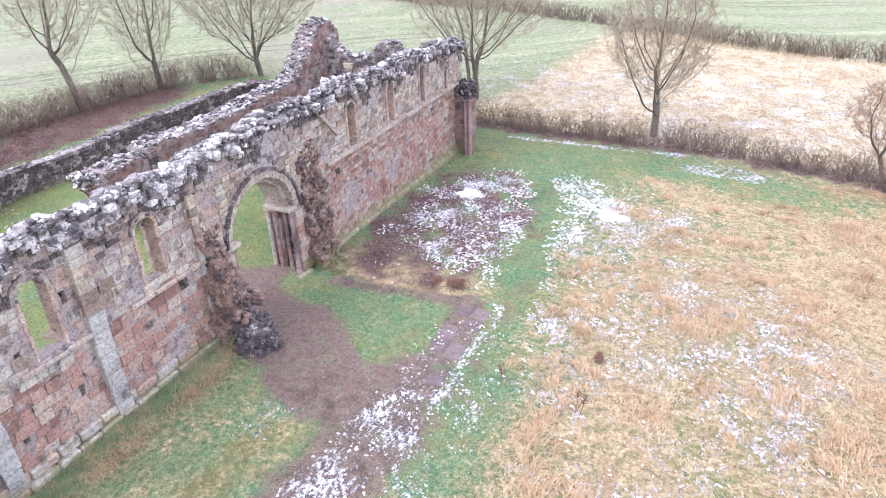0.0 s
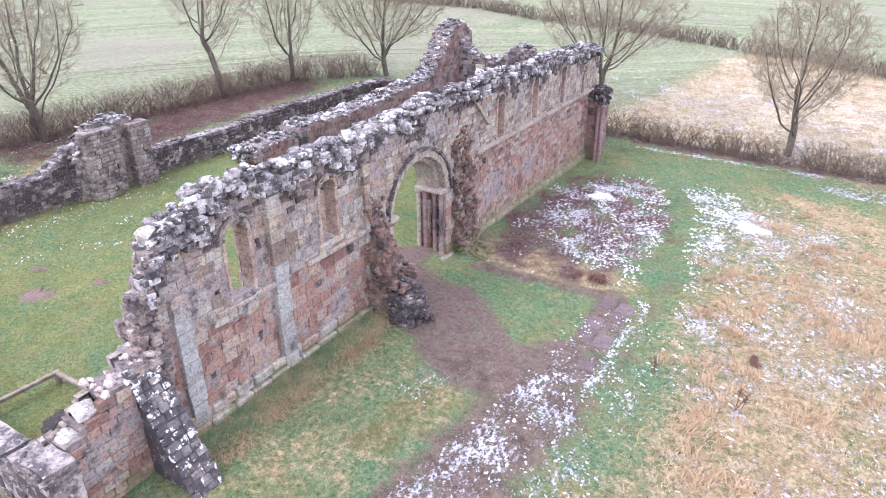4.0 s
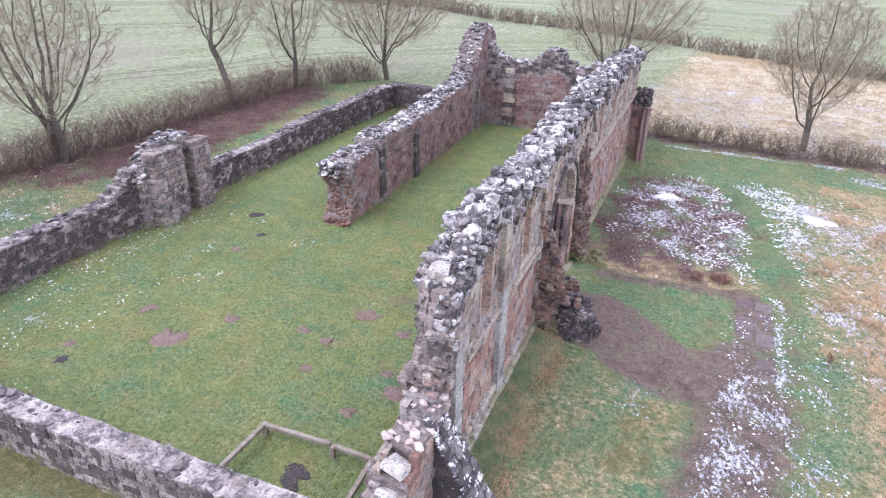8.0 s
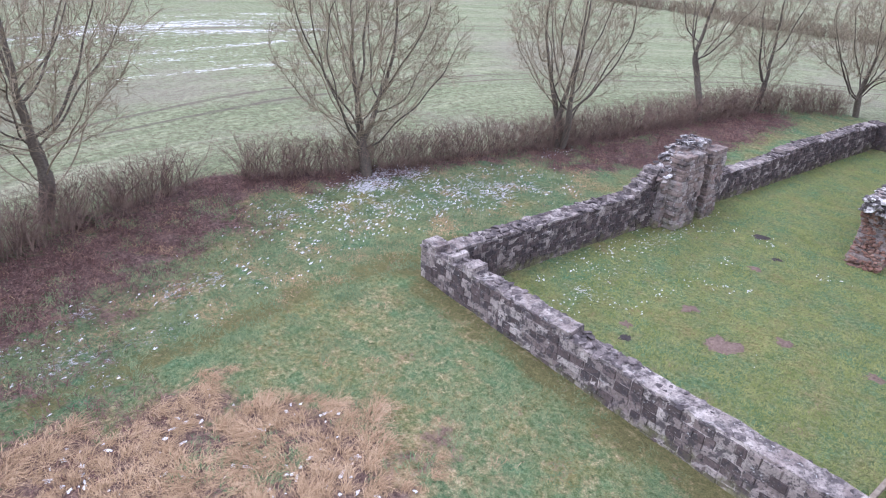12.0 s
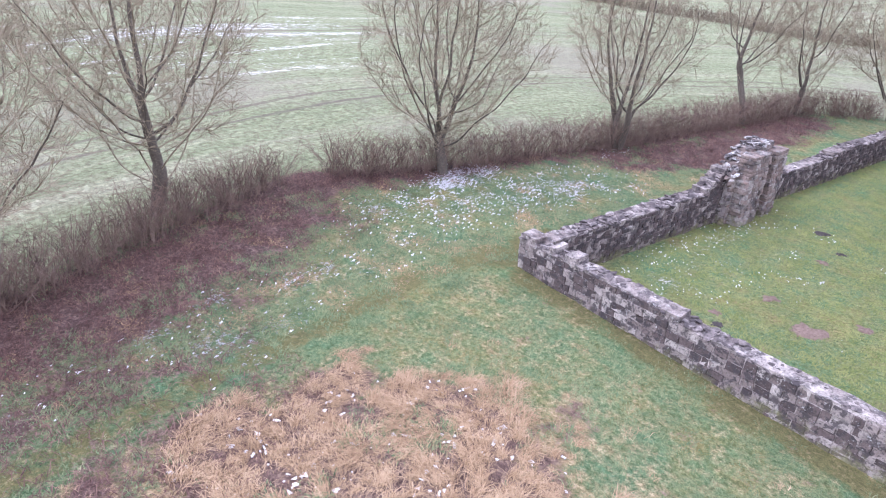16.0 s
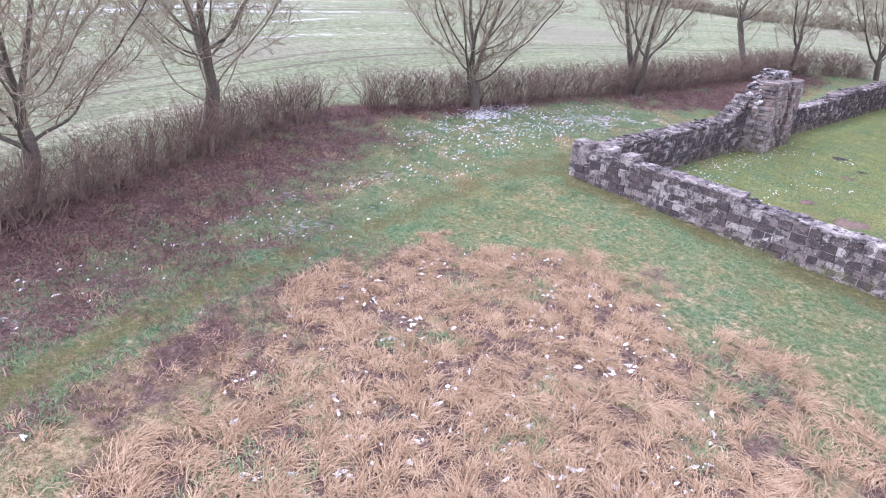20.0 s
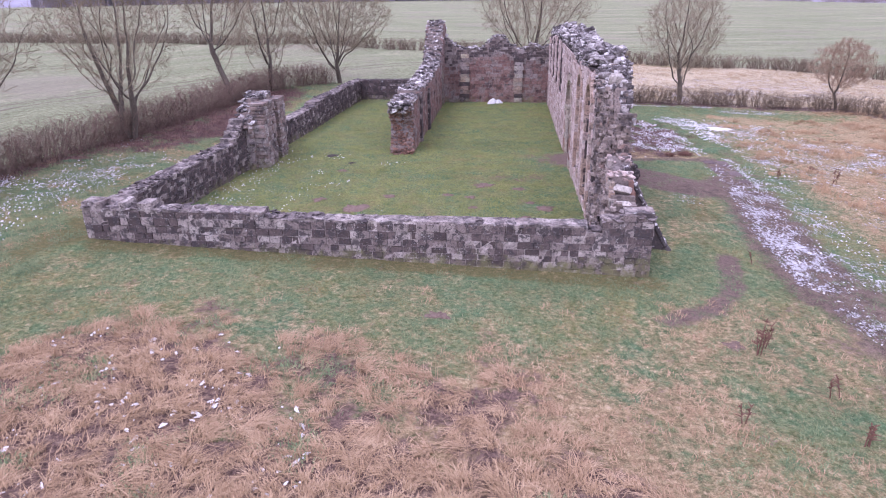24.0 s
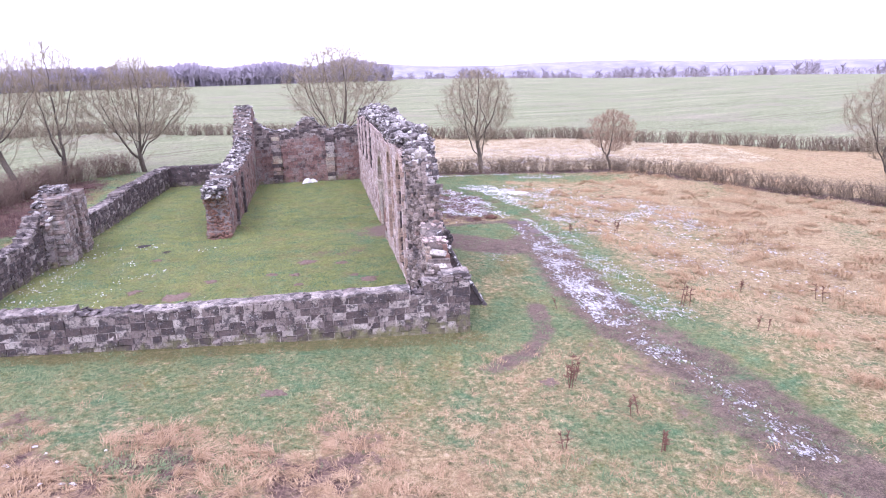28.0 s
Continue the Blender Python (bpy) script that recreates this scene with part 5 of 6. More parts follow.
ys.rubble_top(M_COPE, (0.14, 0.3), 4, 0.18, -0.04, flat=0.35, over=-0.02, name="coping_stone", rest="coping", limit=200)

yard_e = thing_at("yard_wall", -12, 29.9, 0, "low grey rubble yard wall closing the corner", "wall")
ye = Wall(yard_e, (-14.9, 29.9), (-9.4, 29.9), 0.6, lambda u: 1.4 + wave(u, 15, 0.05), -0.4, None, 15)
ye.core(M_CORE_DARK, 0.2)
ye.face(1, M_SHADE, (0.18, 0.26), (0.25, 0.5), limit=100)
ye.face(-1, M_BOUND, (0.2, 0.3), (0.3, 0.55), limit=30)
ye.rubble_top(M_COPE, (0.14, 0.3), 4, 0.2, -0.03, flat=0.35, over=-0.02, name="coping_stone", rest="coping", limit=60)

pier = thing_at("ruined_pier", -15.1, 12.2, 0, "ragged tall stone pier remnant built into the yard wall", "ruin")
pw = Wall(pier, (-15.3, 10.5), (-15.2, 13.7), 0.72, lambda u: stepped([(0, 2.1), (0.4, 2.5), (0.9, 2.95), (1.7, 3.05), (2.5, 3.0), (2.9, 2.6), (3.2, 2.2)])(u) + wave(u, 17, 0.1), -0.3, None, 17)
pw.core(M_CORE, 0.17)
pw.face(1, M_PIER, (0.14, 0.22), (0.2, 0.45))
pw.face(-1, M_BOUND, (0.18, 0.26), (0.25, 0.5), limit=60)
pw.rubble_top(M_CAP, (0.14, 0.32), 5, 0.2, 0.06, limit=80, flat=0.45)
pw.rubble_end(M_PIER, 0.02, -0.1, 2.2, (0.14, 0.3), 60, 0.1, limit=60)
pw.rubble_end(M_PIER, 3.2, -0.1, 2.2, (0.14, 0.3), 60, 0.1, name="edge_stone", rest="edge_rubble", limit=60)
for y0, y1, out, top in ((10.7, 12.1, 0.12, 2.75), (12.65, 13.6, 0.1, 2.6)):
    z = -0.15
    while z < top:
        h = rng.uniform(0.13, 0.24)
        y = y0 + rng.uniform(-0.06, 0.06)
        while y < y1 - 0.08:
            w = min(rng.uniform(0.22, 0.5), y1 - y + rng.uniform(-0.03, 0.05))
            part("respond_stone", box_bm(-15.0, -14.55 + out + rng.uniform(-0.03, 0.03), y + 0.006, y + w - 0.006, z + 0.005, z + h - 0.005, 0.02), M_PIER[0], pier)
            y += w
        z += h


# ---- plants ----
def tube(verts, faces, pts, radii, seg):
    """A tapering tube through points, appended to verts and faces."""
    base = len(verts)
    for i, (p, r) in enumerate(zip(pts, radii)):
        d = (pts[min(i + 1, len(pts) - 1)] - pts[max(i - 1, 0)])
        d = d.normalized() if d.length > 1e-6 else Vector((0, 0, 1))
        a = d.orthogonal().normalized()
        b = d.cross(a)
        for k in range(seg):
            t = 2 * math.pi * k / seg
            verts.append(p + (a * math.cos(t) + b * math.sin(t)) * r)
    for i in range(len(pts) - 1):
        for k in range(seg):
            q, s = base + i * seg + k, base + i * seg + (k + 1) % seg
            faces.append((q, s, s + seg, q + seg))


def grow_tree(seed, height, fork=0.2, spread=0.4, low=0.25, stems=1, limbs=7, lean=0.0, radius=0.2, points=800, wide=0.5, rise=0.02):
    """A bare tree at the origin: limbs fan out from the fork and branch towards points spread through an uneven rounded crown.

    low: foot of the crown and wide: the level of its greatest width, as shares of the height; lean: sideways shift of the crown, as a share of the height.
    """
    r = np.random.RandomState(seed)
    step = 0.02 * height
    # the crown's points, denser towards its outline
    pts = []
    while len(pts) < 2.2 * points:
        h, a = r.uniform(0, 1), r.uniform(0, 2 * math.pi)
        bulge = math.sin(math.pi * h ** (math.log(0.5) / math.log(wide))) ** 0.62
        bulge *= 1 + 0.38 * noise.noise(Vector((math.cos(a) * 1.4, math.sin(a) * 1.4, h * 2.2 + seed)))
        rad = height * spread * bulge * r.uniform(0, 1) ** 0.5
        z = height * (low + (1 - low) * h)
        pts.append((rad * math.cos(a) + lean * z, rad * math.sin(a), z))
    pts = np.array(pts)
    nodes, parent = [], []

    def add(p, q):
        nodes.append(np.array(p, float))
        parent.append(q)
        return len(nodes) - 1

    for m in range(stems):
        a0 = 2 * math.pi * m / stems + r.uniform(-0.4, 0.4)
        out = 0.0 if stems == 1 else 0.24
        p = np.array([math.cos(a0) * 0.1 * (stems > 1), math.sin(a0) * 0.1 * (stems > 1), -0.2])
        d = np.array([math.cos(a0) * out + lean * 1.3, math.sin(a0) * out, 1.0])
        i = add(p, -1)
        for _ in range(max(2, int((height * fork + 0.2) / step))):
            d = d + r.normal(0, 0.07, 3) * (1, 1, 0)
            i = add(nodes[i] + d / np.linalg.norm(d) * step, i)
        ways = max(2, limbs // stems)
        for k in range(ways):
            a = a0 + 2.4 * k + r.uniform(-0.4, 0.4)
            tilt = 0.12 + 3.0 * (k / ways) ** 1.2 * r.uniform(0.8, 1.2)
            d = np.array([math.cos(a) * tilt + lean, math.sin(a) * tilt, 1.0])
            j = max(0, i - int(5 * k / ways))
            for _ in range(int(r.uniform(3, 8))):
                d = d / np.linalg.norm(d) + r.normal(0, 0.16, 3) + (0, 0, 0.06)
                j = add(nodes[j] + d / np.linalg.norm(d) * step, j)
    best, near = np.full(len(pts), 1e9), np.zeros(len(pts), int)
    alive, kids, seen = np.ones(len(pts), bool), collections.Counter(parent), 0
    for _ in range(110):
        fresh = np.array(nodes[seen:])
        if len(fresh):
            dist = np.linalg.norm(pts[:, None, :] - fresh[None], axis=2)
            k = dist.argmin(1)
            closer = dist[np.arange(len(pts)), k] < best
            best[closer], near[closer] = dist[np.arange(len(pts)), k][closer], k[closer] + seen
            seen = len(nodes)
        alive &= best > step * 1.7
        if not alive.any():
            break
        pull = {}
        for n, p in zip(near[alive], pts[alive]):
            v = p - nodes[n]
            pull[n] = pull.get(n, 0) + v / np.linalg.norm(v)
        grown = 0
        for n, v in pull.items():
            if kids[n] > 3:
                continue
            q = parent[n]
            v = v / (np.linalg.norm(v) + 1e-6) + (0, 0, rise) + r.normal(0, 0.2, 3)
            if q >= 0:
                w = nodes[n] - nodes[q]
                v = v + 0.6 * w / (np.linalg.norm(w) + 1e-6)
            kids[n] += 1
            add(nodes[n] + v / np.linalg.norm(v) * step, n)
            grown += 1
        if not grown:
            break
    count = len(nodes)
    children = [[] for _ in range(count)]
    for i, q in enumerate(parent):
        if q >= 0:
            children[q].append(i)
    tips = np.zeros(count)
    for i in range(count - 1, -1, -1):
        tips[i] = max(1.0, tips[i])
        if parent[i] >= 0:
            tips[parent[i]] += tips[i]
    power = math.log(radius / 0.0065) / math.log(max(3.0, tips.max()))
    rad = 0.0065 * tips ** power
    pos = np.array(nodes)
    for _ in range(2):
        old = pos.copy()
        for i in range(count):
            if parent[i] >= 0 and children[i]:
                main = max(children[i], key=lambda c: tips[c])
                pos[i] = 0.4 * old[i] + 0.3 * old[parent[i]] + 0.3 * old[main]
    tv, tf, cv, cf = [], [], [], []
    starts = [i for i in range(count) if parent[i] < 0]
    while starts:
        i = starts.pop()
        chain = [parent[i], i] if parent[i] >= 0 else [i]
        while children[i]:
            main = max(children[i], key=lambda c: tips[c])
            starts.extend(c for c in children[i] if c != main)
            chain.append(main)
            i = main
        first = rad[chain[1]] if len(chain) > 1 else rad[chain[0]]
        rr = [min(rad[c], first * 1.05) for c in chain]
        if parent[chain[0]] < 0:
            rr[0] *= 1.4
        pp = [Vector(pos[c]) for c in chain]
        if len(chain) > 1:
            if first > 0.034:
                tube(tv, tf, pp, rr, 7 if first > 0.1 else 5)
            else:
                tube(cv, cf, pp, rr, 3)
    # fine twigs on the thin wood
    thin = np.nonzero(rad < 0.024)[0]
    for i in thin:
        q = parent[i]
        if q < 0:
            continue
        axis = pos[i] - pos[q]
        axis = axis / (np.linalg.norm(axis) + 1e-6)
        for _ in range(2 if children[i] else 4):
            d = axis + r.normal(0, 0.62, 3) + (0, 0, 0.28)
            d = d / np.linalg.norm(d)
            L = height * r.uniform(0.03, 0.07)
            a, b = Vector(pos[i]), Vector(pos[i] + d * L)
            tube(cv, cf, [a, b], [0.0075, 0.0045], 3)
            e = d + r.normal(0, 0.5, 3) + (0, 0, 0.15)
            s = a.lerp(b, r.uniform(0.3, 0.8))
            tube(cv, cf, [s, s + Vector(e / np.linalg.norm(e)) * L * 0.65], [0.006, 0.004], 3)
    return tv, tf, cv, cf


def tree(x, y, label, seed, height, group="hedgerow trees", turn=0.0, twig=None, **kw):
    tv, tf, cv, cf = grow_tree(seed, height, **kw)
    t = new("tree")
    t.location, t.rotation_euler = (x, y, land_at(x, y)), (0, 0, turn)
    tagged(t, label, "tree", group)
    for name, v, f, m in (("trunk", tv, tf, M_BARK), ("crown", cv, cf, twig or M_TWIG)):
        me = bpy.data.meshes.new(name)
        me.from_pydata([tuple(p) for p in v], [], f)
        me.materials.append(m)
        me.polygons.foreach_set("use_smooth", [True] * len(me.polygons))
        ob = new(name, me)
        ob.parent = t
    return t


tree(-25.4, -7.5, "bare spreading hedgerow tree with dark forked trunk", 3, 9.8, fork=0.16, spread=0.42, low=0.2, limbs=8, lean=0.06, radius=0.24, points=1100, wide=0.5, turn=2.4)
tree(-22.4, -13.4, "bare leaning tree with a broad twiggy crown", 5, 9.0, fork=0.2, spread=0.52, low=0.2, limbs=8, lean=0.16, radius=0.19, points=1100, wide=0.5, turn=-2.0)
tree(-23.6, 3.4, "bare round-crowned tree standing in the hedge", 8, 9.2, fork=0.18, spread=0.38, low=0.17, limbs=11, radius=0.22, points=1050)
tree(-21.9, 12.9, "bare many-stemmed tree rising from the hedge", 11, 8.6, fork=0.1, spread=0.35, low=0.16, stems=4, limbs=10, radius=0.15, points=850, wide=0.58, rise=0.08)
tree(-21.0, 23.2, "slender bare tree with a crooked leaning trunk", 14, 8.8, fork=0.26, spread=0.27, low=0.3, limbs=5, lean=0.1, radius=0.17, points=600, wide=0.6, rise=0.1, turn=2.6)
tree(-20.4, 28.2, "slender upright bare tree by the hedge corner", 17, 8.8, fork=0.2, spread=0.28, low=0.2, limbs=6, radius=0.16, points=650, wide=0.5, rise=0.06)
tree(-16.8, 33.4, "bare tree with a wide flat-topped crown", 20, 8.0, fork=0.18, spread=0.54, low=0.26, limbs=9, radius=0.18, points=900, wide=0.42, rise=0.0)
tree(-2.6, 35.5, "large bare fan-shaped tree behind the end wall", 23, 9.2, fork=0.08, spread=0.46, low=0.2, stems=4, limbs=12, radius=0.16, points=950, wide=0.62, rise=0.06)
tree(8.2, 33.4, "bare oval-crowned tree in the hedge", 26, 7.8, fork=0.2, spread=0.38, low=0.24, limbs=8, radius=0.18, points=850, wide=0.55)
tree(18.4, 31.8, "small bare thorn tree with dense reddish twigs", 29, 4.6, fork=0.26, spread=0.46, low=0.3, limbs=7, radius=0.1, points=400, wide=0.5, twig=M_REDTWIG)
tree(29.8, 16.6, "bare spreading tree at the field edge", 32, 7.4, fork=0.2, spread=0.42, low=0.25, limbs=8, radius=0.19, points=700)


def hedge(name, line, label, height, seed, per_m=46, wide=0.45, gaps=(), stout=1.0, mat=None, twigs=7):
    r = random.Random(seed)
    verts, faces = [], []
    done = 0.0
    for (ax, ay), (bx, by) in zip(line, line[1:]):
        seglen = math.hypot(bx - ax, by - ay)
        dx, dy = (bx - ax) / seglen, (by - ay) / seglen
        for _ in range(int(seglen * per_m)):
            s = r.uniform(0, seglen)
            if noise.noise(Vector(((done + s) * 1.7, seed, 0))) + 0.4 * r.random() < 0.0:
                continue
            if any(g0 < done + s < g1 for g0, g1 in gaps):
                continue
            off = r.gauss(0, wide * 0.5)
            x, y = ax + dx * s - dy * off, ay + dy * s + dx * off
            h = height * (r.uniform(0.5, 1.0) ** 0.6) * (1 + 0.16 * noise.noise(Vector(((done + s) * 0.9, seed, 3.0))))
            p = Vector((x, y, land_at(x, y) - 0.05))
            pts = [p]
            d = Vector((r.gauss(0, 0.2), r.gauss(0, 0.2), 1))
            for k in range(3):
                d = d + Vector((r.gauss(0, 0.3), r.gauss(0, 0.3), 0))
                pts.append(pts[-1] + d * (h / 3))
            rad = r.uniform(0.006, 0.013) * stout
            tube(verts, faces, pts, [rad, rad * 0.9, rad * 0.75, rad * 0.4], 3)
            for _ in range(twigs):
                k = r.uniform(0.25, 2.95)
                q = pts[int(k)].lerp(pts[int(k) + 1], k - int(k))
                e = q + Vector((r.gauss(0, 0.2), r.gauss(0, 0.2), r.uniform(-0.06, 0.24)))
                if e.z - p.z < height * 1.08:
                    tube(verts, faces, [q, e], [rad * 0.5, rad * 0.3], 3)
        done += seglen
    return tagged(mesh_ob(name, verts, faces, mat or M_HEDGE), label, "hedge", kind="stuff")


hedge("hedge", HEDGE_S, "clipped leafless hawthorn hedge along the field edge", 1.7, 41, 95, 0.62, gaps=((35.5, 37.5),))
hedge("hedge", HEDGE_N, "clipped leafless hedge bounding the rough pasture", 1.3, 43, 60, 0.55, stout=1.15, mat=M_THORN)
hedge("hedge", FIELD_EDGE[1:], "long dark field hedge in the distance", 1.45, 45, 40, 1.0, stout=2.6, mat=M_THORN, twigs=3)


def tufts(name, label, mat, spots, blades, height, lean, seed, width=0.012, base=0.13, fan=0.85, drift=1.2):
    """Tufts of bent grass blades, combed over by the weather: (x, y, size) spots."""
    r = np.random.RandomState(seed)
    sp = np.array(spots)
    comb = np.array([drift + 3 * noise.noise(Vector((x * 0.35, y * 0.35, 4))) for x, y, _ in spots]) + r.normal(0, 0.4, len(sp))
    x, y, s, a = (np.repeat(v, blades) for v in (sp[:, 0], sp[:, 1], sp[:, 2], comb))
    n = len(x)
    a = a + r.normal(0, fan, n)
    px, py = x + r.normal(0, base, n) * s, y + r.normal(0, base, n) * s
    z = land(px, py) - 0.01
    h, k, w = height * s * r.uniform(0.4, 1.0, n), lean * s * r.uniform(0.5, 1.3, n), width * r.uniform(0.7, 1.5, n)
    ca, sa = np.cos(a), np.sin(a)
    v = np.empty((n, 5, 3))
    for i, (f, side, up) in enumerate(((0, -1, 0), (0, 1, 0), (0.4, 1, 1), (0.4, -1, 1), (1, 0, 0.3))):
        v[:, i, 0], v[:, i, 1], v[:, i, 2] = px + ca * k * f + side * sa * w, py + sa * k * f - side * ca * w, z + h * up
    i = np.arange(n)[:, None] * 5
    loops = np.concatenate([i + [0, 1, 2, 3], i + [3, 2, 4]], 1).ravel()
    size = np.tile([4, 3], n)
    me = bpy.data.meshes.new(name)
    me.vertices.add(n * 5)
    me.vertices.foreach_set("co", v.ravel())
    me.loops.add(len(loops))
    me.loops.foreach_set("vertex_index", loops)
    me.polygons.add(2 * n)
    me.polygons.foreach_set("loop_start", np.r_[0, np.cumsum(size)[:-1]])
    me.update(calc_edges=True)
    me.materials.append(mat)
    return tagged(new(name, me), label, "grass", kind="stuff")


def scatter(count, box, zone, seed, power=1.0, size=(0.6, 1.4)):
    r = np.random.RandomState(seed)
    x, y = r.uniform(box[0], box[1], count), r.uniform(box[2], box[3], count)
    z = zones(x, y)
    w = zone(z) * (1 - z["crop"])
    ok = r.uniform(0, 1, count) < w ** power
    return [(a, b, s) for a, b, s in zip(x[ok], y[ok], r.uniform(*size, ok.sum()))]


def drifted(spots, freq, bar, seed):
    """Those spots that lie in the thicker parts of a broken-up cover."""
    return [p for p in spots if noise.noise(Vector((p[0] * freq, p[1] * freq, seed))) > bar]


def tussock_patch(label, spots, blades, seed):
    """Domed tussocks: long blades that spring from one foot and flop over, mostly one way."""
    r = np.random.RandomState(seed)
    verts, faces = [], []
    for x, y, s in spots:
        z = land_at(x, y)
        comb = 2.0 + 3.6 * noise.noise(Vector((x * 0.28, y * 0.28, 4))) + r.normal(0, 0.35)
        for _ in range(int(blades * s)):
            a = comb + r.normal(0, 0.7)
            ca, sa = math.cos(a), math.sin(a)
            px, py = x + r.normal(0, 0.1 * s), y + r.normal(0, 0.1 * s)
            h, k, w = 0.23 * s * r.uniform(0.4, 1.0), 0.55 * s * r.uniform(0.4, 1.3), r.uniform(0.0025, 0.005)
            i = len(verts)
            for f, g in ((0.0, 0.0), (0.3, 0.85), (0.7, 0.8)):
                cx, cy, cz = px + ca * k * f, py + sa * k * f, z - 0.03 + h * g
                verts += [(cx - sa * w, cy + ca * w, cz), (cx + sa * w, cy - ca * w, cz)]
            b = a + r.normal(0, 0.25)
            verts.append((px + math.cos(b) * k, py + math.sin(b) * k, z + h * 0.15))
            faces += [(i, i + 1, i + 3, i + 2), (i + 2, i + 3, i + 5, i + 4), (i + 4, i + 5, i + 6)]
    return tagged(mesh_ob("dry_grass", verts, faces, M_TUSSOCK), label, "grass", kind="stuff")


def spaced(spots, gap):
    """Those spots that keep their distance from the ones before."""
    kept, cells = [], {}
    for x, y, s in spots:
        c = (int(x // gap), int(y // gap))
        if all(math.hypot(x - q[0], y - q[1]) > gap * s for i in (-1, 0, 1) for j in (-1, 0, 1) for q in cells.get((c[0] + i, c[1] + j), ())):
            kept.append((x, y, s))
            cells.setdefault(c, []).append((x, y))
    return kept


tussocks = spaced(scatter(9000, (-18.5, 0, -20, -3.5), lambda z: np.clip(z["tussock"] * 1.05 - 0.25, 0, 1), 51, 1.0, (0.5, 1.12)), 0.34)
tufts("green_grass", "fresh green grass coming up between the tussocks", M_GRASS, drifted(scatter(5000, (-17, 2, -19, -3.5), lambda z: np.clip(z["tussock"], 0, 1), 91, 1.0, (0.6, 1.3)), 0.6, 0.16, 2.0), 16, 0.11, 0.2, 92, 0.006, 0.12, 0.9, 2.0)
tussock_patch("tawny winter tussocks flopped over in clumps", tussocks, 115, 52)
tufts("dry_grass", "thin straw-coloured grass among the green", M_TUSSOCK, scatter(5000, (-18, 7, -20, 1), lambda z: np.clip(z["dry"] - 0.34, 0, 0.5) * 1.3 * (1 - z["gravel"]), 50, 1.0, (0.5, 1.1)), 16, 0.13, 0.26, 59, 0.005)
tufts("dry_grass", "pale bleached rough pasture grass", M_DRY, scatter(13000, (7, 27, -12, 30), lambda z: np.clip(z["dry"] * 1.6 - 0.5, 0, 1) * (1 - 0.7 * smooth(0.3, 0.55, z["snow"])), 53, 1.0, (0.5, 1.35)), 12, 0.055, 0.15, 54, 0.006, 0.13, 0.8, 2.6)
tufts("dry_grass", "rusty tussocks standing out of the pale pasture", M_RUST, [p for p in scatter(5200, (7.5, 27, -8, 30), lambda z: np.clip(z["dry"] * 1.5 - 0.5, 0, 1), 63, 1.0, (0.7, 1.7)) if noise.noise(Vector((p[0] * 0.5, p[1] * 0.5, 8.0))) > 0.02], 34, 0.15, 0.34, 64, 0.006, 0.1, 0.7, 2.6)
tufts("dry_grass", "bleached grass of the far rough beyond the hedge", M_BLEACH, scatter(9000, (-2, 34, 32.5, 56), lambda z: np.clip(z["dry"] * 1.6 - 0.5, 0, 1), 65, 1.0, (0.8, 1.6)), 8, 0.07, 0.25, 66, 0.014, 0.2, 0.8, 2.6)
tufts("green_grass", "short tufted green grass round the yard walls", M_GRASS, scatter(16000, (-19, 7, -18, 1), lambda z: (1 - np.clip(z["dry"] * 1.3, 0, 1)) * (1 - z["gravel"]) * (1 - z["mud"]) * (1 - 0.7 * z["tussock"]) * (1 - 1.1 * z["worn"]).clip(0), 55, 1.0, (0.5, 1.4)), 16, 0.05, 0.13, 56, 0.005, 0.1, 0.9, 2.6)
tufts("green_grass", "tufted green and olive grass by the church wall", M_GRASS, scatter(9000, (-0.2, 9, -2, 31), lambda z: (1 - np.clip(z["dry"] * 1.2, 0, 1)) * (1 - z["gravel"] * 1.3).clip(0) * (1 - z["mud"]).clip(0) * (1 - z["bramble"] * 1.2).clip(0) * (1 - smooth(0.3, 0.5, z["snow"])), 75, 1.0, (0.5, 1.3)), 14, 0.06, 0.14, 76, 0.005, 0.11, 0.9, 2.6)
tufts("green_grass", "grazed yard turf with longer tufts here and there", M_TURF, scatter(19000, (-15.2, -1.3, 1.2, 28.5), lambda z: (1 - z["mud"] * 1.4).clip(0), 77, 1.0, (0.4, 1.3)), 11, 0.05, 0.13, 78, 0.006, 0.16)
tufts("green_grass", "blue-green grass clumps between the brambles and the track", M_GRASS, drifted(scatter(9000, (-24.5, -16.5, -14, 14), lambda z: (1 - 0.8 * z["bramble"]) * (1 - 0.9 * z["worn"]) * (1 - 0.9 * smooth(0.38, 0.46, z["snow"])), 93, 1.0, (0.6, 1.5)), 0.9, 0.02, 6.0), 16, 0.07, 0.15, 94, 0.006, 0.11, 0.9, 2.6)
tufts("dry_grass", "flattened brown grass between the brambles and the track", M_RUST, drifted(scatter(6000, (-24.5, -17.5, -14, 14), lambda z: (1 - 0.6 * z["bramble"]) * (1 - 0.7 * z["worn"]) * (1 - 0.9 * smooth(0.38, 0.46, z["snow"])), 95, 1.0, (0.5, 1.2)), 0.8, 0.12, 12.0), 12, 0.05, 0.2, 96, 0.005, 0.15, 1.0, 2.6)
tufts("bramble_litter", "brown dead bramble and bracken litter under the hedge", M_LITTER, scatter(22000, (-27, -13, -24, 30), lambda z: np.clip(z["bramble"] * 1.1 - 0.1, 0, 1), 57), 12, 0.11, 0.3, 58, 0.006, 0.22, 2.0)
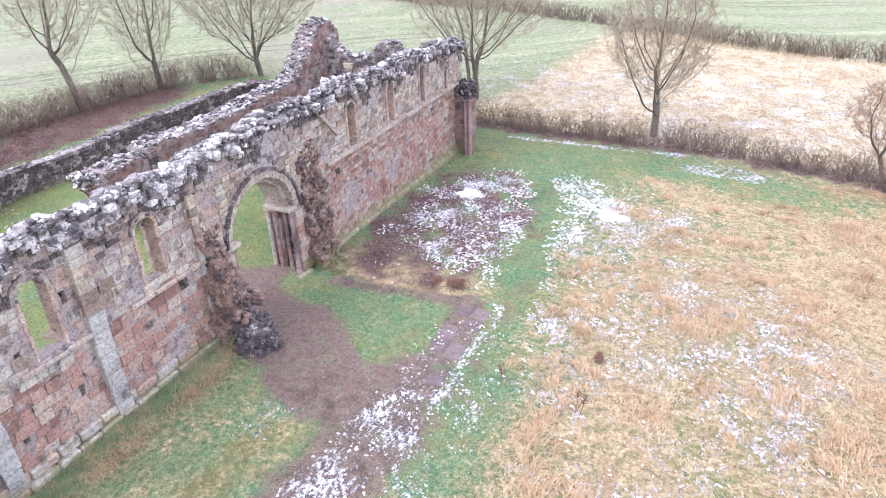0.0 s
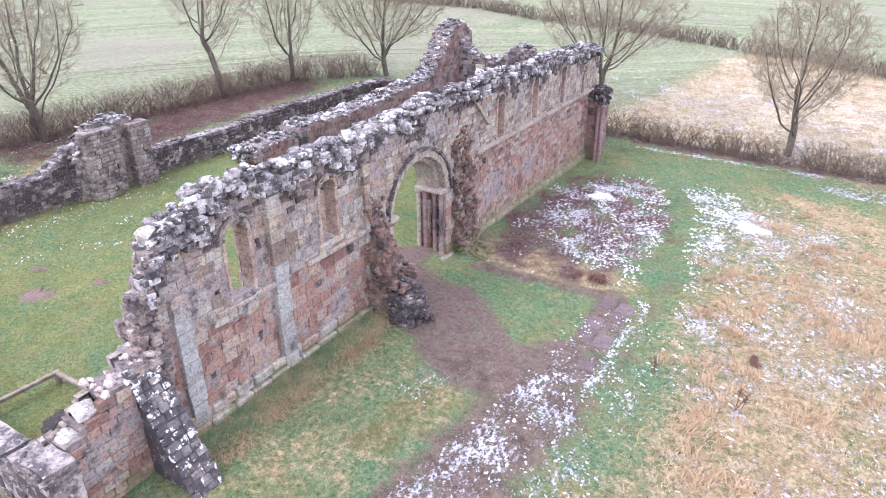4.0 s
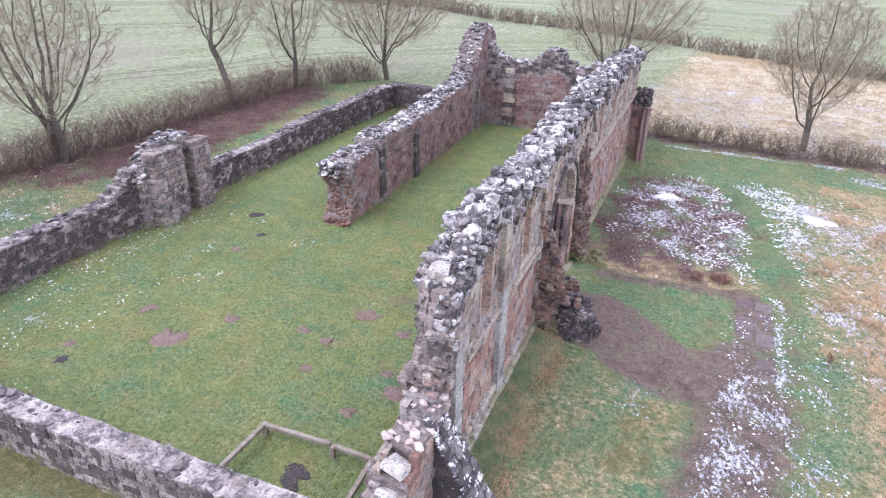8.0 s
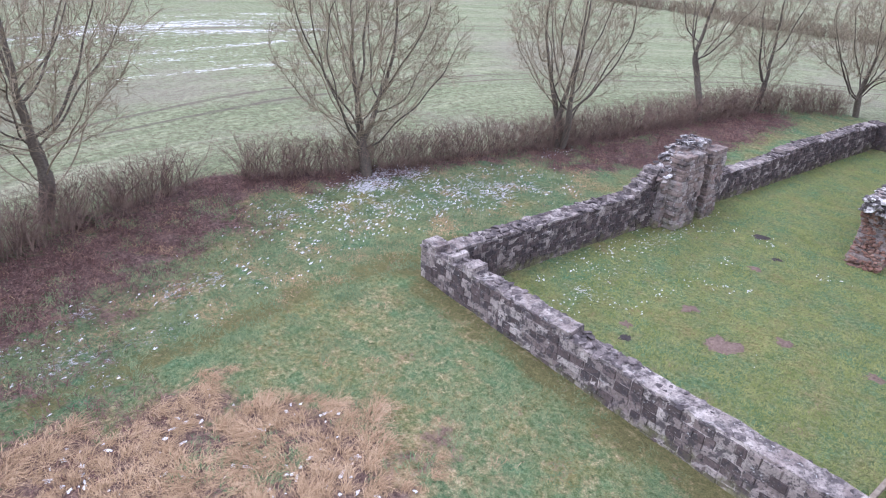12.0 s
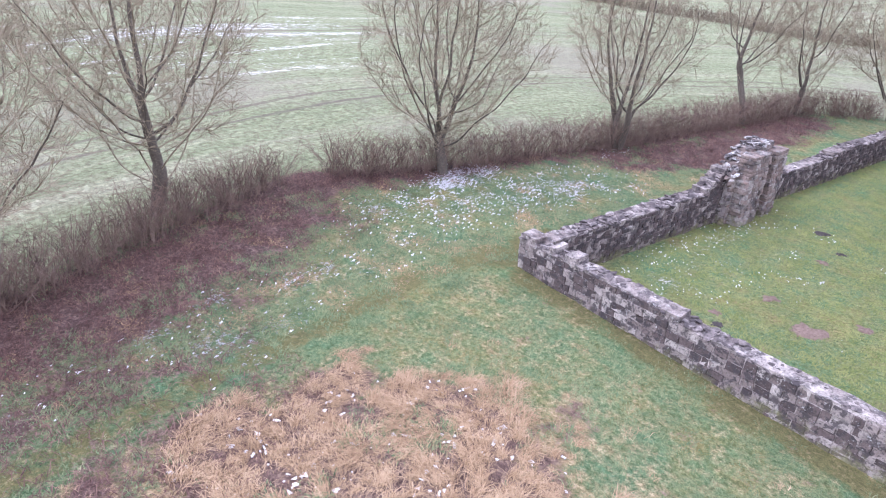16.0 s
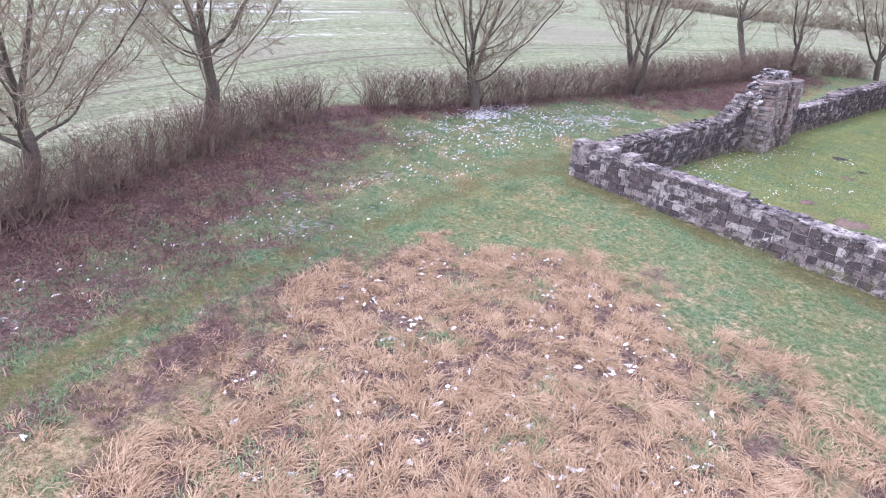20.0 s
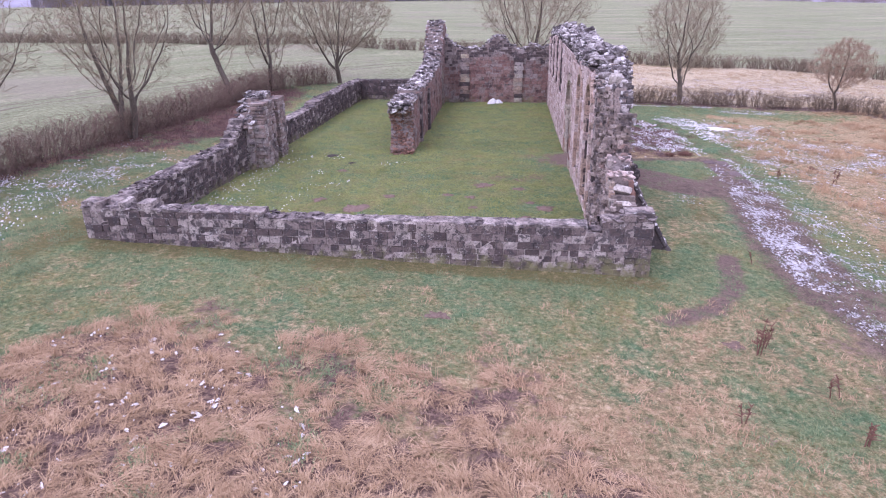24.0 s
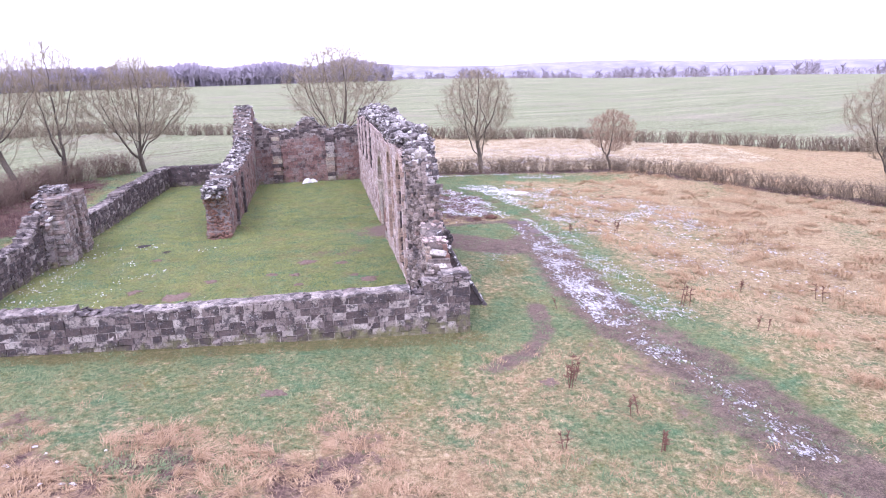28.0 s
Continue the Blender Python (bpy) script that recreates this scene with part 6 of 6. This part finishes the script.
tufts("green_grass", "long dark grass against the foot of the church wall", M_GRASS, [p for p in scatter(1300, (-0.2, 0.75, 3.3, 10.0), lambda z: 1 - z["mud"], 97, 1.0, (0.6, 1.4)) if p[0] < 0.45 + 0.3 * ripple(p[0], p[1], 1.2)], 12, 0.1, 0.16, 98, 0.006, 0.12)
tufts("dry_grass", "brown dead plants along the foot of the church wall", M_RUST, drifted(scatter(420, (-0.2, 0.9, 3.3, 10.3), lambda z: 1 - z["mud"], 99, 1.0, (0.6, 1.3)), 1.2, 0.0, 3.0), 14, 0.12, 0.2, 100, 0.006, 0.16)
tufts("bramble_litter", "dark dead stems poking through melting snow", M_LITTER, scatter(800, (0, 6.5, 15.5, 26), lambda z: np.clip(z["bramble"], 0, 1), 60), 7, 0.16, 0.3, 60, 0.007, 0.2, 2.0)

# far woods and hills on the skyline
def far_wood(name, label, a0, a1, d0, d1, count, h, seed, gap=0.0, mat=None, twigs=9):
    """Many small far-off bare trees between two bearings (degrees from the long axis of the church, to the right)."""
    r = random.Random(seed)
    verts, faces = [], []
    for _ in range(count):
        ad, d = r.uniform(a0, a1), r.uniform(d0, d1)
        if noise.noise(Vector((ad * 0.8, 3, seed))) < gap - 0.5:
            continue
        a = radians(ad)
        x, y = d * math.sin(a), d * math.cos(a)
        z, hh = land_at(x, y), h * r.uniform(0.72, 1.05) * (1 + 0.35 * noise.noise(Vector((ad * 0.3, 0, 0))))
        tube(verts, faces, [Vector((x, y, z - 1)), Vector((x, y, z + hh * 0.75))], [0.16, 0.05], 3)
        for _ in range(twigs):
            b, e = r.uniform(0, 6.28), r.uniform(0.3, 1.0)
            p = Vector((x, y, z + hh * r.uniform(0.25, 0.75)))
            k = hh * 0.27 * (1 - 0.5 * (p.z - z) / hh)
            tube(verts, faces, [p, p + Vector((math.cos(b) * k, math.sin(b) * k, hh * 0.25 * e))], [0.3, 0.1], 3)
    return tagged(mesh_ob(name, verts, faces, mat or M_HAZY_WOOD), label, "woodland", kind="stuff")


# distance haze is put into these pale violet wood colours
M_HAZY_WOOD = bark_material("far_wood", (0.33, 0.295, 0.36), (0.44, 0.40, 0.47), 0.05)
M_HAZY_TREE = bark_material("hazy_far_tree", (0.24, 0.21, 0.245), (0.35, 0.315, 0.36), 0.05)
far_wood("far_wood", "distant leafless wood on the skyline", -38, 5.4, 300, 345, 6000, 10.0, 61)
far_wood("far_trees", "scattered distant hedgerow trees", 6, 62, 480, 800, 330, 16, 63, 0.45, M_HAZY_TREE, 26)
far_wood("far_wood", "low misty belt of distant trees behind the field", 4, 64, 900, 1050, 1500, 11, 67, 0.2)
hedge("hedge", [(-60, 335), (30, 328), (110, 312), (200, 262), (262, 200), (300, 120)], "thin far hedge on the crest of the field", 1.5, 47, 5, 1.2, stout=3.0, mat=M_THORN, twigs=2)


def far_hills():
    """A ring of hills; their height follows the bearing."""
    verts, faces = [], []
    n = 360
    for i in range(n + 1):
        deg = -180 + i
        a = radians(deg)
        rise = np.interp(deg, [-180, -60, -30, 5, 9, 14, 18, 25, 31, 41, 70, 180], [-0.3, -0.1, 0.1, 0.1, -0.15, -0.28, -0.14, -0.14, -0.42, -0.52, -0.5, -0.3])
        rise += 0.05 * noise.noise(Vector((deg * 0.15, 0, 1))) + 0.03 * noise.noise(Vector((deg * 0.9, 0, 1)))
        for d, z in ((1500, -75), (1900, 7.7 + 1900 * math.tan(radians(rise)) - 4), (2000, 7.7 + 2000 * math.tan(radians(rise))), (2600, -60)):
            verts.append((d * math.sin(a), d * math.cos(a), z))
    for i in range(n):
        for j in range(3):
            q = i * 4 + j
            faces.append((q, q + 4, q + 5, q + 1))
    # the hills' own colour is paled towards violet to stand in for haze
    m, nn, l, b = material("hazy_far_hill", 1.0)
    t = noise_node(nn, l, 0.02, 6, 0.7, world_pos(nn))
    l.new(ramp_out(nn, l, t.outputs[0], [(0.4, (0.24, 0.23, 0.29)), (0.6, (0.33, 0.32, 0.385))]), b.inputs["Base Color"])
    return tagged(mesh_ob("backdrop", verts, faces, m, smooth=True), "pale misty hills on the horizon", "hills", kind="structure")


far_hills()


# ---- small things ----
rail = thing_at("low_rail", -3.1, 2.4, 0, "low grey weathered timber rails on short posts around a bare patch", "railing")
corners = [(-4.55, 1.25), (-4.5, 3.1), (-2.75, 3.12), (-1.75, 3.1), (-1.7, 1.9)]
for x, y in corners:
    part("post", box_bm(x - 0.06, x + 0.06, y - 0.06, y + 0.06, -0.1, 0.34 + rng.uniform(-0.03, 0.03), 0.012), M_WOOD, rail)
for (ax, ay), (bx, by) in zip(corners, corners[1:]):
    bm = box_bm(-0.5, 0.5, -0.055, 0.055, -0.05, 0.05, 0.015)
    d = Vector((bx - ax, by - ay, rng.uniform(-0.05, 0.05)))
    bmesh.ops.transform(bm, matrix=Matrix.Translation(((ax + bx) / 2, (ay + by) / 2, 0.33)) @ d.to_track_quat('X', 'Z').to_matrix().to_4x4() @ Matrix.Diagonal((d.length - 0.1, 1, 1, 1)), verts=bm.verts)
    part("rail", bm, M_WOOD, rail)

M_SOIL, _n, _l, _b = material("turned_soil", 1.0)
_t = noise_node(_n, _l, 14, 6, 0.75, world_pos(_n))
_l.new(ramp_out(_n, _l, _t.outputs[0], [(0.3, (0.11, 0.075, 0.06)), (0.7, (0.29, 0.21, 0.175))]), _b.inputs["Base Color"])
bump_to(_n, _l, _b, _t.outputs[0], 0.9, 0.05)
M_ASH, _n, _l, _b = material("dark_soil", 1.0)
_t = noise_node(_n, _l, 11, 6, 0.75, world_pos(_n))
_l.new(ramp_out(_n, _l, _t.outputs[0], [(0.3, (0.035, 0.03, 0.03)), (0.7, (0.10, 0.085, 0.085))]), _b.inputs["Base Color"])
bump_to(_n, _l, _b, _t.outputs[0], 0.9, 0.05)


def mound(name, x, y, r, h, mat, label, category, group, seed):
    """A low lumpy heap on the ground with a ragged rim."""
    rr = random.Random(seed)
    verts, faces = [(x, y, land_at(x, y) + h)], []
    n, rings = 22, 5
    for j in range(1, rings + 1):
        t = j / rings
        for i in range(n):
            a = 2 * math.pi * i / n
            q = r * t * (1 + 0.75 * noise.noise(Vector((math.cos(a) * 1.9, math.sin(a) * 1.9, seed * 1.3))) * t * 1.6)
            px, py = x + q * 1.15 * math.cos(a), y + q * math.sin(a)
            bump = rr.uniform(-0.25, 0.25) * h * (1 - t)
            verts.append((px, py, land_at(px, py) + h * (1 - t * t) + bump + (-0.06 if j == rings else 0.0)))
    for i in range(n):
        faces.append((0, 1 + i, 1 + (i + 1) % n))
        for j in range(rings - 1):
            q, s = 1 + j * n + i, 1 + j * n + (i + 1) % n
            faces.append((q, q + n, s + n, s))
    return tagged(mesh_ob(name, verts, faces, mat, smooth=True), label, category, group)


for i, (x, y, r, red) in enumerate(MOLES):
    mound("molehill", x, y, r * 0.8, 0.04 + 0.04 * r, M_SOIL if red else M_ASH, "low reddish molehill of crumbled soil in the grass" if red else "dark damp molehill in the grass", "molehill", "molehills", 70 + i)
mound("ash_patch", -3.2, 2.3, 0.42, 0.04, M_ASH, "patch of black ash inside the low rails", "ash", "", 95)
for i, (x, y, r) in enumerate(((-5.1, 28.35, 0.33), (-4.75, 28.5, 0.22))):
    mound("snow_lump", x, y, r, 0.3 - 0.08 * i, M_SNOW, "small heap of leftover snow on the nave grass", "snow", "snow heaps", 97 + i)
mound("snow_lump", 2.3, 23.2, 0.5, 0.14, M_SNOW, "lump of melting snow on the brambles", "snow", "snow heaps", 99)
mound("snow_lump", 8.4, 23.4, 0.5, 0.05, M_SNOW, "broad thin remnant of a snow drift", "snow", "snow heaps", 98)


def snow_flecks(label, spots, seed, size=1.0, along=None, long=(1.0, 2.4)):
    """Thin ragged scraps of snow on the ground at (x, y, size) spots; along: the way the longer ones lie."""
    r = np.random.RandomState(seed)
    n, m = 11, len(spots)
    sp = np.array(spots)
    x, y, s = sp[:, 0], sp[:, 1], sp[:, 2] * size
    turn = r.uniform(0, 6.28, m) if along is None else r.normal(along, 0.3, m)
    lon = r.uniform(*long, m)
    v = np.empty((m, n + 1, 3))
    v[:, 0, 0], v[:, 0, 1] = x, y
    v[:, 0, 2] = land(x, y) + 0.04 + 0.25 * s
    for k in range(n):
        a, q = 2 * math.pi * k / n, s * r.uniform(0.3, 1.3, m)
        u, w = q * math.cos(a) * lon, q * math.sin(a)
        px, py = x + u * np.cos(turn) - w * np.sin(turn), y + u * np.sin(turn) + w * np.cos(turn)
        v[:, k + 1, 0], v[:, k + 1, 1], v[:, k + 1, 2] = px, py, land(px, py) + 0.015
    i = np.arange(m)[:, None] * (n + 1)
    loops = np.concatenate([i + [0, 1 + k, 1 + (k + 1) % n] for k in range(n)], 1).ravel()
    me = bpy.data.meshes.new("snow_remnants")
    me.vertices.add(m * (n + 1))
    me.vertices.foreach_set("co", v.ravel())
    me.loops.add(len(loops))
    me.loops.foreach_set("vertex_index", loops)
    me.polygons.add(m * n)
    me.polygons.foreach_set("loop_start", np.arange(m * n) * 3)
    me.polygons.foreach_set("use_smooth", np.ones(m * n, bool))
    me.update(calc_edges=True)
    me.materials.append(M_SNOW)
    return tagged(new("snow_remnants", me), label, "snow", kind="stuff")


snow_flecks("scattered bits of snow caught among the tussocks", drifted([p for p in scatter(2600, (-17.5, -3, -18, -4.5), lambda z: np.clip(z["tussock"] - 0.2, 0, 1), 81, 1.0, (0.012, 0.06)) if blob(p[0], p[1], -12.2, -10.4, 4.8, 6.2, 0.5) > 0.3], 0.9, -0.1, 3.0), 81)
snow_flecks("small flecks of snow over the grass beside the hedge", drifted([p for p in scatter(26000, (-25, -14.5, -16, 14), lambda z: np.clip((z["snow"] - 0.12) * 1.7, 0, 0.8), 82, 1.0, (0.006, 0.034)) if ripple(9 * p[0], 7 * p[1]) < 1.7 * blob(p[0], p[1], -22.3, 3.8, 3.0, 3.6, 0.5) - 0.42 + 0.35 * smooth(-6.0, 0.0, p[1])], 1.1, -0.2, 5.0), 82, along=-1.1, long=(1.2, 3.4))
snow_flecks("white scraps of snow on the gravel path", drifted(scatter(11000, (4, 8.2, -12, 16), lambda z: np.clip((z["snow"] - 0.3) * 1.9, 0, 0.7), 83, 1.0, (0.006, 0.034)), 1.6, -0.05, 7.0), 83, long=(1.0, 2.0))
snow_flecks("streaks of snow lying in the pasture grass", drifted(scatter(8000, (7, 20, 2, 29), lambda z: np.clip((z["snow"] - 0.27) * 2.3, 0, 0.8), 84, 1.0, (0.007, 0.036)), 0.8, 0.0, 9.0), 84, along=-0.45, long=(1.2, 3.2))
snow_flecks("snow caught among dead stems beside the wall", drifted(scatter(15000, (0, 7.5, 15, 28), lambda z: np.clip((z["snow"] - 0.2) * 1.7, 0, 0.8), 85, 1.0, (0.008, 0.045)), 1.3, -0.1, 4.0), 85, long=(1.0, 2.5))
snow_flecks("flecks of snow on the yard grass", [p for p in scatter(1300, (-15.2, -7, 2, 14), lambda z: 1 - z["mud"], 86, 1.0, (0.006, 0.028)) if noise.noise(Vector((p[0] * 0.8, p[1] * 0.8, 1))) > 0.1 + 0.07 * (p[0] + 14)], 86)


def weed(x, y, h, stems, seed, label):
    """A dead dock: upright brown stalks with seed heads."""
    r = random.Random(seed)
    t = thing_at("dead_weed", x, y, land_at(x, y), label, "weed", "dead weeds")
    for k in range(stems):
        verts, faces = [], []
        p = Vector((x + r.gauss(0, 0.12), y + r.gauss(0, 0.12), land_at(x, y) - 0.03))
        d = Vector((r.gauss(0, 0.15), r.gauss(0, 0.15), 1)).normalized()
        hh = h * r.uniform(0.6, 1.0)
        tube(verts, faces, [p, p + d * hh * 0.5, p + d * hh], [0.014, 0.012, 0.006], 4)
        for i in range(14):
            q = p + d * hh * r.uniform(0.45, 1.0)
            e = q + Vector((r.gauss(0, 0.06), r.gauss(0, 0.06), r.uniform(0.0, 0.08)))
            tube(verts, faces, [q, e], [0.016, 0.008], 3)
        mesh_ob("stalk", verts, faces, M_WEED, t, kind="stuff")
    return t


for i, (x, y, h, n) in enumerate(((2.0, -3.3, 0.9, 4), (2.3, -2.9, 0.7, 3), (3.2, -4.9, 0.6, 2), (8.1, 1.8, 0.9, 3), (7.8, 12.2, 0.6, 2), (9.9, 11.9, 0.8, 3), (11.0, 3.2, 0.6, 2), (13.4, 1.6, 0.8, 2), (3.0, -6.4, 0.6, 3),
                                  (0.9, -6.0, 0.5, 2), (9.4, -0.5, 0.6, 2), (3.4, 1.8, 0.5, 1))):
    weed(x, y, h, n, 110 + i, "tall dead brown dock stalks in the grass")
for x, y, s in ((4.8, 16.1, 0.9), (4.0, 16.0, 0.6), (10.0, 14.2, 0.4)):
    tufts("dead_tuft", "dark domed tuft of dead grass and dock", M_WEED, [(x + rng.gauss(0, 0.12), y + rng.gauss(0, 0.12), s) for _ in range(6)], 60, 0.22, 0.25, int(x * 10), 0.006, 0.08, 3.0)

# paving slabs and kerb of the walk beside the lawn
M_SLAB = stone_material("paving_slab", [(0.0, (0.11, 0.08, 0.078)), (1.0, (0.19, 0.15, 0.145))], lichen=0.05, white=0.0, dark=0.2)
paving = thing_at("paving", 5.9, 13, -0.5, "worn muddy stone slabs edging the walk", "paving", kind="structure")
y = 11.2
while y < 15.3:
    L = rng.uniform(0.45, 0.8)
    for x0, x1 in ((5.3, 5.85), (5.87, 6.42)):
        xa = x0 + rng.uniform(-0.03, 0.03)
        zc = land_at((x0 + x1) / 2, y + L / 2)
        part("slab", box_bm(xa, x1, y + 0.012, y + L - 0.012, zc - 0.1, zc + rng.uniform(-0.02, 0.025), 0.03), M_SLAB, paving)
    y += L
